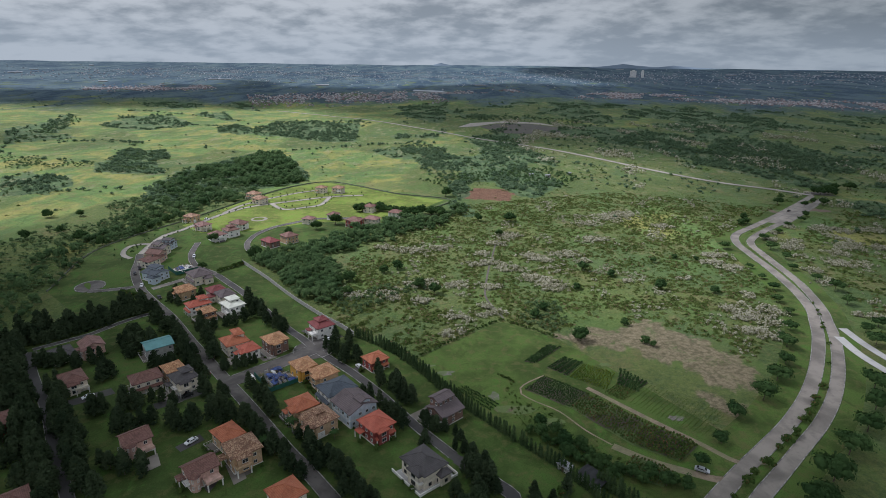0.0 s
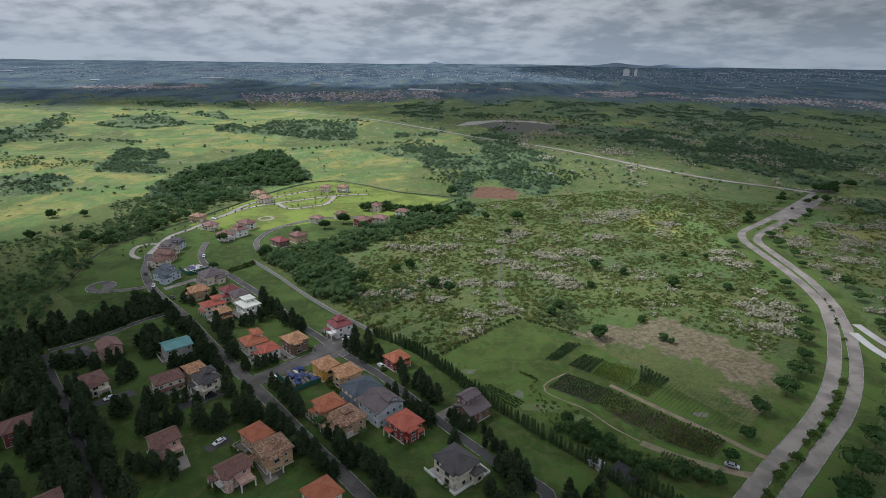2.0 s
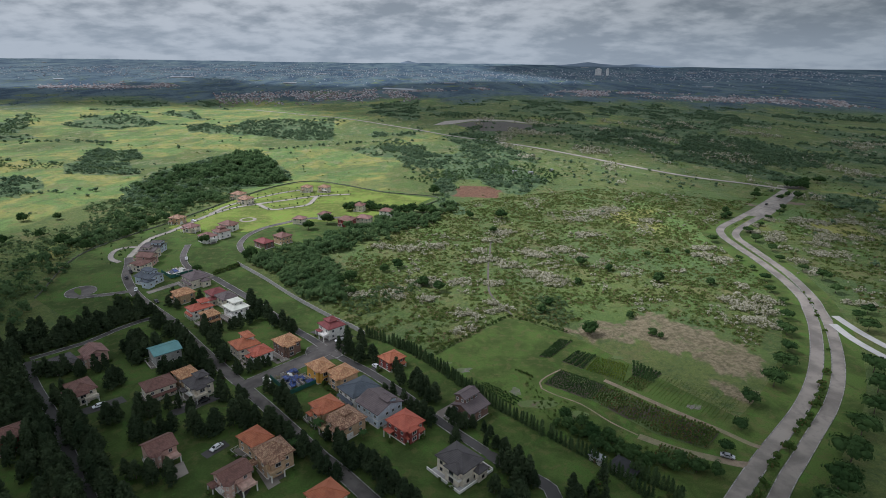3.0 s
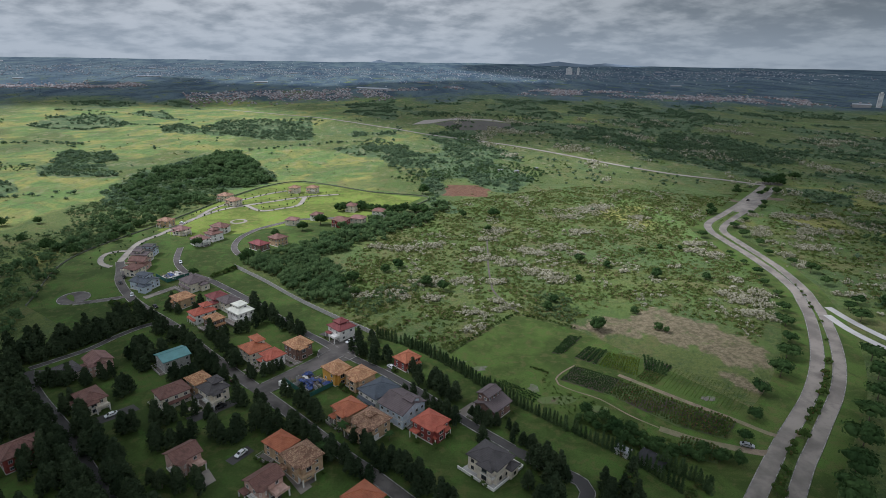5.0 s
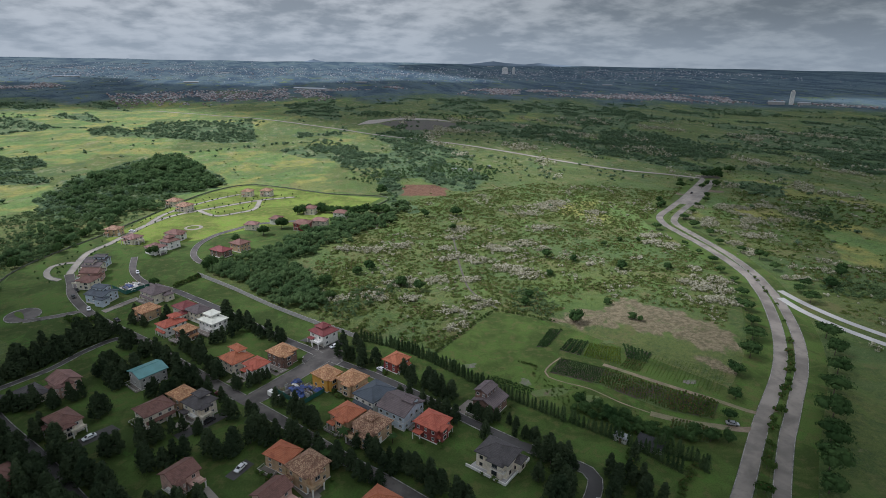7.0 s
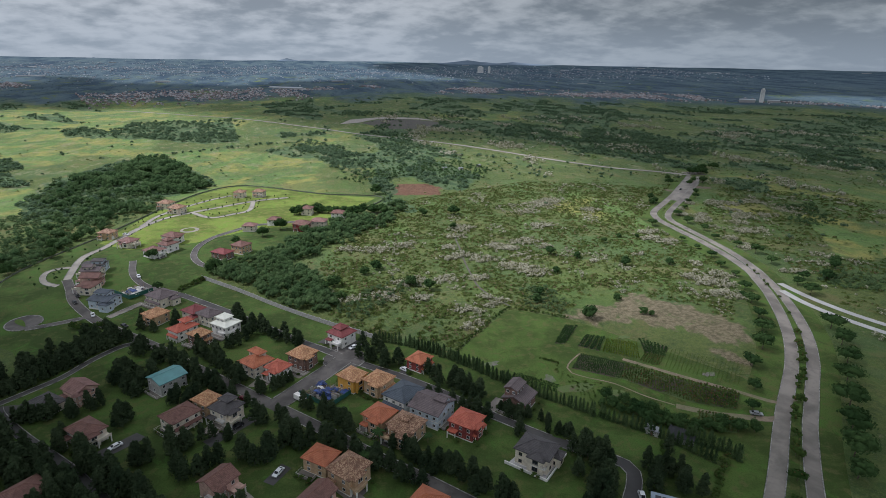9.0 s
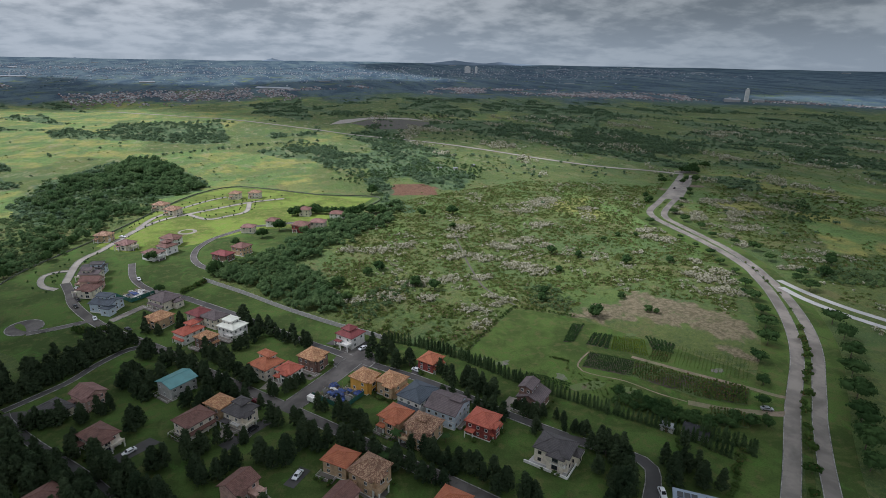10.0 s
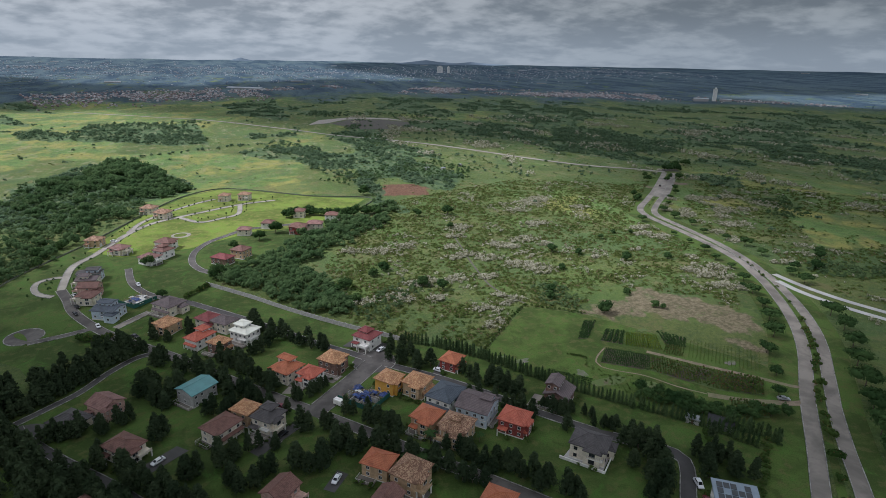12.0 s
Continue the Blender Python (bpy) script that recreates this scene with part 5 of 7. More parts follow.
def joined(pieces):
    vs, fs, k = [], [], 0
    for v, f in pieces:
        vs.append(v)
        fs.append(np.asarray(f) + k)
        k += len(v)
    return np.concatenate(vs), np.concatenate(fs)


def fast_mesh(name, verts, tris, mat):
    me = bpy.data.meshes.new(name)
    verts, tris = np.asarray(verts, dtype=np.float32), np.asarray(tris, dtype=np.int32)
    me.vertices.add(len(verts))
    me.vertices.foreach_set("co", verts.ravel())
    me.loops.add(tris.size)
    me.loops.foreach_set("vertex_index", tris.ravel())
    me.polygons.add(len(tris))
    me.polygons.foreach_set("loop_start", np.arange(0, tris.size, 3, dtype=np.int32))
    me.update(calc_edges=True)
    me.validate()
    me.materials.append(mat)
    return me


def round_crown(rng, h, r, lobes, n, size, light=False, fine=False):
    """A spreading crown of several lobes, of height h and radius r, from z = 0."""
    pieces = []
    for k in range(lobes):
        a = rng.uniform(0, 2 * math.pi)
        d = r * 0.72 * math.sqrt(rng.uniform()) if k else 0
        q = rng.uniform(0.26, 0.50) * r
        c = np.array([d * math.cos(a), d * math.sin(a), h * rng.uniform(0.25, 0.85 - 0.4 * d / r) if k else h * 0.6])
        rad = np.array([q, q, q * rng.uniform(0.6, 0.85) * min(1.3, h / r)])
        if light:
            pieces.append((ICO0 * (1 + rng.uniform(-0.2, 0.2, (7, 1))) * rad * 0.86 + c, ICO0_F))
        else:
            pieces.append(lump(rng, c, rad * 0.8, fine, 0.25))
        m = max(4, n // lobes)
        way = rng.normal(size=(m, 3))
        way[:, 2] = np.abs(way[:, 2]) * 0.9 - 0.25
        way /= np.linalg.norm(way, axis=1, keepdims=True)
        pieces.append(sprays(rng, c + way * rad * rng.uniform(0.75, 1.35, (m, 1)), way, size))
    return joined(pieces)


def cone_crown(rng, h, r, n, size, bulge=0.75):
    """A ragged conical crown with boughs, from z = 0."""
    pieces = []
    levels = max(4, int(h / 1.3))
    for k in range(levels):
        t = k / levels
        rr = r * (1 - t) ** bulge * (0.55 + 0.45 * min(1, (t + 0.1) / 0.2))
        pieces.append(lump(rng, (rng.normal() * 0.1 * r, rng.normal() * 0.1 * r, h * (t + 0.45 / levels)), (rr * 0.50, rr * 0.50, h / levels * 0.75), rough=0.45))
    t = rng.uniform(0, 1, n) ** 1.25
    a = rng.uniform(0, 2 * math.pi, n)
    bough = 1 + 0.30 * np.sin(a * 5 + t * 17 + rng.uniform(0, 6)) + rng.uniform(-0.35, 0.18, n)
    rr = r * (1 - t) ** bulge * bough * (0.55 + 0.45 * np.minimum(1, (t + 0.1) / 0.2))
    p = np.stack([rr * np.cos(a), rr * np.sin(a), h * t + rng.uniform(-0.2, 0.2, n)], 1)
    nn = np.stack([np.cos(a), np.sin(a), np.full(n, 0.65)], 1)
    nn /= np.linalg.norm(nn, axis=1, keepdims=True)
    pieces.append(sprays(rng, p, nn, size))
    return joined(pieces)


def bushy_crown(rng, h, r, lobes, n, size):
    """A pine's crown of many rounded boughs, broad below and pointed above, from z = 0."""
    pieces = []
    for k in range(lobes):
        t = (k + rng.uniform(0.1, 0.9)) / lobes
        a = k * 2.4 + rng.uniform(-0.5, 0.5)
        reach = r * (1 - t) ** 0.65 * (0.5 + 0.5 * min(1.0, (t + 0.12) / 0.25))
        q = r * (0.38 - 0.2 * t) * rng.uniform(0.7, 1.25)
        c = np.array([reach * 0.68 * math.cos(a), reach * 0.68 * math.sin(a), h * (0.06 + 0.9 * t)])
        rad = np.array([q, q, q * rng.uniform(0.7, 1.0)])
        pieces.append(lump(rng, c, rad * 0.72, rough=0.45))
        m = max(6, n // lobes)
        way = rng.normal(size=(m, 3)) + np.array([0.5 * math.cos(a), 0.5 * math.sin(a), 0.35])
        way /= np.linalg.norm(way, axis=1, keepdims=True)
        pieces.append(sprays(rng, c + way * rad * rng.uniform(0.8, 1.5, (m, 1)), way + rng.normal(size=(m, 3)) * 0.35, size))
    pieces.append(lump(rng, (0, 0, h * 0.45), (r * 0.3, r * 0.3, h * 0.45), rough=0.3))
    return joined(pieces)


def trunk_mesh(rng, h, r, limbs):
    """A tapered trunk with limbs."""
    bm = bmesh.new()
    rings = []
    for k in range(5):
        t = k / 4
        rings.append([bm.verts.new((r * (1 - 0.7 * t) * math.cos(s) + 0.08 * math.sin(t * 4), r * (1 - 0.7 * t) * math.sin(s), h * t - 0.3)) for s in (0, 1.05, 2.1, 3.14, 4.19, 5.24)])
    for p, q in zip(rings, rings[1:]):
        for k in range(6):
            bm.faces.new((p[k], p[(k + 1) % 6], q[(k + 1) % 6], q[k]))
    for k in range(limbs):
        a, z = rng.uniform(0, 6.28), h * rng.uniform(0.45, 0.85)
        bar(bm, (0, 0, z), (h * 0.28 * math.cos(a), h * 0.28 * math.sin(a), z + h * 0.25), r * 0.3, 4)
    return mesh_of("trunk", bm, M_BARK)


def make_kind(name, label, category, mat, trunk_h, trunk_r, limbs, crowns, lift):
    """Several plants of one kind, as (trunk mesh, crown mesh, lift) to be set out."""
    return [dict(name=name, label=label, category=category, lift=lift, trunk=trunk_mesh(np.random.default_rng(k), trunk_h, trunk_r, limbs), crown=fast_mesh("crown", *c, mat))
            for k, c in enumerate(crowns)]


def rngs(seed, n):
    return [np.random.default_rng(seed + k) for k in range(n)]


CONIFERS = make_kind("conifer", "dark green bushy conifer on the lawn", "tree", M_CONIFER, 5.5, 0.17, 3, [bushy_crown(g, 9.0, 2.45, 34, 780, 0.42) for g in rngs(10, 6)], 0.7)
FULL = make_kind("conifer", "broad dark green pine beside a street", "tree", M_CONIFER, 4.5, 0.2, 4, [bushy_crown(g, 7.6, 3.0, 34, 820, 0.44) for g in rngs(20, 6)], 0.9)
CYPRESS = make_kind("cypress", "slim dark cypress in the boundary hedge", "tree", M_CYPRESS, 3.0, 0.1, 0, [cone_crown(g, 4.9, 0.85, 190, 0.38, 0.5) for g in rngs(30, 4)], 0.15)
BROADS = make_kind("tree", "round-crowned dark green broadleaf tree", "tree", M_BROAD, 4.0, 0.2, 5, [round_crown(g, 4.8, 3.6, 16, 640, 0.55) for g in rngs(40, 5)], 1.5)
DENSE = make_kind("tree", "dense dark round tree leafy to the ground", "tree", M_BROAD, 3.0, 0.2, 4, [round_crown(g, 6.6, 3.3, 20, 820, 0.52) for g in rngs(45, 4)], 0.2)
UMBRELLAS = make_kind("tree", "flat-topped spreading street tree on the verge", "tree", M_BROAD, 3.6, 0.16, 6, [round_crown(g, 2.9, 3.6, 15, 560, 0.5) for g in rngs(50, 5)], 2.3)
SHRUBS = make_kind("shrub", "trimmed green shrub in the median strip", "shrub", M_MEDIAN, 1.0, 0.08, 3, [round_crown(g, 2.3, 1.7, 6, 230, 0.42) for g in rngs(60, 4)], 0.3)
SAPLINGS = make_kind("sapling", "young thin tree in the mown grass", "tree", M_BROAD, 1.8, 0.05, 2, [round_crown(g, 1.6, 0.8, 3, 50, 0.4) for g in rngs(70, 2)], 0.9)


def plant(kinds, x, y, rng, scale=1.0, group=""):
    k = kinds[rng.randrange(len(kinds))]
    s = scale * rng.uniform(0.8, 1.2)
    root = new(k["name"])
    root.empty_display_size = 0.5
    root.matrix_basis = pose(x, y, land(x, y), 0, 0, rng.uniform(0, 360)) @ Matrix.Diagonal((s * rng.uniform(0.9, 1.1), s * rng.uniform(0.9, 1.1), s, 1))
    tagged(root, k["label"], k["category"], group)
    part("trunk", k["trunk"], None, root)
    part("crown", k["crown"], None, root).location.z = k["lift"]
    return root


HOUSES = [(o.location.x, o.location.y) for o in scene.objects if o.parent is None and o.name.split(".")[0] == "house"]


def clear(x, y, road=1.0, wall=6.3):
    """Whether a spot is off the roads and outside the houses."""
    if any((x - a) ** 2 + (y - b) ** 2 < wall * wall for a, b in HOUSES):
        return False
    return not near_road(x, y, road)


def row(kinds, points, gap, jitter, rng, scale=1.0, group="", road=0.7, wall=6.3):
    line = spline(points, gap) if len(points) > 2 else spline([points[0], ((points[0][0] + points[1][0]) / 2, (points[0][1] + points[1][1]) / 2), points[1]], gap)
    for p in line:
        x, y = p.x + rng.gauss(0, jitter), p.y + rng.gauss(0, jitter)
        if clear(x, y, road, wall):
            if group == GT and ((y > 222 and x < -80) or x < -160):
                FAR_CONIFERS.append((x, y, scale * rng.uniform(0.8, 1.2)))
            else:
                plant(kinds, x, y, rng, scale, group)


FAR_CONIFERS = []
TREES = random.Random(7)
MIX = CONIFERS + FULL + FULL[:2]
GT = "conifers of the estate"
for pts, gap, jit, sc in (
        ([(-204, 236), (-192, 245), (-183, 250), (-175, 257), (-167, 265), (-160, 272), (-154, 276)], 2.4, 1.4, 0.98),
        ([(-191, 236), (-182, 243.5), (-175, 251), (-167.5, 262), (-157, 272.5), (-150, 273)], 2.2, 0.7, 0.9),
        ([(-206, 246), (-190, 254), (-178, 264), (-166, 275), (-156, 282)], 2.8, 2.0, 1.0),
        ([(-210, 232), (-202, 226), (-200, 214)], 2.6, 2.5, 1.1),
        ([(-194, 218), (-186, 210), (-178, 200), (-170, 190)], 2.6, 2.0, 1.05),
        ([(-180, 214), (-172, 204), (-164, 194)], 2.6, 1.6, 1.0),
        ([(-150, 172), (-141, 162), (-132, 150), (-124, 140)], 2.6, 2.0, 1.0),
        ([(-168, 178), (-158, 168), (-148, 156)], 2.6, 2.2, 1.05),
        ([(-116, 172), (-109, 168), (-104, 172)], 2.6, 1.6, 0.9),
        ([(-147, 238), (-142, 233), (-139, 229), (-134, 234)], 2.2, 2.0, 1.0),
        ([(-6, 174), (-2, 171), (3, 167), (8, 163)], 2.6, 0.6, 0.66),
        ([(-122, 212), (-116, 206.5), (-110, 212)], 2.4, 1.2, 0.95),
        ([(-143, 243), (-150, 237), (-146, 232), (-138, 222)], 3.0, 2.2, 0.95),
        ([(-147, 263), (-135, 251), (-120, 231), (-111, 219), (-102, 207), (-97, 201)], 3.0, 1.3, 0.95),
        ([(-126, 262), (-118, 250), (-110, 238), (-104, 228), (-99, 219)], 3.2, 0.9, 0.9),
        ([(-96, 213), (-91, 210.5), (-85, 211.5), (-80, 216)], 2.2, 0.7, 0.7),
        ([(-28, 189), (-20, 179), (-13, 170)], 3.4, 0.8, 0.9),
        ([(-108, 282), (-96, 268), (-86, 256), (-76, 244)], 3.4, 0.8, 0.95),
        ([(-104, 283), (-88, 264), (-72, 245)], 3.6, 0.7, 0.9),
        ([(-50, 227), (-44, 221), (-38, 215)], 2.6, 1.3, 0.95),
        ([(-47, 236), (-41, 229)], 3.0, 1.2, 0.85),
        ([(-25, 203), (-19, 196), (-14, 189), (-11, 184)], 2.1, 1.3, 0.95),
        ([(-75, 196), (-68, 187), (-60, 178)], 3.0, 1.0, 0.85),
        ([(-49, 164), (-38, 153), (-27, 142), (-16, 130)], 2.8, 1.3, 0.9),
        ([(-92, 192), (-82, 182), (-73, 174), (-63, 165), (-52, 152), (-44, 143)], 3.4, 1.1, 0.95),
        ([(-95, 171), (-90, 168), (-85, 171), (-81, 172)], 2.4, 1.4, 1.0),
        ([(-4, 169), (0, 168)], 2.6, 0.8, 0.7),
        ([(9, 157), (12, 153), (15, 151)], 3.0, 1.0, 0.7),
        ([(26, 130), (30, 134), (34, 128), (36, 118)], 2.6, 1.6, 0.8),
        ([(10, 136), (6, 126), (2, 118)], 2.6, 1.4, 0.85),
        ([(-130, 180), (-122, 180), (-114, 179)], 2.4, 1.6, 0.95),
        ([(-137, 168), (-130, 160), (-122, 152), (-112, 142)], 3.0, 1.8, 1.0),
        ([(-160, 197), (-152, 189), (-144, 178)], 2.8, 2.0, 0.95),
        ([(-172, 195), (-163, 183), (-150, 168), (-140, 152)], 3.4, 2.2, 1.0),
        ([(-139, 201), (-137, 205), (-140, 208)], 3.0, 1.2, 1.1),
        ([(-164, 216), (-156, 215), (-149, 219)], 2.8, 1.2, 0.8),
        ([(-192, 225), (-182, 208), (-176, 198)], 3.0, 1.8, 1.0),
        ([(-108, 150), (-100, 147), (-94, 146)], 2.6, 1.4, 0.9),
        ([(-110, 187), (-104, 184), (-99, 186)], 2.6, 1.4, 0.8),
        ([(-152, 297), (-146, 281), (-136, 279), (-134, 292)], 3.6, 1.3, 0.7),
        ([(-98, 262), (-103, 256), (-112, 252)], 3.0, 0.8, 0.8),
        ([(-158, 200), (-146, 187), (-132, 170), (-118, 152), (-104, 136)], 3.0, 1.4, 1.05),
        ([(-166, 192), (-152, 176), (-138, 158), (-124, 141), (-110, 124)], 3.0, 1.6, 1.05),
        ([(-176, 186), (-166, 172), (-170, 160), (-160, 152)], 3.2, 2.5, 1.0),
        ([(-150, 146), (-140, 138), (-132, 128)], 3.2, 2.5, 1.0),
        ([(-196, 238), (-200, 226), (-198, 212), (-190, 200)], 2.8, 2.0, 1.1),
        ([(-122, 140), (-112, 128), (-104, 118)], 2.8, 1.6, 0.9),
        ([(-60, 160), (-56, 157), (-66, 163)], 2.6, 1.0, 0.7)):
    row(MIX, pts, gap * 1.1, jit * 1.15, TREES, sc * 0.98, GT, 0.2, 6.4)
row(MIX, [(-177, 217), (-171, 214.5), (-164, 217.5)], 2.3, 0.8, TREES, 0.85, GT, 0.2, 4.8)
row(MIX, [(-194, 232), (-191, 224), (-186, 215)], 2.2, 1.0, TREES, 1.0, GT, 0.1, 4.8)
for x, y, sc in ((10.8, 143.9, 0.9), (12.6, 142.3, 1.0), (14.6, 140.6, 1.05), (16.4, 139.2, 1.0), (18.0, 137.6, 0.9), (9.2, 146.2, 0.75), (13.6, 134.8, 1.0), (11.6, 129.0, 1.05), (8.4, 125.2, 1.1), (6.1, 121.8, 1.0), (7.6, 130.5, 0.95), (28.7, 128.5, 0.95), (25.0, 124.0, 1.0), (39.5, 137.5, 0.9), (5.9, 158.1, 0.6),
                 (-3.7, 165.3, 0.95), (-4.3, 159.3, 0.9), (0.5, 163.0, 0.9), (-40.6, 150.7, 0.9), (-38.0, 148.5, 0.9), (-35.6, 142.0, 0.75), (-28.1, 137.2, 0.7), (-21.6, 132.1, 0.9), (-43.6, 158.6, 1.0), (-47.8, 156.4, 0.95)):
    if clear(x, y, 0.2, 5.0):
        plant(MIX, x, y, TREES, sc, GT)
# boundary hedge of cypresses
row(CYPRESS, [(-40, 240), (-28, 231), (-14, 216), (8, 185), (27, 163), (41, 147), (52, 130)], 1.6, 0.22, TREES, 1.05, "cypress hedge")
row(CYPRESS, [(-27, 232.5), (-13, 217.5), (9, 186.5)], 2.4, 0.3, TREES, 0.9, "cypress hedge")
row(CYPRESS, [(50, 142), (58, 134), (60, 128)], 1.3, 0.3, TREES, 1.1, "cypress hedge")
# garden shrubs about the houses
GARDEN = random.Random(77)
GARDENS = [o for o in scene.objects if o.parent is None and o.name.split(".")[0] == "house" and o.location.y < 262]
for home in GARDENS:
    turn = home.matrix_basis.to_euler().z
    for k in range(5):
        side = GARDEN.choice(((-1, 0), (0, -1), (0, -1), (1, 0)))
        u, v = (side[0] * 6.4, GARDEN.uniform(-5, 5)) if side[0] else (GARDEN.uniform(-5.5, 5.5), side[1] * 7.0)
        x, y = home.location.x + math.cos(turn) * u - math.sin(turn) * v, home.location.y + math.sin(turn) * u + math.cos(turn) * v
        if not near_road(x, y, 0.4) and all((x - a) ** 2 + (y - b) ** 2 > 34 for a, b in HOUSES):
            plant(SHRUBS, x, y, GARDEN, GARDEN.uniform(0.4, 0.8), "garden shrubs")


def frond(rng, a, rise):
    """One arching palm frond with drooping leaflets."""
    v, f = [], []
    n, length = 7, 2.6
    ca, sa = math.cos(a), math.sin(a)
    for k in range(n):
        t = k / (n - 1)
        r, z, w = length * t, rise * t * 1.6 - 1.9 * t * t, 0.42 * math.sin(math.pi * min(1, t + 0.12)) + 0.04
        for sgn, drop in ((-1, -0.16), (0, 0), (1, -0.16)):
            v.append((ca * r - sa * sgn * w, sa * r + ca * sgn * w, z + drop))
    for k in range(n - 1):
        for j in (0, 1):
            i = k * 3 + j
            f += [(i, i + 1, i + 4), (i, i + 4, i + 3)]
    return np.array(v), np.array(f)


def palm_crown(rng):
    return joined([frond(rng, 6.283 * k / 15 + rng.uniform(-0.15, 0.15), rng.uniform(0.25, 1.3)) for k in range(15)])


PALMS = make_kind("palm", "feathery garden palm beside a villa", "palm", M_BROAD, 4.6, 0.17, 0, [palm_crown(g) for g in rngs(85, 3)], 4.2)
for x, y in ((-63.5, 160.5), (-58.5, 158.0), (-67.5, 155.8), (-36, 163.5), (-52, 168.5)):
    plant(PALMS, x, y, GARDEN, 0.95, "garden palms")
# boulevard verges
GB = "trees along the boulevard"
WEST_TREES = [(86, 150.5, 0.8), (98, 161.7, 0.86), (110.5, 177.4, 1.26), (126.7, 187.7, 1.32), (139.7, 201.6, 1.26), (151.7, 215.9, 1.21), (161, 230.9, 0.98), (164, 240, 0.69), (172.3, 247.6, 0.92), (183.2, 266.7, 0.86), (185.2, 281.7, 0.98), (193, 299.2, 1.03), (196.3, 317.3, 0.8), (197.9, 335.5, 0.69), (200.5, 374.2, 0.92)]
EAST_TREES = [(90, 112, 1.41), (98.5, 120.2, 1.6), (110.5, 130.9, 1.41), (115, 133.5, 1.28), (124.4, 143.3, 1.54), (138.2, 156, 1.47), (153.3, 168.3, 1.54), (165.8, 181.6, 1.34), (175.9, 196, 1.41), (188.9, 212, 1.09), (203.4, 232.4, 1.15), (209, 246.5, 1.15), (219, 251.8, 1.22), (222.2, 279.1, 1.15), (228.4, 298.3, 1.22), (227.2, 314.3, 0.96),
              (223.7, 331.9, 0.77), (231.9, 353.4, 1.02), (233.2, 374.1, 1.02), (239.9, 396.1, 1.02), (262, 414, 0.9), (280.2, 432.7, 1.02), (300, 448, 1.02)]
for x, y, s in WEST_TREES + EAST_TREES:
    if clear(x, y, 0.6):
        plant(UMBRELLAS, x, y, TREES, s, GB)
for x, y, s in ((232.5, 247.6, 1.1), (254.8, 261.2, 1.3), (262, 268, 1.0)):
    plant(BROADS, x, y, TREES, s, GB)
row(BROADS, [(372, 560), (386, 556), (392, 546), (398, 566), (430, 580)], 8, 3.0, TREES, 1.25, GB, 0.5)
for x, y, s in ((315, 509, 1.1), (331, 533, 1.0), (336, 502, 0.9), (356, 506, 1.2), (352, 515, 1.0), (314, 465, 0.8)):
    plant(BROADS, x, y, TREES, s, GB)
for k, p in enumerate(MEDIAN_LINE):
    if k % 2 == 0 and k < 98 and TREES.random() < (0.7 if k < 64 else 0.4):
        plant(SHRUBS, p.x + TREES.gauss(0, 0.4), p.y + TREES.gauss(0, 0.4), TREES, TREES.uniform(1.15, 1.65) if k < 64 else 0.7, "median shrubs")
# single field trees
for x, y, s in ((66.4, 236.5, 1.35), (92.8, 253, 0.7), (96.3, 234.6, 0.75), (99, 231, 0.5), (55, 271, 0.9), (49, 262, 0.7), (105, 320, 0.95), (79, 299, 0.9), (157, 294, 0.8), (157, 354, 0.6), (170, 350, 0.5), (250, 441, 1.0), (256, 456, 1.0), (244, 438, 0.9), (-35, 325, 0.95), (-27, 331, 1.05), (-54, 311, 1.0), (-60, 306, 1.0), (-52, 291, 1.1)):
    plant(DENSE, x, y, TREES, s, "dark trees of the field")
for x, y, s in ((-3, 292, 1.1), (-12, 300, 1.0), (4, 533, 1.7), (44, 404, 0.9), (57, 444, 1.3), (30, 446, 1.2),
                (90, 330, 1.0), (128, 300, 0.9), (140, 345, 0.8), (-162, 379, 1.3), (-96, 411, 1.5), (-84, 426, 1.5), (-112, 395, 0.9), (-122, 347, 1.8), (-224, 398, 1.2), (-260, 385, 1.3), (-150, 330, 0.7)):
    plant(BROADS, x, y, TREES, s)
for pts in ([(36, 171), (43, 163.5), (49.8, 156), (57, 147), (63.5, 143)], [(33, 168), (40, 160), (46, 152.5), (54, 145.5)], [(68, 143), (74, 141), (77, 140)]):
    row(BROADS + DENSE, pts, 3.2, 1.0, TREES, 0.66, "farm edge trees", 0.2)
# saplings on the ridge lawns and beside its roads
for line, gap in ((RIDGE, 10), (UPPER, 9), (LOOP, 9), (STUB, 8)):
    for side in (5.5, -5.5):
        for p in offset_line(spline(line, gap), side):
            if clear(p.x, p.y, 0.5):
                plant(SAPLINGS, p.x, p.y, TREES, 1.1, "ridge saplings")

for x, y, s in ((-328, 450, 1.5), (-304, 454, 1.0), (-289, 406, 1.2), (-306, 391, 1.1), (-239, 374, 1.2), (-230, 419, 1.2), (-220, 432, 1.2)):
    plant(DENSE, x, y, TREES, s, "trees outside the fence")
# dark trees behind the ridge houses
row(DENSE + BROADS, [(-72, 466), (-66, 474), (-54, 474), (-44, 468), (-34, 462)], 3.2, 1.6, TREES, 1.2, "dark trees on the ridge", 0.2, 5.5)
row(DENSE + BROADS, [(-30, 452), (-20, 462), (-10, 462), (2, 460)], 3.4, 2.2, TREES, 1.2, "dark trees on the ridge", 0.2, 5.5)


# woods and scrub: joined clumps
def light_crowns(seed, h, r, lobes, n, size, count=6):
    return [round_crown(g, h, r, lobes, n, size, True) for g in rngs(seed, count)]


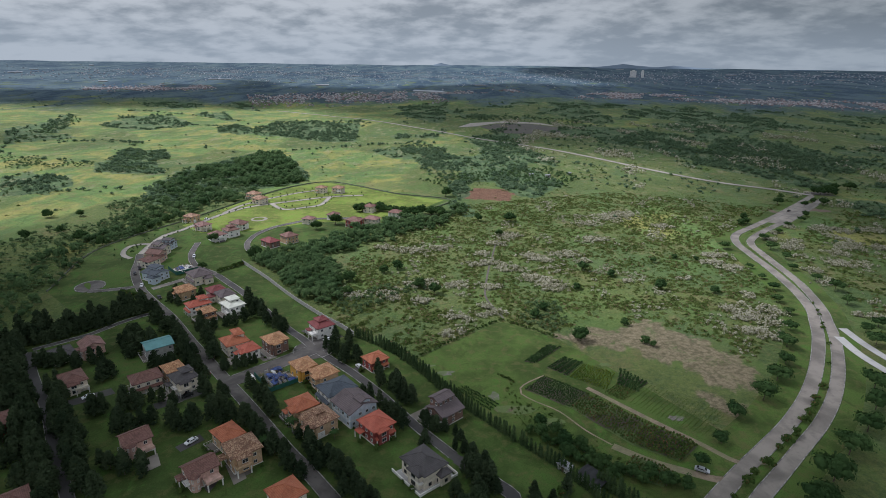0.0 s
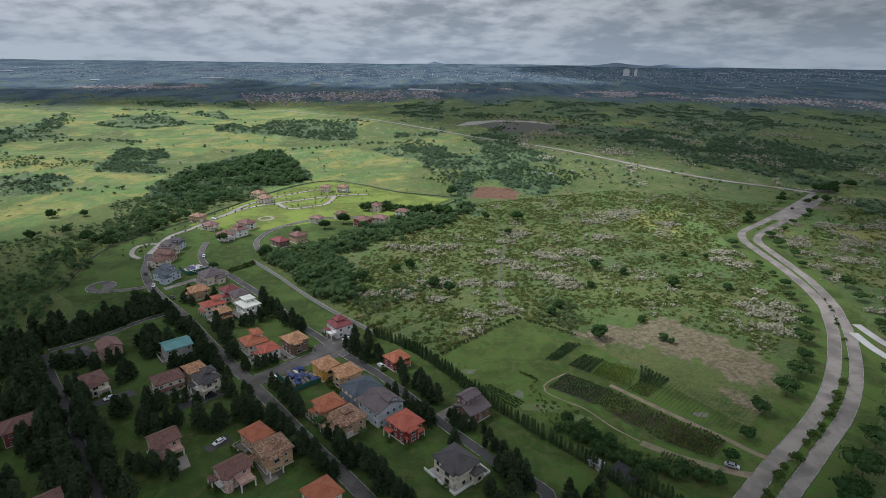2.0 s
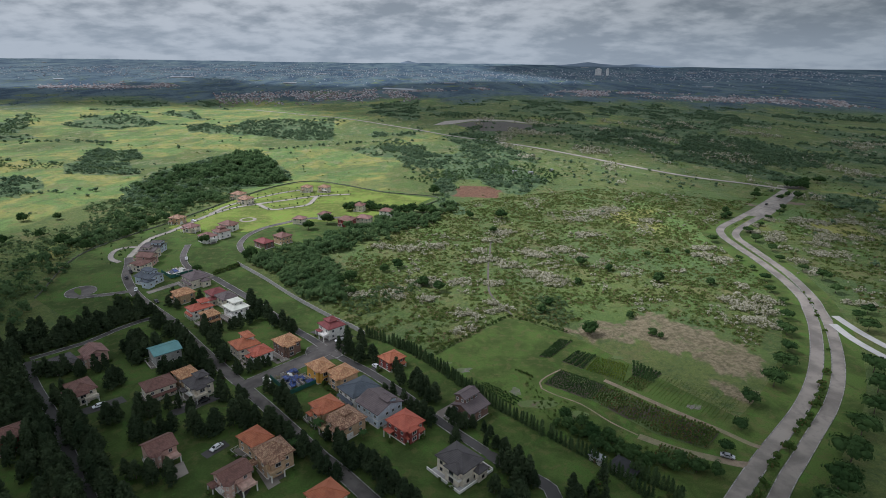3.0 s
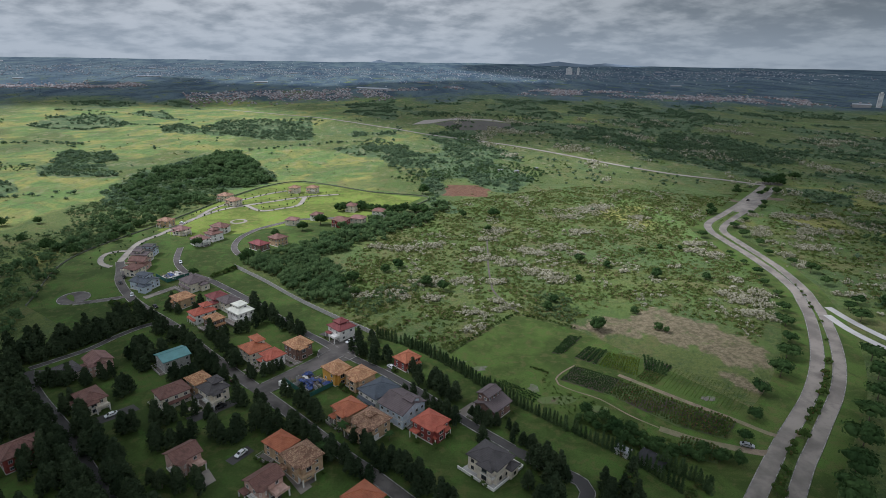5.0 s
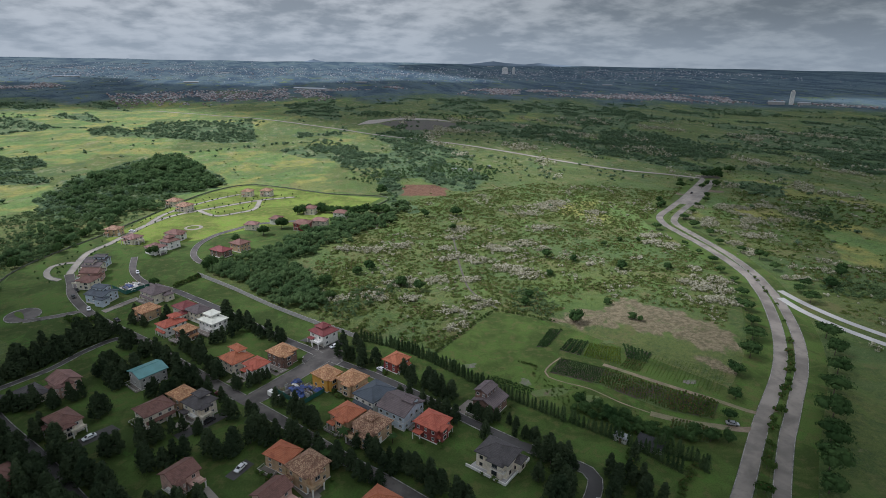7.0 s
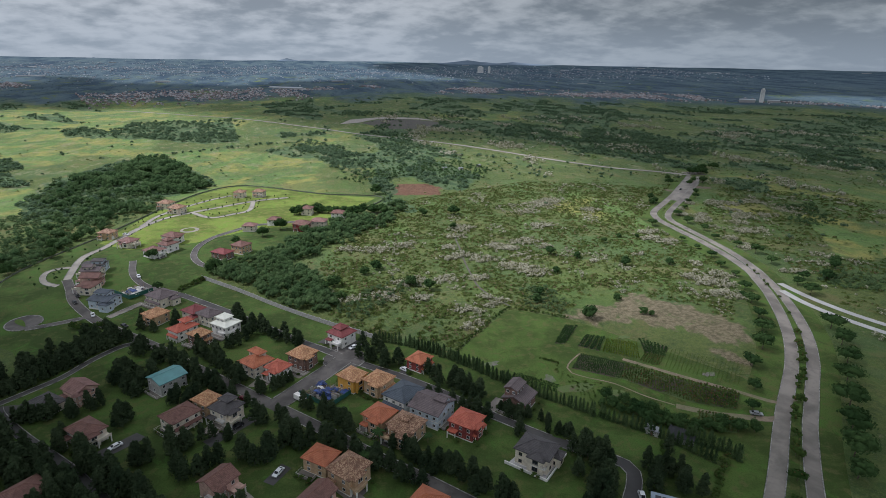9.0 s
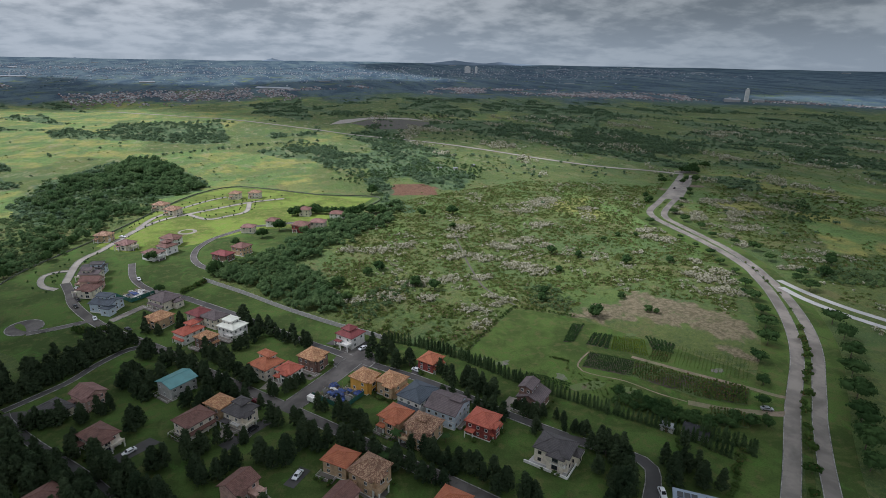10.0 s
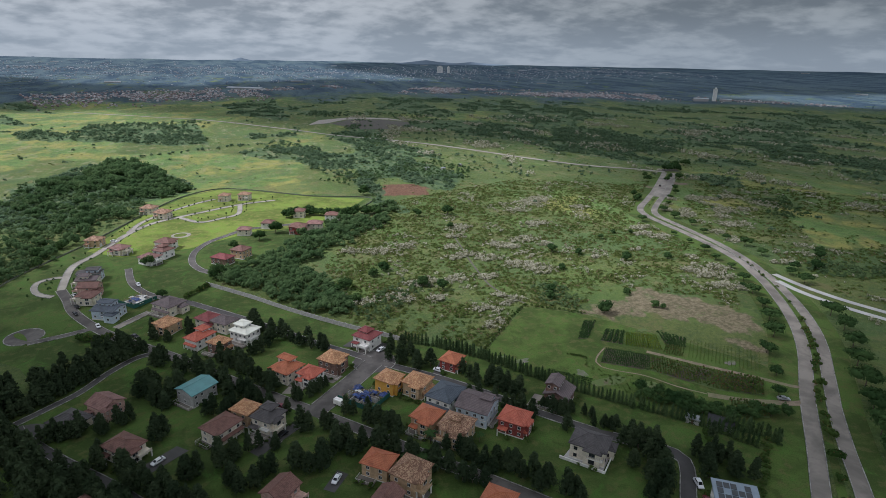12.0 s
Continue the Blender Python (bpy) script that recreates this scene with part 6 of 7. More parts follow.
def stuff(name, spots, crowns, mat, label, category, seed, low=0.0, squash=1.0):
    """Clumps set out on the ground and joined. spots: x, y, scale."""
    rng = np.random.default_rng(seed)
    pieces = []
    for x, y, s in spots:
        v, f = crowns[int(rng.integers(len(crowns)))]
        a = rng.uniform(0, 6.283)
        c, d = math.cos(a), math.sin(a)
        k = s * rng.uniform(0.8, 1.25, 3) * (1, 1, squash)
        v = v * k
        v = np.stack([c * v[:, 0] - d * v[:, 1] + x, d * v[:, 0] + c * v[:, 1] + y, v[:, 2] + land(x, y) + low * s], 1)
        pieces.append((v, f))
    return tagged(new(name, fast_mesh(name, *joined(pieces), mat)), label, category, kind="stuff")


def fill(poly, gap, rng, lo=0.8, hi=1.3, jitter=0.45):
    xs, ys = [p[0] for p in poly], [p[1] for p in poly]
    out = []
    y = min(ys)
    while y < max(ys):
        x = min(xs)
        while x < max(xs):
            a, b = x + rng.uniform(-jitter, jitter) * gap, y + rng.uniform(-jitter, jitter) * gap
            q = density(a, b, 9 * gap, 41.0)
            if inside(a + 3 * gap * q, b - 3 * gap * q, poly) and clear(a, b, 1.5, 8) and rng.random() < 1.25 + q:
                out.append((a, b, lo + (hi - lo) * rng.random() ** 1.5))
            x += gap
        y += gap
    return out


W = random.Random(3)
stuff("conifer_belt", FAR_CONIFERS, [joined([bushy_crown(g, 8.0, 2.8, 20, 320, 0.7), (ICO0 * (0.25, 0.25, 1.6), ICO0_F)]) for g in rngs(90, 6)], M_CONIFER, "belts of dark conifers between the villas", "conifer", 19, 0.6)
CROWN_WOOD = [round_crown(g, 7.0, 4.4, 9, 170, 0.85) for g in rngs(110, 8)]
CROWN_MID = [round_crown(g, 7.0, 4.6, 6, 90, 1.1) for g in rngs(100, 6)]
CROWN_FAR = light_crowns(120, 6.5, 5.0, 5, 90, 1.3)
BUSH = light_crowns(140, 1.9, 1.5, 3, 27, 0.52)
WOOD_MIDDLE = [(-124, 346), (-111, 365), (-93, 390), (-74, 404), (-56, 420), (-32, 440), (-4, 452), (6, 490), (22, 484), (14, 452), (-1, 434), (-24, 412), (-41, 400), (-58, 384), (-66, 343), (-59, 305), (-50, 280), (-54, 271), (-72, 281), (-90, 302), (-108, 325)]
WOOD_RIDGE = [(-297, 633), (-288, 677), (-262, 700), (-256, 754), (-233, 768), (-197, 715), (-153, 622), (-148, 594), (-170, 580), (-196, 570), (-230, 590), (-262, 610)]
SLOPE = [(-262, 450), (-266, 509), (-293, 577), (-297, 633), (-262, 610), (-230, 590), (-196, 570), (-184, 545), (-201, 490), (-217, 440), (-228, 403), (-241, 372), (-262, 380)]
RIDGE_TREES = [q for q in fill(WOOD_RIDGE, 6.0, W, 0.45, 1.45) if density(q[0], q[1], 24, 61.0) > -0.38]
RIDGE_TREES += fill([(-262, 700), (-256, 754), (-233, 772), (-205, 735), (-176, 668), (-192, 655), (-228, 690)], 7.0, W, 1.2, 2.0)
stuff("wood", RIDGE_TREES, CROWN_WOOD, M_WOOD, "dark green wood on the slope behind the ridge", "wood", 2)
stuff("wood", [q for q in fill(SLOPE, 7.6, W, 0.4, 1.25) if density(q[0], q[1], 26, 63.0) > -0.1], CROWN_WOOD, M_WOOD, "green trees on the slope outside the ridge fence", "wood", 21)
stuff("scrub", [q for q in fill(SLOPE, 4.8, W, 0.7, 2.3) if density(q[0], q[1], 22, 64.0) > -0.25], BUSH, M_SCRUB, "dense green bushes on the slope below the wood", "scrub", 20)
stuff("wood", fill(WOOD_MIDDLE, 4.6, W, 0.5, 1.1), CROWN_WOOD, M_WOOD, "dense green trees beyond the perimeter wall", "wood", 1)
# brush on the western meadows
BRUSH = [([(-300, 489), (-293, 529), (-253, 486), (-230, 419), (-234, 382), (-267, 415)], 4.2, 0.7, 2.2),
         ([(-515, 671), (-463, 656), (-416, 678), (-357, 660), (-312, 645), (-320, 664), (-371, 687), (-428, 699), (-480, 682), (-532, 694)], 5.5, 0.9, 2.2),
         ([(-447, 797), (-408, 824), (-368, 736), (-366, 676), (-405, 711)], 6.5, 0.8, 2.0),
         ([(-574, 726), (-549, 748), (-493, 693), (-517, 649)], 6.0, 0.8, 2.0),
         ([(-328, 391), (-298, 397), (-256, 395), (-240, 367), (-312, 369)], 5.5, 0.5, 1.9),
         ([(-662, 847), (-677, 912), (-703, 1019), (-773, 1217), (-827, 1298), (-786, 1139), (-737, 997), (-734, 945)], 8.5, 1.0, 2.6),
         ([(-311, 509), (-293, 489), (-270, 507), (-283, 529)], 4.5, 0.8, 1.9)]
for k, (poly, gap, lo, hi) in enumerate(BRUSH):
    stuff("scrub", [q for q in fill(poly, gap, W, lo, hi) if density(q[0], q[1], 20, 71.0) > -0.3], BUSH, M_SCRUB, "low green brush on the western meadow", "scrub", 81 + k, squash=0.85)
# thickets spreading from the wood into the wild grass
stuff("scrub", fill([(-56, 272), (-47, 290), (-40, 310), (-20, 318), (-8, 300), (-18, 286), (-34, 272), (-46, 258)], 3.6, W, 0.6, 1.7), BUSH, M_SCRUB, "green thicket between wood and wild grass", "scrub", 22)
stuff("scrub", fill([(36, 262), (48, 282), (62, 280), (66, 262), (54, 246), (42, 254)], 2.6, W, 0.6, 1.3), BUSH, M_SCRUB, "lush green thicket beside the farm field", "scrub", 23)
stuff("scrub", fill([(-300, 250), (-330, 400), (-262, 440), (-214, 442), (-230, 400), (-242, 366), (-232, 300), (-206, 262), (-230, 240)], 5.6, W, 0.5, 2.1), BUSH, M_SCRUB, "dense green bushes along the boundary fence", "scrub", 16)
stuff("wood", fill([(-330, 120), (-315, 250), (-275, 300), (-252, 352), (-243, 372), (-232, 300), (-206, 262), (-212, 200), (-225, 110)], 8.0, W, 0.5, 1.1), CROWN_MID, M_WOOD, "dark green thicket outside the estate fence", "wood", 3)
stuff("wood", fill([(-28, 622), (31, 666), (127, 698), (166, 625), (128, 568), (58, 612), (0, 577)], 7, W, 0.3, 0.62), CROWN_MID, M_WOOD, "dark green thicket in the grassland", "wood", 4)
stuff("wood", fill([(-452, 1135), (-418, 1174), (-360, 1092), (-357, 1215), (-296, 1260), (-225, 1208), (-178, 1252), (-148, 943), (-211, 944), (-294, 1018), (-372, 1024), (-422, 1060)], 12, W, 0.4, 0.95), CROWN_FAR, M_HAZEDWOOD, "broad dark wood across the grassland", "wood", 5)
stuff("wood", [q for q in fill(BUSHLAND[0], 8.5, W, 0.2, 0.62) if density(q[0], q[1], 26, 72.0) > 0.05], CROWN_FAR, M_HAZEDWOOD, "dark green copse in the yellow meadow", "wood", 6)
stuff("wood", fill(BUSHLAND[15], 11, W, 0.3, 0.95), CROWN_FAR, M_HAZEDWOOD, "dark wood across the far grassland", "wood", 7)
stuff("wood", fill([(-52, 977), (4, 851), (19, 709), (27, 649), (-6, 609), (-34, 794)], 9, W, 0.35, 0.8), CROWN_FAR, M_HAZEDWOOD, "line of trees along a shallow valley", "wood", 26)
# trees added where a dark cliff line runs under the rise
stuff("wood", fill([(950, 1332), (1055, 1294), (1148, 1244), (1236, 1193), (1344, 1152), (1340, 1136), (1230, 1180), (1140, 1230), (1050, 1280), (950, 1318)], 9, W, 0.5, 1.0), CROWN_FAR, M_HAZEDWOOD, "trees standing in for the dark cliff line under the far rise", "wood", 27)
stuff("wood", fill([(60, 1280), (160, 1330), (320, 1250), (300, 1320), (120, 1420), (20, 1360)], 16, W, 0.6, 1.1), CROWN_FAR, M_HAZEDWOOD, "dark wood behind the quarry", "wood", 8)


def scatter(n, r0, r1, rng, keep, lo, hi, half=1.05):
    """Spots in the sector ahead, kept by a rule."""
    out = []
    while len(out) < n:
        r = math.sqrt(rng.uniform(r0 * r0, r1 * r1))
        a = rng.uniform(-half + 0.28, half + 0.10)
        x, y = -45 + r * math.sin(a), r * math.cos(a)
        if keep(x, y):
            out.append((x, y, rng.uniform(lo, hi)))
    return out


GRASSFIELD = [(-60, 270), (-44, 246), (-26, 234), (-12, 221), (6, 238), (28, 258), (56, 246), (84, 262), (130, 240), (136, 216), (160, 240), (192, 290), (198, 350), (196, 390), (250, 440), (330, 520), (300, 600), (180, 560), (20, 500), (-20, 430), (-60, 350)]
EASTFIELD = [(150, 130), (180, 165), (230, 260), (240, 380), (300, 430), (420, 540), (640, 560), (640, 300), (420, 60), (220, 40)]


def open_ground(x, y):
    return not inside(x, y, ESTATE) and clear(x, y, 3.0, 4)


S = random.Random(11)
PATH_LINE = spline(FIELD_PATH, 2.0)
in_field = lambda x, y: inside(x, y, GRASSFIELD) and clear(x, y, 4.0, 4) and not near_line(Vector((x, y)), PATH_LINE, 1.9)
in_east = lambda x, y: inside(x, y, EASTFIELD) and not inside(x, y, EAST_MEADOW) and clear(x, y, 4.0, 4)
spots = scatter(2600, 180, 620, S, lambda x, y: in_field(x, y) and not bare(x, y) and density(x, y, 30, 1.0) + S.gauss(0, 0.2) > 0.1, 0.25, 0.9)
spots += scatter(500, 120, 620, S, lambda x, y: in_east(x, y) and density(x, y, 60, 2.0) + S.gauss(0, 0.25) > 0.0, 0.5, 1.4)
stuff("scrub", fill([(312, 340), (352, 404), (400, 402), (347, 342)], 4.5, W, 0.8, 2.2), BUSH, M_SCRUB, "dark green thicket in the eastern grass", "scrub", 24)
stuff("scrub", fill([(223, 238), (235, 255), (290, 243), (253, 218)], 3.6, W, 0.8, 1.9), BUSH, M_SCRUB, "dark green thicket beside the branch road", "scrub", 25)
stuff("scrub", spots, BUSH, M_HERB, "low green scrub in the wild grass", "scrub", 9, squash=0.55)
spots = scatter(1500, 440, 900, S, lambda x, y: x > 30 and open_ground(x, y) and not in_field(x, y) and not earth(x, y) and density(x, y * 0.6, 34, 68.0) + S.gauss(0, 0.15) > 0.18, 0.4, 1.3)
stuff("scrub", spots, BUSH, M_HERB, "low rough scrub round the wild field", "scrub", 29, squash=0.6)
spots = scatter(1100, 300, 1000, S, lambda x, y: open_ground(x, y) and not inside(x, y, GRASSFIELD) and S.random() < bushy(x, y) ** 2 + 0.002, 0.8, 2.2)
stuff("scrub", spots, BUSH, M_SCRUB, "green bushes scattered over the meadows", "scrub", 10)


stuff("scrub", [q for q in fill([(24.5, 204.8), (36.3, 192.1), (46, 179), (52.4, 169.1), (65, 147.5), (51.2, 146.6), (43, 154.5), (31.6, 169.5), (19, 190.5)], 1.9, W, 0.25, 0.75) if density(q[0], q[1], 9, 66.0) > -0.1], BUSH, M_HERB, "rough weeds between the hedge and the crops", "scrub", 28, squash=0.6)
# white grass plumes
def plume(rng):
    """A patch of arching flower plumes on stalks."""
    n = 17
    a, r = rng.uniform(0, 6.283, n), 1.3 * np.sqrt(rng.uniform(0, 1, n))
    p = np.stack([r * np.cos(a), r * np.sin(a), rng.uniform(0.6, 1.5, n) * (1.25 - 0.35 * r)], 1)
    w = rng.normal(size=(n, 3)) * 0.45 + np.array([0, 0, 1.0])
    w /= np.linalg.norm(w, axis=1, keepdims=True)
    v, f = sprays(rng, p, w, 0.74)
    i = len(v)
    stalk = np.concatenate([p, p * [1, 1, 0] + [0.07, 0, 0], p * [1, 1, 0] - [0.07, 0, 0]])
    k = np.arange(n)[:, None]
    return np.concatenate([v, stalk]), np.concatenate([f, np.concatenate([k, k + n, k + 2 * n], 1) + i])


PLUMES = [plume(g) for g in rngs(160, 6)]
PLUME_CLUMPS = [(62, 311, 9), (68, 302, 8), (55, 318, 7), (44, 333, 8), (61, 356, 7), (68, 350, 8), (85, 361, 9), (32, 343, 6), (24, 341, 7), (-28, 289, 8), (-48, 289, 6), (-14, 304, 8), (-6, 304, 6), (-10, 281, 5), (9, 263, 5), (9, 305, 7),
                (30, 301, 6), (25, 274, 4), (4, 242, 3), (11, 245, 3), (24, 264, 4), (30, 267, 4), (0, 373, 8), (-20, 366, 8), (51, 403, 9), (95, 346, 6), (111, 394, 9), (142, 459, 12), (157, 468, 12), (148, 315.5, 2.5), (112, 311, 2.5), (-40, 372, 7),
                (159, 264, 8), (172, 271, 9), (168, 258, 7), (156, 246, 7), (160, 240, 6), (173, 290, 5), (156, 274, 4), (177, 346, 6), (185, 335, 7), (188, 360, 8), (179, 431, 8), (120, 440, 10), (28, 360, 6), (40, 385, 7),
                (247, 397, 5), (247, 377, 6), (245, 358, 6), (237, 331, 6), (232, 310, 5), (219, 265, 4), (228, 262, 5), (307, 428, 9), (320, 420, 9), (341, 424, 9), (274, 365, 8), (290, 380, 8), (315, 378, 8), (262, 345, 7), (258, 415, 5), (280, 432, 7)]
spots = []
for cx, cy, cr in PLUME_CLUMPS:
    for k in range(int(cr * cr * 1.05) + 10):
        x, y = cx + S.gauss(0, cr * 0.56), cy + S.gauss(0, cr * 0.42)
        if open_ground(x, y) and not bare(x, y) and density(x, y, 5, 6.0) > -0.25:
            spots.append((x, y, S.uniform(0.55, 1.25)))
spots += scatter(1000, 180, 600, S, lambda x, y: in_field(x, y) and not bare(x, y) and density(x * 1.0, y * 0.7, 22, 7.0) + S.gauss(0, 0.12) > 0.42, 0.4, 0.9)
spots += scatter(1700, 120, 640, S, lambda x, y: in_east(x, y) and density(x * 1.0, y * 0.7, 26, 8.0) + S.gauss(0, 0.14) > 0.36, 0.5, 1.2)
spots += scatter(2600, 620, 1350, S, lambda x, y: x > 120 and open_ground(x, y) and density(x, y * 0.4, 55, 9.0) + S.gauss(0, 0.12) > 0.4, 1.0, 2.6)
stuff("plume_grass", spots, PLUMES, M_PLUME, "tall grass with whitish flower plumes", "grass", 12)


def tussock(rng):
    n = 9
    a, r = rng.uniform(0, 6.283, n), np.sqrt(rng.uniform(0, 1, n)) * 1.3
    p = np.stack([r * np.cos(a), r * np.sin(a), 0.45 * (1.3 - r) * rng.uniform(0.6, 1.2, n) + 0.1], 1)
    w = np.stack([0.6 * np.cos(a), 0.6 * np.sin(a), np.ones(n)], 1) + rng.normal(size=(n, 3)) * 0.3
    w /= np.linalg.norm(w, axis=1, keepdims=True)
    return sprays(rng, p, w, 0.95)


TUSSOCKS = [tussock(g) for g in rngs(170, 6)]
spots = scatter(9500, 180, 600, S, lambda x, y: in_field(x, y) and not bare(x, y) and density(x, y, 16, 15.0) + S.gauss(0, 0.3) > -0.1, 0.5, 1.3)
spots += scatter(3000, 120, 640, S, lambda x, y: in_east(x, y) and density(x, y, 22, 16.0) + S.gauss(0, 0.3) > 0.0, 0.6, 1.5)
spots += scatter(500, 300, 1000, S, lambda x, y: open_ground(x, y) and density(x, y, 50, 17.0) + S.gauss(0, 0.2) > 0.1, 0.7, 1.5)
stuff("tussock_grass", spots, TUSSOCKS, M_TUSSOCK, "rough tussocks of green and dry grass", "grass", 15)

# far woods, hedgerows and copses out to the horizon
def far_blob(g):
    core = ICO0 * (1 + g.uniform(-0.3, 0.3, (7, 1))) * (4.6, 4.6, 3.6) + (0, 0, 2)
    way = g.normal(size=(8, 3))
    way[:, 2] = np.abs(way[:, 2])
    way /= np.linalg.norm(way, axis=1, keepdims=True)
    return joined([(core, ICO0_F), sprays(g, way * (5.2, 5.2, 4.2) + (0, 0, 2), way, 3.4)])


FARBLOB = [far_blob(g) for g in rngs(180, 8)]
spots = scatter(6500, 450, 1050, S, lambda x, y: open_ground(x, y) and S.random() < bushy(x, y) ** 3 * smooth(-0.2, 0.3, density(x, y * 0.6, 30, 33.0)) + 0.002, 0.12, 0.6, 0.95)
spots += scatter(1100, 620, 1500, S, lambda x, y: x > 60 and open_ground(x, y) and density(x, y * 0.45, 60, 35.0) + S.gauss(0, 0.12) > 0.28, 0.12, 0.5, 0.95)
spots += scatter(8000, 1000, 1900, S, lambda x, y: open_ground(x, y) and S.random() < bushy(x, y) ** 3 * smooth(-0.15, 0.3, density(x, y * 0.6, 38, 31.0)) + 0.002, 0.16, 0.72, 0.95)
HEDGEROWS = [[(-664, 904), (-599, 930), (-508, 915), (-478, 873)], [(-615, 862), (-605, 936), (-560, 945), (-521, 929), (-480, 905)], [(-480, 830), (-420, 760), (-402, 700), (-360, 680)], [(-659, 834), (-600, 760), (-520, 720), (-440, 705)],
             [(-703, 892), (-680, 800), (-600, 700)], [(-250, 830), (-180, 870), (-100, 905), (-20, 918)], [(60, 800), (120, 760), (180, 720), (230, 690)], [(300, 700), (360, 740), (420, 760)],
             [(-330, 560), (-380, 545), (-430, 560)], [(-540, 1210), (-460, 1180), (-418, 1130)], [(-760, 1450), (-640, 1400), (-540, 1350), (-460, 1300)], [(120, 1000), (200, 960), (280, 900), (340, 850)]]
for pts in HEDGEROWS:
    for q in spline(pts, 6.0):
        if S.random() < 0.8:
            spots.append((q.x + S.gauss(0, 4), q.y + S.gauss(0, 4), S.uniform(0.2, 0.62)))
stuff("far_wood", spots, FARBLOB, M_HAZEDWOOD, "green woods and hedgerows far over the plain", "wood", 13)
# leaf colour carries the blue of distant haze
M_HAZEDPLAIN = leaves("hazed_plain_leaves", (0.066, 0.110, 0.136), (0.100, 0.152, 0.172), thin=0.45)
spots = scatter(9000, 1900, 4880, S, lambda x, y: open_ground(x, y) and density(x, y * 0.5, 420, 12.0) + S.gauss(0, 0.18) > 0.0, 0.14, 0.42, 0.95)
stuff("far_wood", spots, FARBLOB, M_HAZEDPLAIN, "wooded plain reaching the horizon, painted haze blue", "wood", 14)


# ---- walls and fences ----
def wall_run(name, points, h, t, mat, gap, label):
    """A masonry wall of panels between posts."""
    line = spline(points, gap)
    root = thing(name, line[0].x, line[0].y, 0, 0, label, "wall", kind="structure")
    for k, (p, q) in enumerate(zip(line, line[1:])):
        d = q - p
        z = land(p.x, p.y)
        a = math.degrees(math.atan2(d.y, d.x))
        pan = part("panel", shared((name, "panel", h, gap), lambda: mesh_of("panel", boxes((0.0, gap, -t / 2, t / 2, -0.5, h), (0.0, gap, -t / 2 - 0.05, t / 2 + 0.05, h, h + 0.12)), mat)), None, root)
        pan.matrix_basis = pose(p.x - line[0].x, p.y - line[0].y, z, 0, 0, a) @ Matrix.Diagonal((d.length / gap, 1, 1, 1))
        post = part("post", shared((name, "post", h), lambda: mesh_of("post", boxes((-0.2, 0.2, -0.2, 0.2, -0.5, h + 0.25), (-0.26, 0.26, -0.26, 0.26, h + 0.25, h + 0.35)), mat)), None, root)
        post.matrix_basis = pose(p.x - line[0].x, p.y - line[0].y, z, 0, 0, a)


wall_run("perimeter_wall", [(-128, 339), (-105.5, 314.5), (-84, 288), (-61, 262), (-48, 249), (-41, 241)], 2.1, 0.2, M_STONE, 4.0, "grey masonry perimeter wall between lawn and wood")
wall_run("perimeter_wall", [(-226, 296), (-237, 366), (-208, 433), (-192, 475), (-176, 525), (-155, 574), (-126, 600), (-90, 581), (-45, 544), (8, 519), (-16, 474)], 0.8, 0.08, M_FENCE, 6.0, "low dark green boundary fence round the ridge")

yard = thing("garden_wall", 0, 0, 0, 0, "low white wall round a villa's yard", "wall")
for (xa, ya), (xb, yb) in (((-14.5, 147.5), (-5, 136)), ((-5, 136), (6.5, 145.5)), ((6.5, 145.5), (1.0, 152.0))):
    L2 = math.hypot(xb - xa, yb - ya)
    w = part("panel", boxes((0, L2, -0.1, 0.1, -0.4, 1.0), (0, L2, -0.16, 0.16, 1.0, 1.1)), WALLS["white"], yard)
    w.matrix_basis = pose(xa, ya, land(xa, ya), 0, 0, math.degrees(math.atan2(yb - ya, xb - xa)))
draped("terrace", [(-13.5, 147.0), (-5, 137), (5.6, 145.4), (-3, 154)], 0.2, M_PALE, "pale paved terrace round a villa", "terrace")


# ---- farm plots ----
def crop_rows(name, quad, gap, plant_gap, crowns, mat, scale, label, seed, tilled=True):
    """Rows of plants in a four-cornered plot; rows run from the first to the fourth corner."""
    g = random.Random(seed)
    a, b, c, d = [Vector(p) for p in quad]
    n, m = max(2, round(((b - a).length + (c - d).length) / 2 / gap)), max(2, round((d - a).length / plant_gap))
    spots = []
    for i in range(n):
        for j in range(m):
            u, v = (i + 0.5) / n, (j + 0.5) / m
            p = (a * (1 - u) + b * u) * (1 - v) + (d * (1 - u) + c * u) * v
            spots.append((p.x + g.gauss(0, 0.12), p.y + g.gauss(0, 0.12), scale * g.uniform(0.75, 1.25)))
    if tilled:
        draped("tilled_plot", quad, 0.1, M_TILLED, "tilled soil of a crop plot", "soil", step=8)
    stuff(name, spots, crowns, mat, label, "crop", seed)


CROP = [round_crown(g, 1.3, 0.75, 2, 26, 0.4, True) for g in rngs(200, 5)]
TALL = [round_crown(g, 2.0, 0.6, 2, 26, 0.45, True) for g in rngs(210, 5)]
crop_rows("crop", [(37.5, 216.6), (41.8, 215.1), (56.0, 229.5), (50.4, 231.6)], 1.1, 0.55, CROP, M_CROP, 0.8, "dark green crop strip in the field", 31)
crop_rows("crop", [(6, 195), (11, 197), (24, 184), (19, 180)], 1.5, 0.7, CROP, M_CROP, 0.7, "low dark green crop rows beside the hedge", 39, False)
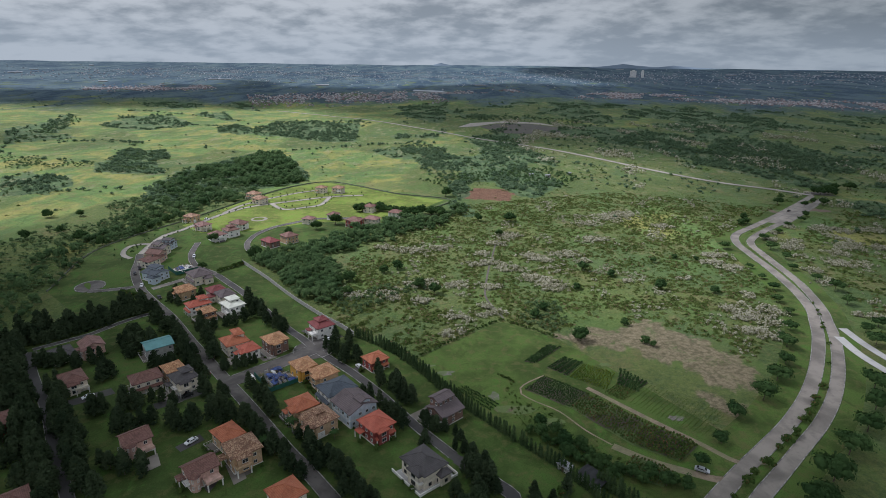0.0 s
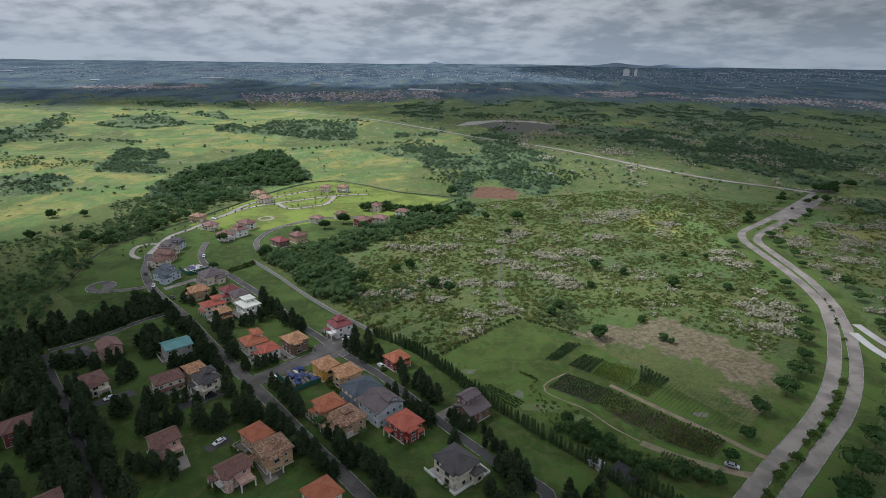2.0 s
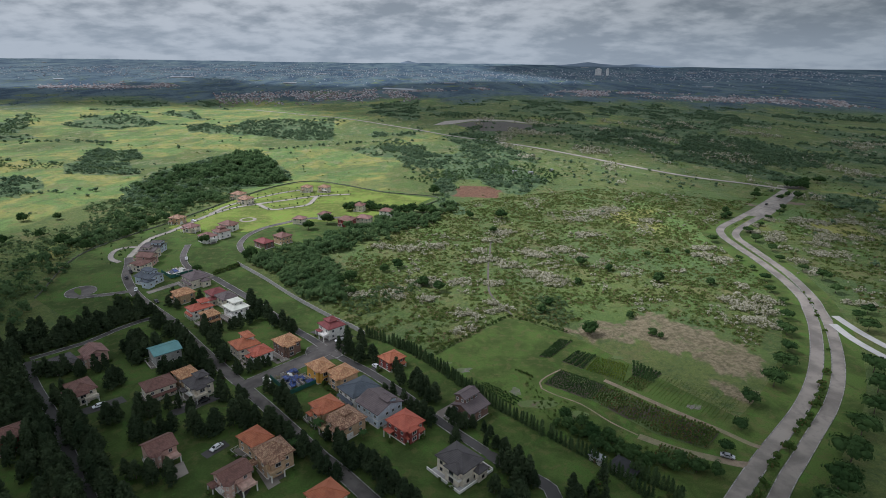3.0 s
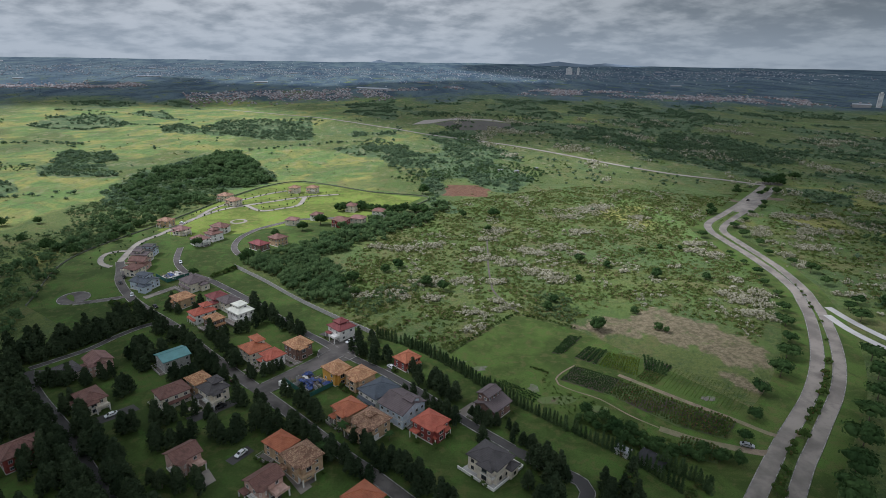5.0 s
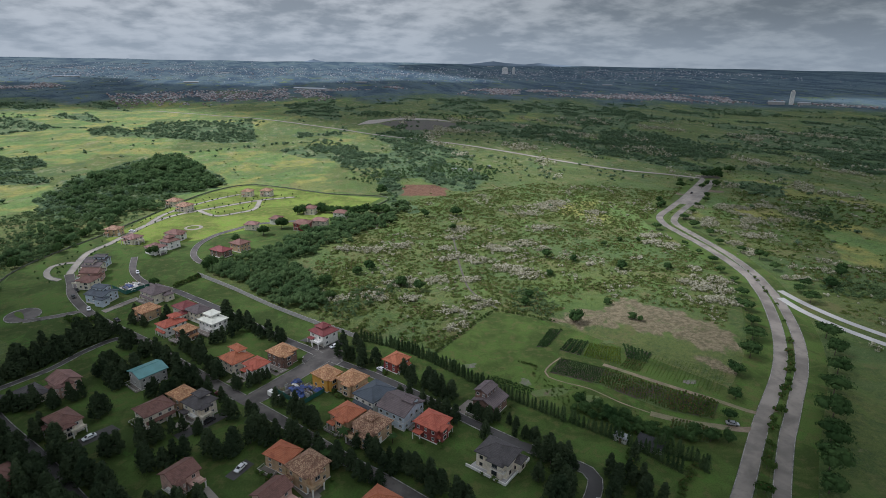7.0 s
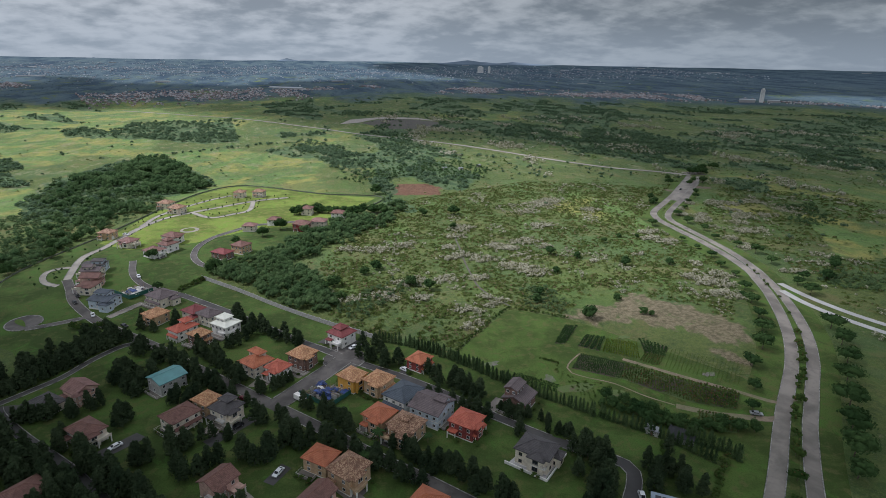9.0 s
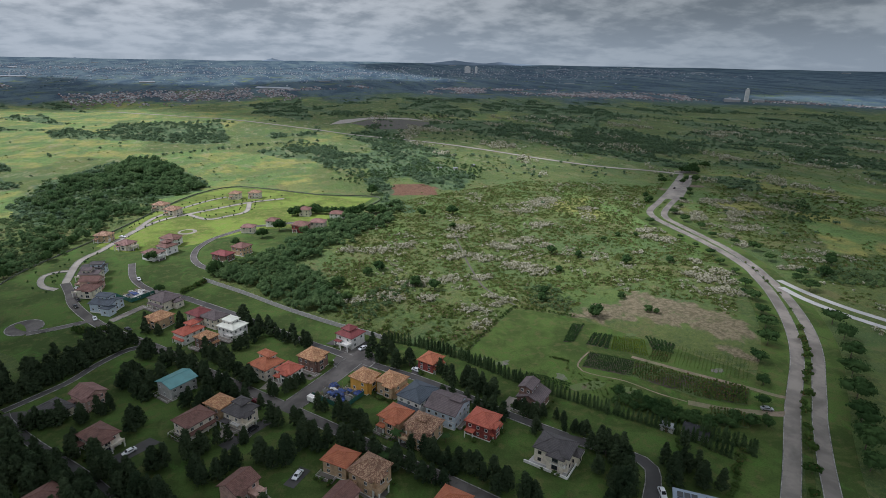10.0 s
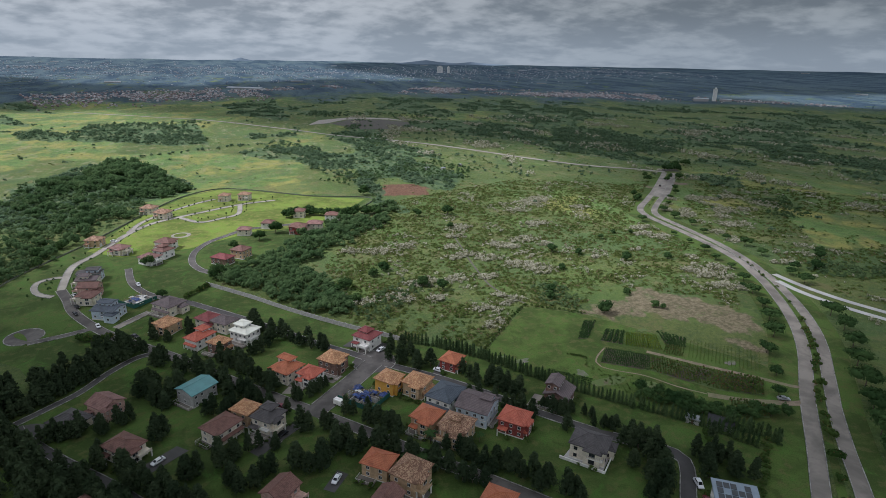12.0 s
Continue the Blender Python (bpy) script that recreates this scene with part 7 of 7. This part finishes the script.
for k in range(4):
    u, v = k / 4 + 0.02, (k + 1) / 4 - 0.045
    a, b, c, d = [Vector(q) for q in ((46.4, 211.8), (53.9, 204.6), (63.4, 215.6), (55.9, 220.7))]
    crop_rows("crop", [tuple(a.lerp(b, u)), tuple(a.lerp(b, v)), tuple(d.lerp(c, v)), tuple(d.lerp(c, u))], 0.8, 0.55, CROP, M_CROP, 0.72, "raised bed of dense dark green crop", 320 + k)
crop_rows("crop", [(54.6, 204.2), (67.4, 194), (75, 207.5), (63, 214.6)], 1.0, 0.9, CROP, M_CROPYELLOW, 0.62, "bright yellow-green young crop", 33, False)
crop_rows("crop", [(73, 199), (79, 193), (86, 199.9), (77.4, 211)], 1.4, 0.55, CROP, M_CROP, 0.8, "dark green crop beds in rows", 34)
crop_rows("crop", [(65.8, 192.3), (72.1, 186.6), (79, 193), (73, 199)], 1.0, 0.8, CROP, M_CROPRED, 0.6, "low mixed crop in rows", 40, False)
crop_rows("crop", [(34.5, 194.8), (50.3, 182.0), (58.7, 192.3), (44.3, 204.4)], 0.75, 0.75, TALL, M_CROP, 0.62, "dense dark green crop plot", 35)
crop_rows("crop", [(50.6, 181.8), (66.8, 160.5), (75.4, 173.6), (58.5, 191.4)], 1.05, 0.95, TALL, M_CROPRED, 0.85, "tall crop with red-brown tassels", 36)
crop_rows("crop", [(66.8, 160.5), (80, 152), (89.2, 160.0), (75.4, 173.6)], 1.05, 0.95, TALL, M_CROPRED, 0.95, "tall crop with red-brown tassels", 41)
crop_rows("crop", [(58.4, 146.5), (70, 140.5), (76, 146.5), (65.7, 155.2)], 1.15, 1.0, TALL, M_CROPRED, 0.9, "tall crop with red-brown tassels", 37)
crop_rows("crop", [(73.5, 186), (93.8, 165), (109.5, 179.5), (86.2, 198.5)], 1.6, 0.7, CROP, M_CROPYOUNG, 0.3, "low young crop in rows", 38, False)
row(SHRUBS, [(-11, 219), (7, 236), (28, 256), (35, 256), (56, 239)], 1.7, 0.4, TREES, 0.55, "field edge shrubs", 0.1)
row(SHRUBS, [(-182, 294), (-176, 291), (-170, 290)], 1.6, 0.6, TREES, 1.35, "shrubs by the turning circle", 0.1)
row(SHRUBS, [(-138, 325), (-133, 331), (-127, 337)], 1.3, 0.4, TREES, 1.0, "hedge at the wall", 0.1)
row(SHRUBS, [(25.2, 205.7), (28, 203), (30.9, 200.1)], 0.9, 0.1, TREES, 0.4, "low hedge in the field", 0.1)
row(SHRUBS, [(58.7, 132.7), (52, 126.5), (45.3, 120.9), (34.2, 112)], 2.4, 0.5, TREES, 0.75, "boundary shrubs", 0.1)
row(SHRUBS + SAPLINGS, [(41.1, 140.5), (33, 132), (24.7, 124.7)], 2.4, 0.7, TREES, 1.1, "garden edge shrubs", 0.1)


# ---- shelters, sites, vehicles ----
def net_shelter(x, y, turn):
    root = thing("shade_shelter", x, y, land(x, y), turn, "black shade-net shelter beside the cypress hedge", "shelter")
    for sx in (-4, 0, 4):
        for sy in (-2.6, 2.6):
            bm = bmesh.new()
            bar(bm, (sx, sy, -0.3), (sx, sy, 2.6), 0.07)
            part("post", bm, M_STEEL, root)
    bm = bmesh.new()
    bmesh.ops.create_grid(bm, x_segments=9, y_segments=7, size=1)
    for v in bm.verts:
        v.co = Vector((v.co.x * 4.4, v.co.y * 3.0, 2.75 - 0.25 * abs(math.sin(v.co.x * 6)) - 0.3 * abs(v.co.y)))
    bmesh.ops.solidify(bm, geom=bm.faces[:], thickness=0.04)
    part("net", bm, M_SHADENET, root)
    part("back_wall", boxes((-4.4, 4.4, -2.9, -2.7, -0.3, 1.9)), M_STONE, root)


net_shelter(49, 143, -48)


def shed(x, y, w, d, h, turn, label):
    root = thing("shed", x, y, land(x, y), turn, label, "shed")
    add_walls(root, -w / 2, w / 2, -d / 2, d / 2, -0.3, h, WALLS["grey"])
    bm = boxes((-w / 2 - 0.3, w / 2 + 0.3, -d / 2 - 0.3, d / 2 + 0.3, h, h + 0.1))
    for v in bm.verts:
        v.co.z += 0.12 * (v.co.y + d / 2)
    part("roof", bm, M_STEEL, root, "grey sheet roof")
    part("door", boxes((-0.45, 0.45, -d / 2 - 0.05, -d / 2, 0, 2.0)), M_WOODDOOR, root)


shed(41, 148, 4.5, 2.4, 2.2, -48, "small grey shed at the hedge")
for x, y, w, d in ((104, 640, 5, 3), (122, 634, 5, 3), (150, 650, 4, 3)):
    shed(x, y, w, d, 2.6, 20, "small farm hut among dark trees")


M_SHEET = plain("white_sheeting", (0.66, 0.65, 0.61), 0.7, 0.2, 1.5)


def building_site(x, y, turn, w, d, tarps, label, pale=0.14, wide=1.0):
    root = thing("building_site", x, y, land(x, y) + 0.08, turn, label, "building site")
    g = random.Random(int(x))
    part("slab", boxes((-w / 2, w / 2, -d / 2, d / 2, -0.4, 0.15)), M_TILLED, root)
    for k in range(22):
        px, py, ln = g.uniform(-w / 2 + 1, w / 2 - 3), g.uniform(-d / 2 + 1, d / 2 - 1), g.uniform(1.5, 4)
        b = (px, px + ln, py, py + 0.2, 0.15, g.uniform(0.8, 2.2)) if k % 2 else (px, px + 0.2, py - 1, py + ln - 2, 0.15, g.uniform(0.8, 2.2))
        part("block_wall", boxes(b), WALLS["grey"], root)
    for k in range(16):
        px, py = g.uniform(-w / 2, w / 2), g.uniform(-d / 2, d / 2)
        bm = bmesh.new()
        bar(bm, (px, py, 0), (px + g.uniform(-0.3, 0.3), py, g.uniform(2, 3.6)), 0.06, 5)
        part("prop", bm, M_TIMBER, root)
    for k in range(30):
        px, py = g.uniform(-w / 2, w / 2 - 3), g.uniform(-d / 2, d / 2)
        bm = bmesh.new()
        bar(bm, (px, py, g.uniform(0.3, 2.4)), (px + g.uniform(1.5, 4), py + g.uniform(-1, 1), g.uniform(0.3, 2.4)), 0.07, 4)
        part("plank", bm, M_TIMBER, root)
    for k in range(tarps):
        px, py, sx, sy = g.uniform(-w / 2 + 1, w / 2 - 1), g.uniform(-d / 2 + 1, d / 2 - 1), g.uniform(0.8, 2.4) * wide, g.uniform(0.6, 1.6) * wide
        bm = bmesh.new()
        bmesh.ops.create_grid(bm, x_segments=5, y_segments=4, size=1)
        h = g.uniform(0.6, 2.6)
        for v in bm.verts:
            v.co = Vector((px + v.co.x * sx, py + v.co.y * sy, h + g.uniform(-0.25, 0.25) - 0.3 * v.co.length))
        bmesh.ops.solidify(bm, geom=bm.faces[:], thickness=0.03)
        white = g.random() < pale
        part("tarpaulin", bm, M_SHEET if white else M_TARP, root, "crumpled white sheet" if white else "crumpled blue tarpaulin")
    for b in ((-w / 2 - 0.4, w / 2 + 0.4, -d / 2 - 0.5, -d / 2 - 0.4, -0.2, 2.0), (w / 2 + 0.4, w / 2 + 0.5, -d / 2 - 0.5, d / 2 + 0.5, -0.2, 2.0)):
        part("hoarding", boxes(b), M_NET, root, "green site hoarding")


building_site(-67.5, 202.5, -50, 15, 11, 18, "building site with blue tarpaulins and scaffold poles")
building_site(-162.2, 329.5, -46, 13, 12.5, 20, "small building site heaped with blue and white sheets", 0.62, 1.15)


def truck(x, y, turn):
    root = thing("truck", x, y, land(x, y) + 0.13, turn, "small white box truck parked at the building site", "truck")
    bm = boxes((-1.0, 1.0, -1.2, 2.6, 0.7, 2.7))
    bmesh.ops.bevel(bm, geom=bm.edges[:], offset=0.06, segments=1, affect="EDGES")
    part("cargo_box", bm, WALLS["white"], root)
    bm = boxes((-0.95, 0.95, -2.8, -1.3, 0.5, 2.1))
    bmesh.ops.bevel(bm, geom=bm.edges[:], offset=0.18, segments=2, affect="EDGES")
    part("cab", bm, WALLS["white"], root)
    part("windscreen", boxes((-0.8, 0.8, -2.84, -2.78, 1.25, 1.9)), M_GLASS, root)
    add_wheels(root, 0.9, (-2.1, 1.7), 0.42)


def wheel_mesh(r):
    def make():
        bm = bmesh.new()
        bmesh.ops.create_cone(bm, cap_ends=True, segments=14, radius1=r, radius2=r, depth=0.22, matrix=Matrix.Rotation(math.pi / 2, 4, "Y"))
        return mesh_of("tyre", bm, M_RUBBER)

    def make_rim():
        bm = bmesh.new()
        bmesh.ops.create_cone(bm, cap_ends=True, segments=10, radius1=r * 0.6, radius2=r * 0.6, depth=0.25, matrix=Matrix.Rotation(math.pi / 2, 4, "Y"))
        return mesh_of("rim", bm, M_STEEL)

    return shared(("tyre", r), make), shared(("rim", r), make_rim)


def add_wheels(root, half, ys, r):
    tyre, rim = wheel_mesh(r)
    for sx in (-half, half):
        for y in ys:
            t = part("wheel", tyre, None, root)
            t.location = (sx, y, r)
            part("rim", rim, None, t)


def car(x, y, turn, colour, label, lift=0.19, tall=0.0):
    root = thing("car", x, y, land(x, y) + lift, turn, label, "car", "parked cars")
    # side outline, nose towards -y
    outline = [(-2.2, 0.35), (-2.25, 0.7), (-1.35, 0.9 + tall * 0.3), (-0.65, 1.42 + tall), (1.0, 1.45 + tall), (1.75, 1.0 + tall * 0.8), (2.2, 0.92 + tall * 0.5), (2.25, 0.4)]
    bm = bmesh.new()
    cols = []
    for sx in (-0.85, -0.78, 0.78, 0.85):
        k = abs(sx) > 0.8
        cols.append([bm.verts.new((sx * (0.86 if z > 1.1 else 1.0), y0, (z if not k else min(z, 0.95 + tall * 0.6)))) for y0, z in outline])
    for p, q in zip(cols, cols[1:]):
        for i in range(len(outline)):
            j = (i + 1) % len(outline)
            bm.faces.new((p[i], p[j], q[j], q[i]))
    bm.faces.new(cols[0][::-1])
    bm.faces.new(cols[-1])
    bmesh.ops.remove_doubles(bm, verts=bm.verts[:], dist=0.001)
    bmesh.ops.recalc_face_normals(bm, faces=bm.faces[:])
    part("body", bm, colour, root)
    z = 1.0 + tall * 0.6
    part("side_window", boxes((-0.76, -0.72, -0.6, 1.2, z, 1.32 + tall)), M_GLASS, root)
    part("side_window", boxes((0.72, 0.76, -0.6, 1.2, z, 1.32 + tall)), M_GLASS, root)
    for ya, za, yb, zb, nm in ((-1.33, 0.95 + tall * 0.3, -0.7, 1.40 + tall, "windscreen"), (1.7, 1.06 + tall * 0.8, 1.05, 1.42 + tall, "rear_window")):
        bm = bmesh.new()
        v = [bm.verts.new(c) for c in ((-0.6, ya, za + 0.04), (0.6, ya, za + 0.04), (0.55, yb, zb + 0.04), (-0.55, yb, zb + 0.04))]
        f = bm.faces.new(v)
        bmesh.ops.solidify(bm, geom=[f], thickness=0.03)
        part(nm, bm, M_GLASS, root)
    add_wheels(root, 0.78, (-1.4, 1.4), 0.33)
    for sx in (-0.6, 0.6):
        part("headlight", boxes((sx - 0.16, sx + 0.16, -2.27, -2.2, 0.6, 0.74)), M_TRIM, root)
        part("tail_light", boxes((sx - 0.14, sx + 0.14, 2.2, 2.27, 0.65, 0.8)), ROOFS["red"], root)


C_WHITE = plain("white_car_paint", (0.72, 0.73, 0.74), 0.3, 0.03)
C_SILVER = plain("silver_car_paint", (0.45, 0.47, 0.49), 0.3, 0.03, 1.0, 0.5)
C_BLACK = plain("black_car_paint", (0.02, 0.02, 0.022), 0.25, 0.03)
C_MAROON = plain("maroon_car_paint", (0.16, 0.02, 0.03), 0.3, 0.03)
truck(-77, 200.5, 40)
car(85, 147.5, 62, C_SILVER, "silver hatchback parked at the farm gate")
car(-138, 190, -50, C_WHITE, "white car parked in a driveway")
car(-52.5, 236, -60, C_WHITE, "white estate car parked at the corner house")
car(-48.8, 169, 155, C_WHITE, "white car parked before the tan villa")
car(-85, 161.5, -35, C_WHITE, "white car parked in a dark driveway")
car(-163, 224, -50, C_SILVER, "silver car parked beside the villa")
car(-99, 190, -52, C_BLACK, "dark car parked in the driveway")
car(-34, 211, 40, C_WHITE, "white car in a garage drive")
car(-98, 207.5, 220, C_MAROON, "maroon car parked at the kerb")
car(-176, 305, 20, C_WHITE, "white car on the estate street", 0.2)
car(-194, 345, 30, C_WHITE, "white car parked at the terrace", 0.25)
car(-190, 330, 30, C_BLACK, "dark car parked at the terrace", 0.2)
car(-189, 322, 30, C_BLACK, "dark car parked at the kerb", 0.2)
car(-190, 436, 60, C_WHITE, "white car on the ridge road", 0.25)
car(-123, 353, 40, C_WHITE, "white car parked at the bend", 0.28)
car(-164, 350, 20, C_WHITE, "white car parked on the inner street", 0.25)
car(-158, 289, 40, C_BLACK, "dark car on the estate street", 0.2)
car(-186, 208, 10, C_MAROON, "maroon car under conifers")
car(16.2, 115.5, -30, C_MAROON, "dark red car parked at the street end", 0.25)
car(19.3, 122.2, -20, C_WHITE, "white van parked at the street end", 0.25, 0.4)
car(310, 482, 130, C_BLACK, "dark car driving lane of the boulevard", 0.2, 0.3)


# ---- far things ----
def town(name, centre, spread, n, turn, label, seed, paint=None):
    g = np.random.default_rng(seed)
    verts, faces = [], []
    c, s = math.cos(radians(turn)), math.sin(radians(turn))
    for k in range(n):
        u, v = g.uniform(-1, 1) * spread[0], g.normal() * spread[1] * 0.55
        x, y = centre[0] + c * u - s * v, centre[1] + s * u + c * v
        if density(x, y * 0.6, 130, seed * 1.0) < -0.12:
            continue
        z = land(x, y)
        w, d, h = g.uniform(1.5, 3.4), g.uniform(1.5, 2.9), g.uniform(2.2, 4.4)
        a = radians(turn) + (0 if g.uniform() < 0.7 else 1.57)
        ca, sa = math.cos(a), math.sin(a)
        i = len(verts)
        for px, py, pz in ((-w, -d, 0), (w, -d, 0), (w, d, 0), (-w, d, 0), (-w, -d, h), (w, -d, h), (w, d, h), (-w, d, h)):
            verts.append((x + ca * px - sa * py, y + sa * px + ca * py, z + pz - 1))
        faces += [(i, i + 1, i + 5, i + 4), (i + 1, i + 2, i + 6, i + 5), (i + 2, i + 3, i + 7, i + 6), (i + 3, i, i + 4, i + 7)]
        j = len(verts)
        w, d = w * 1.1, d * 1.1
        for px, py, pz in ((-w, -d, h), (w, -d, h), (w, d, h), (-w, d, h), (-w * 0.7, 0, h + d * 0.45), (w * 0.7, 0, h + d * 0.45)):
            verts.append((x + ca * px - sa * py, y + sa * px + ca * py, z + pz - 1))
        faces += [(j, j + 1, j + 5, j + 4), (j + 1, j + 2, j + 5), (j + 2, j + 3, j + 4, j + 5), (j + 3, j, j + 4)]
    tagged(new(name, mesh_from(name, verts, faces, paint or M_TOWN)), label, "town", kind="stuff")


M_TOWN = island_paint("town_walls_and_roofs", [(0.50, 0.48, 0.48), (0.26, 0.155, 0.140), (0.60, 0.58, 0.57), (0.30, 0.25, 0.25), (0.19, 0.140, 0.130), (0.42, 0.39, 0.38), (0.20, 0.21, 0.23)])
# town paints turned bluish, with distance haze in the colours
M_HAZEDCITY = island_paint("hazed_city_walls_and_roofs", [(0.58, 0.60, 0.62), (0.24, 0.28, 0.32), (0.46, 0.49, 0.52), (0.28, 0.24, 0.25), (0.17, 0.21, 0.25), (0.32, 0.35, 0.38), (0.20, 0.24, 0.28)])
town("far_town", (-1150, 2280), (230, 120), 1000, 35, "far estate of small pale houses", 51)
town("far_town", (-330, 2010), (330, 170), 1500, 20, "far housing estate with red roofs", 52)
town("far_town", (60, 2300), (260, 70), 400, 10, "far row of red-roofed houses", 57)
town("far_town", (960, 1990), (480, 120), 3000, -32, "far town of small pale and red houses", 53)
town("far_town", (1520, 1500), (300, 60), 420, -40, "far town along a ridge", 54)
town("far_town", (400, 3350), (2300, 620), 4500, 0, "city spread over the plain near the horizon", 55, M_HAZEDCITY)
town("far_town", (-1500, 3300), (1500, 520), 1100, 25, "city spread over the plain near the horizon", 56, M_HAZEDCITY)


def warehouse(x, y, w, d, h, turn):
    root = thing("warehouse", x, y, land(x, y) - 0.5, turn, "long pale industrial hall on the plain", "warehouse", "far halls")
    part("wall", boxes((-w / 2, w / 2, -d / 2, d / 2, 0, h)), WALLS["grey"], root)
    bm = bmesh.new()
    v = [bm.verts.new(c) for c in ((-w / 2 - 1, -d / 2 - 1, h), (w / 2 + 1, -d / 2 - 1, h), (w / 2 + 1, d / 2 + 1, h), (-w / 2 - 1, d / 2 + 1, h), (-w / 2 - 1, 0, h + d * 0.16), (w / 2 + 1, 0, h + d * 0.16))]
    for f in ((0, 1, 5, 4), (2, 3, 4, 5), (1, 2, 5), (3, 0, 4), (3, 2, 1, 0)):
        bm.faces.new([v[i] for i in f])
    part("roof", bm, M_HALLROOF, root)


M_HALLROOF = plain("pale_sheet_roof", (0.38, 0.40, 0.42), 0.6, 0.12, 0.05)
warehouse(-58, 2352, 140, 26, 4, -31)
warehouse(-1083, 2815, 100, 10, 4, 23)
HALLS = random.Random(21)
for k in range(26):
    r, a = HALLS.uniform(2500, 4600), HALLS.uniform(-0.85, 1.1)
    warehouse(-40 + r * math.sin(a), r * math.cos(a), HALLS.uniform(20, 60), HALLS.uniform(6, 11), HALLS.uniform(3, 5), HALLS.uniform(-15, 15) - math.degrees(a) * 0.7)


def high_rise(x, y, w, d, floors, turn, label):
    h = floors * 3.3
    root = thing("high_rise", x, y, land(x, y) - 0.5, turn, label, "tower")
    part("wall", boxes((-w / 2, w / 2, -d / 2, d / 2, 0, h), (-w / 4, w / 4, -d / 4, d / 4, h, h + 5)), WALLS["white"], root)
    for k in range(1, floors):
        part("window", boxes((-w / 2 + 1, w / 2 - 1, -d / 2 - 0.15, -d / 2, k * 3.3 + 1.2, k * 3.3 + 2.2)), M_TOWERGLASS, root)
    part("roof", boxes((-w / 2 - 0.5, w / 2 + 0.5, -d / 2 - 0.5, d / 2 + 0.5, h, h + 1.0)), WALLS["grey"], root)


M_TOWERGLASS = plain("grey_window_band", (0.26, 0.28, 0.30), 0.3, 0.1)
high_rise(1425, 1532, 12, 9, 12, -38, "tall pale tower block beside low halls")
warehouse(1388, 1552, 46, 18, 9, -40)
warehouse(1452, 1510, 34, 14, 7, -40)
high_rise(1100, 3380, 34, 14, 11, -15, "pale pair of tower blocks in the city")
high_rise(1150, 3365, 14, 14, 11, -15, "pale pair of tower blocks in the city")


def mountain(x, y, r, h, seed, label):
    g = np.random.default_rng(seed)
    n, m = 40, 10
    verts, faces = [], []
    for i in range(m + 1):
        t = i / m
        for k in range(n):
            a = 2 * math.pi * k / n
            q = r * (1 - t) * (1 + 0.2 * math.sin(3 * a + seed))
            px, py = x + q * math.cos(a), y + q * math.sin(a) * 0.3
            verts.append((px, py, land(px, py) - 6 + h * t ** 1.3 * (1 + 0.03 * g.normal())))
    for i in range(m):
        for k in range(n):
            a, b = i * n + k, i * n + (k + 1) % n
            faces.append((a, b, b + n, a + n))
    tagged(new("mountain", mesh_from("mountain", verts, faces, M_MOUNTAIN)), label, "mountain", kind="structure")


# forest colour lightened to blue, as painted haze
M_MOUNTAIN = plain("hazed_mountain_forest", (0.150, 0.200, 0.250), 0.95, 0.1, 0.004)
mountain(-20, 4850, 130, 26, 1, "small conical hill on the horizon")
mountain(1400, 4560, 420, 32, 2, "low mountain range on the horizon, painted haze blue")
mountain(1750, 4450, 420, 26, 3, "low mountain range on the horizon, painted haze blue")
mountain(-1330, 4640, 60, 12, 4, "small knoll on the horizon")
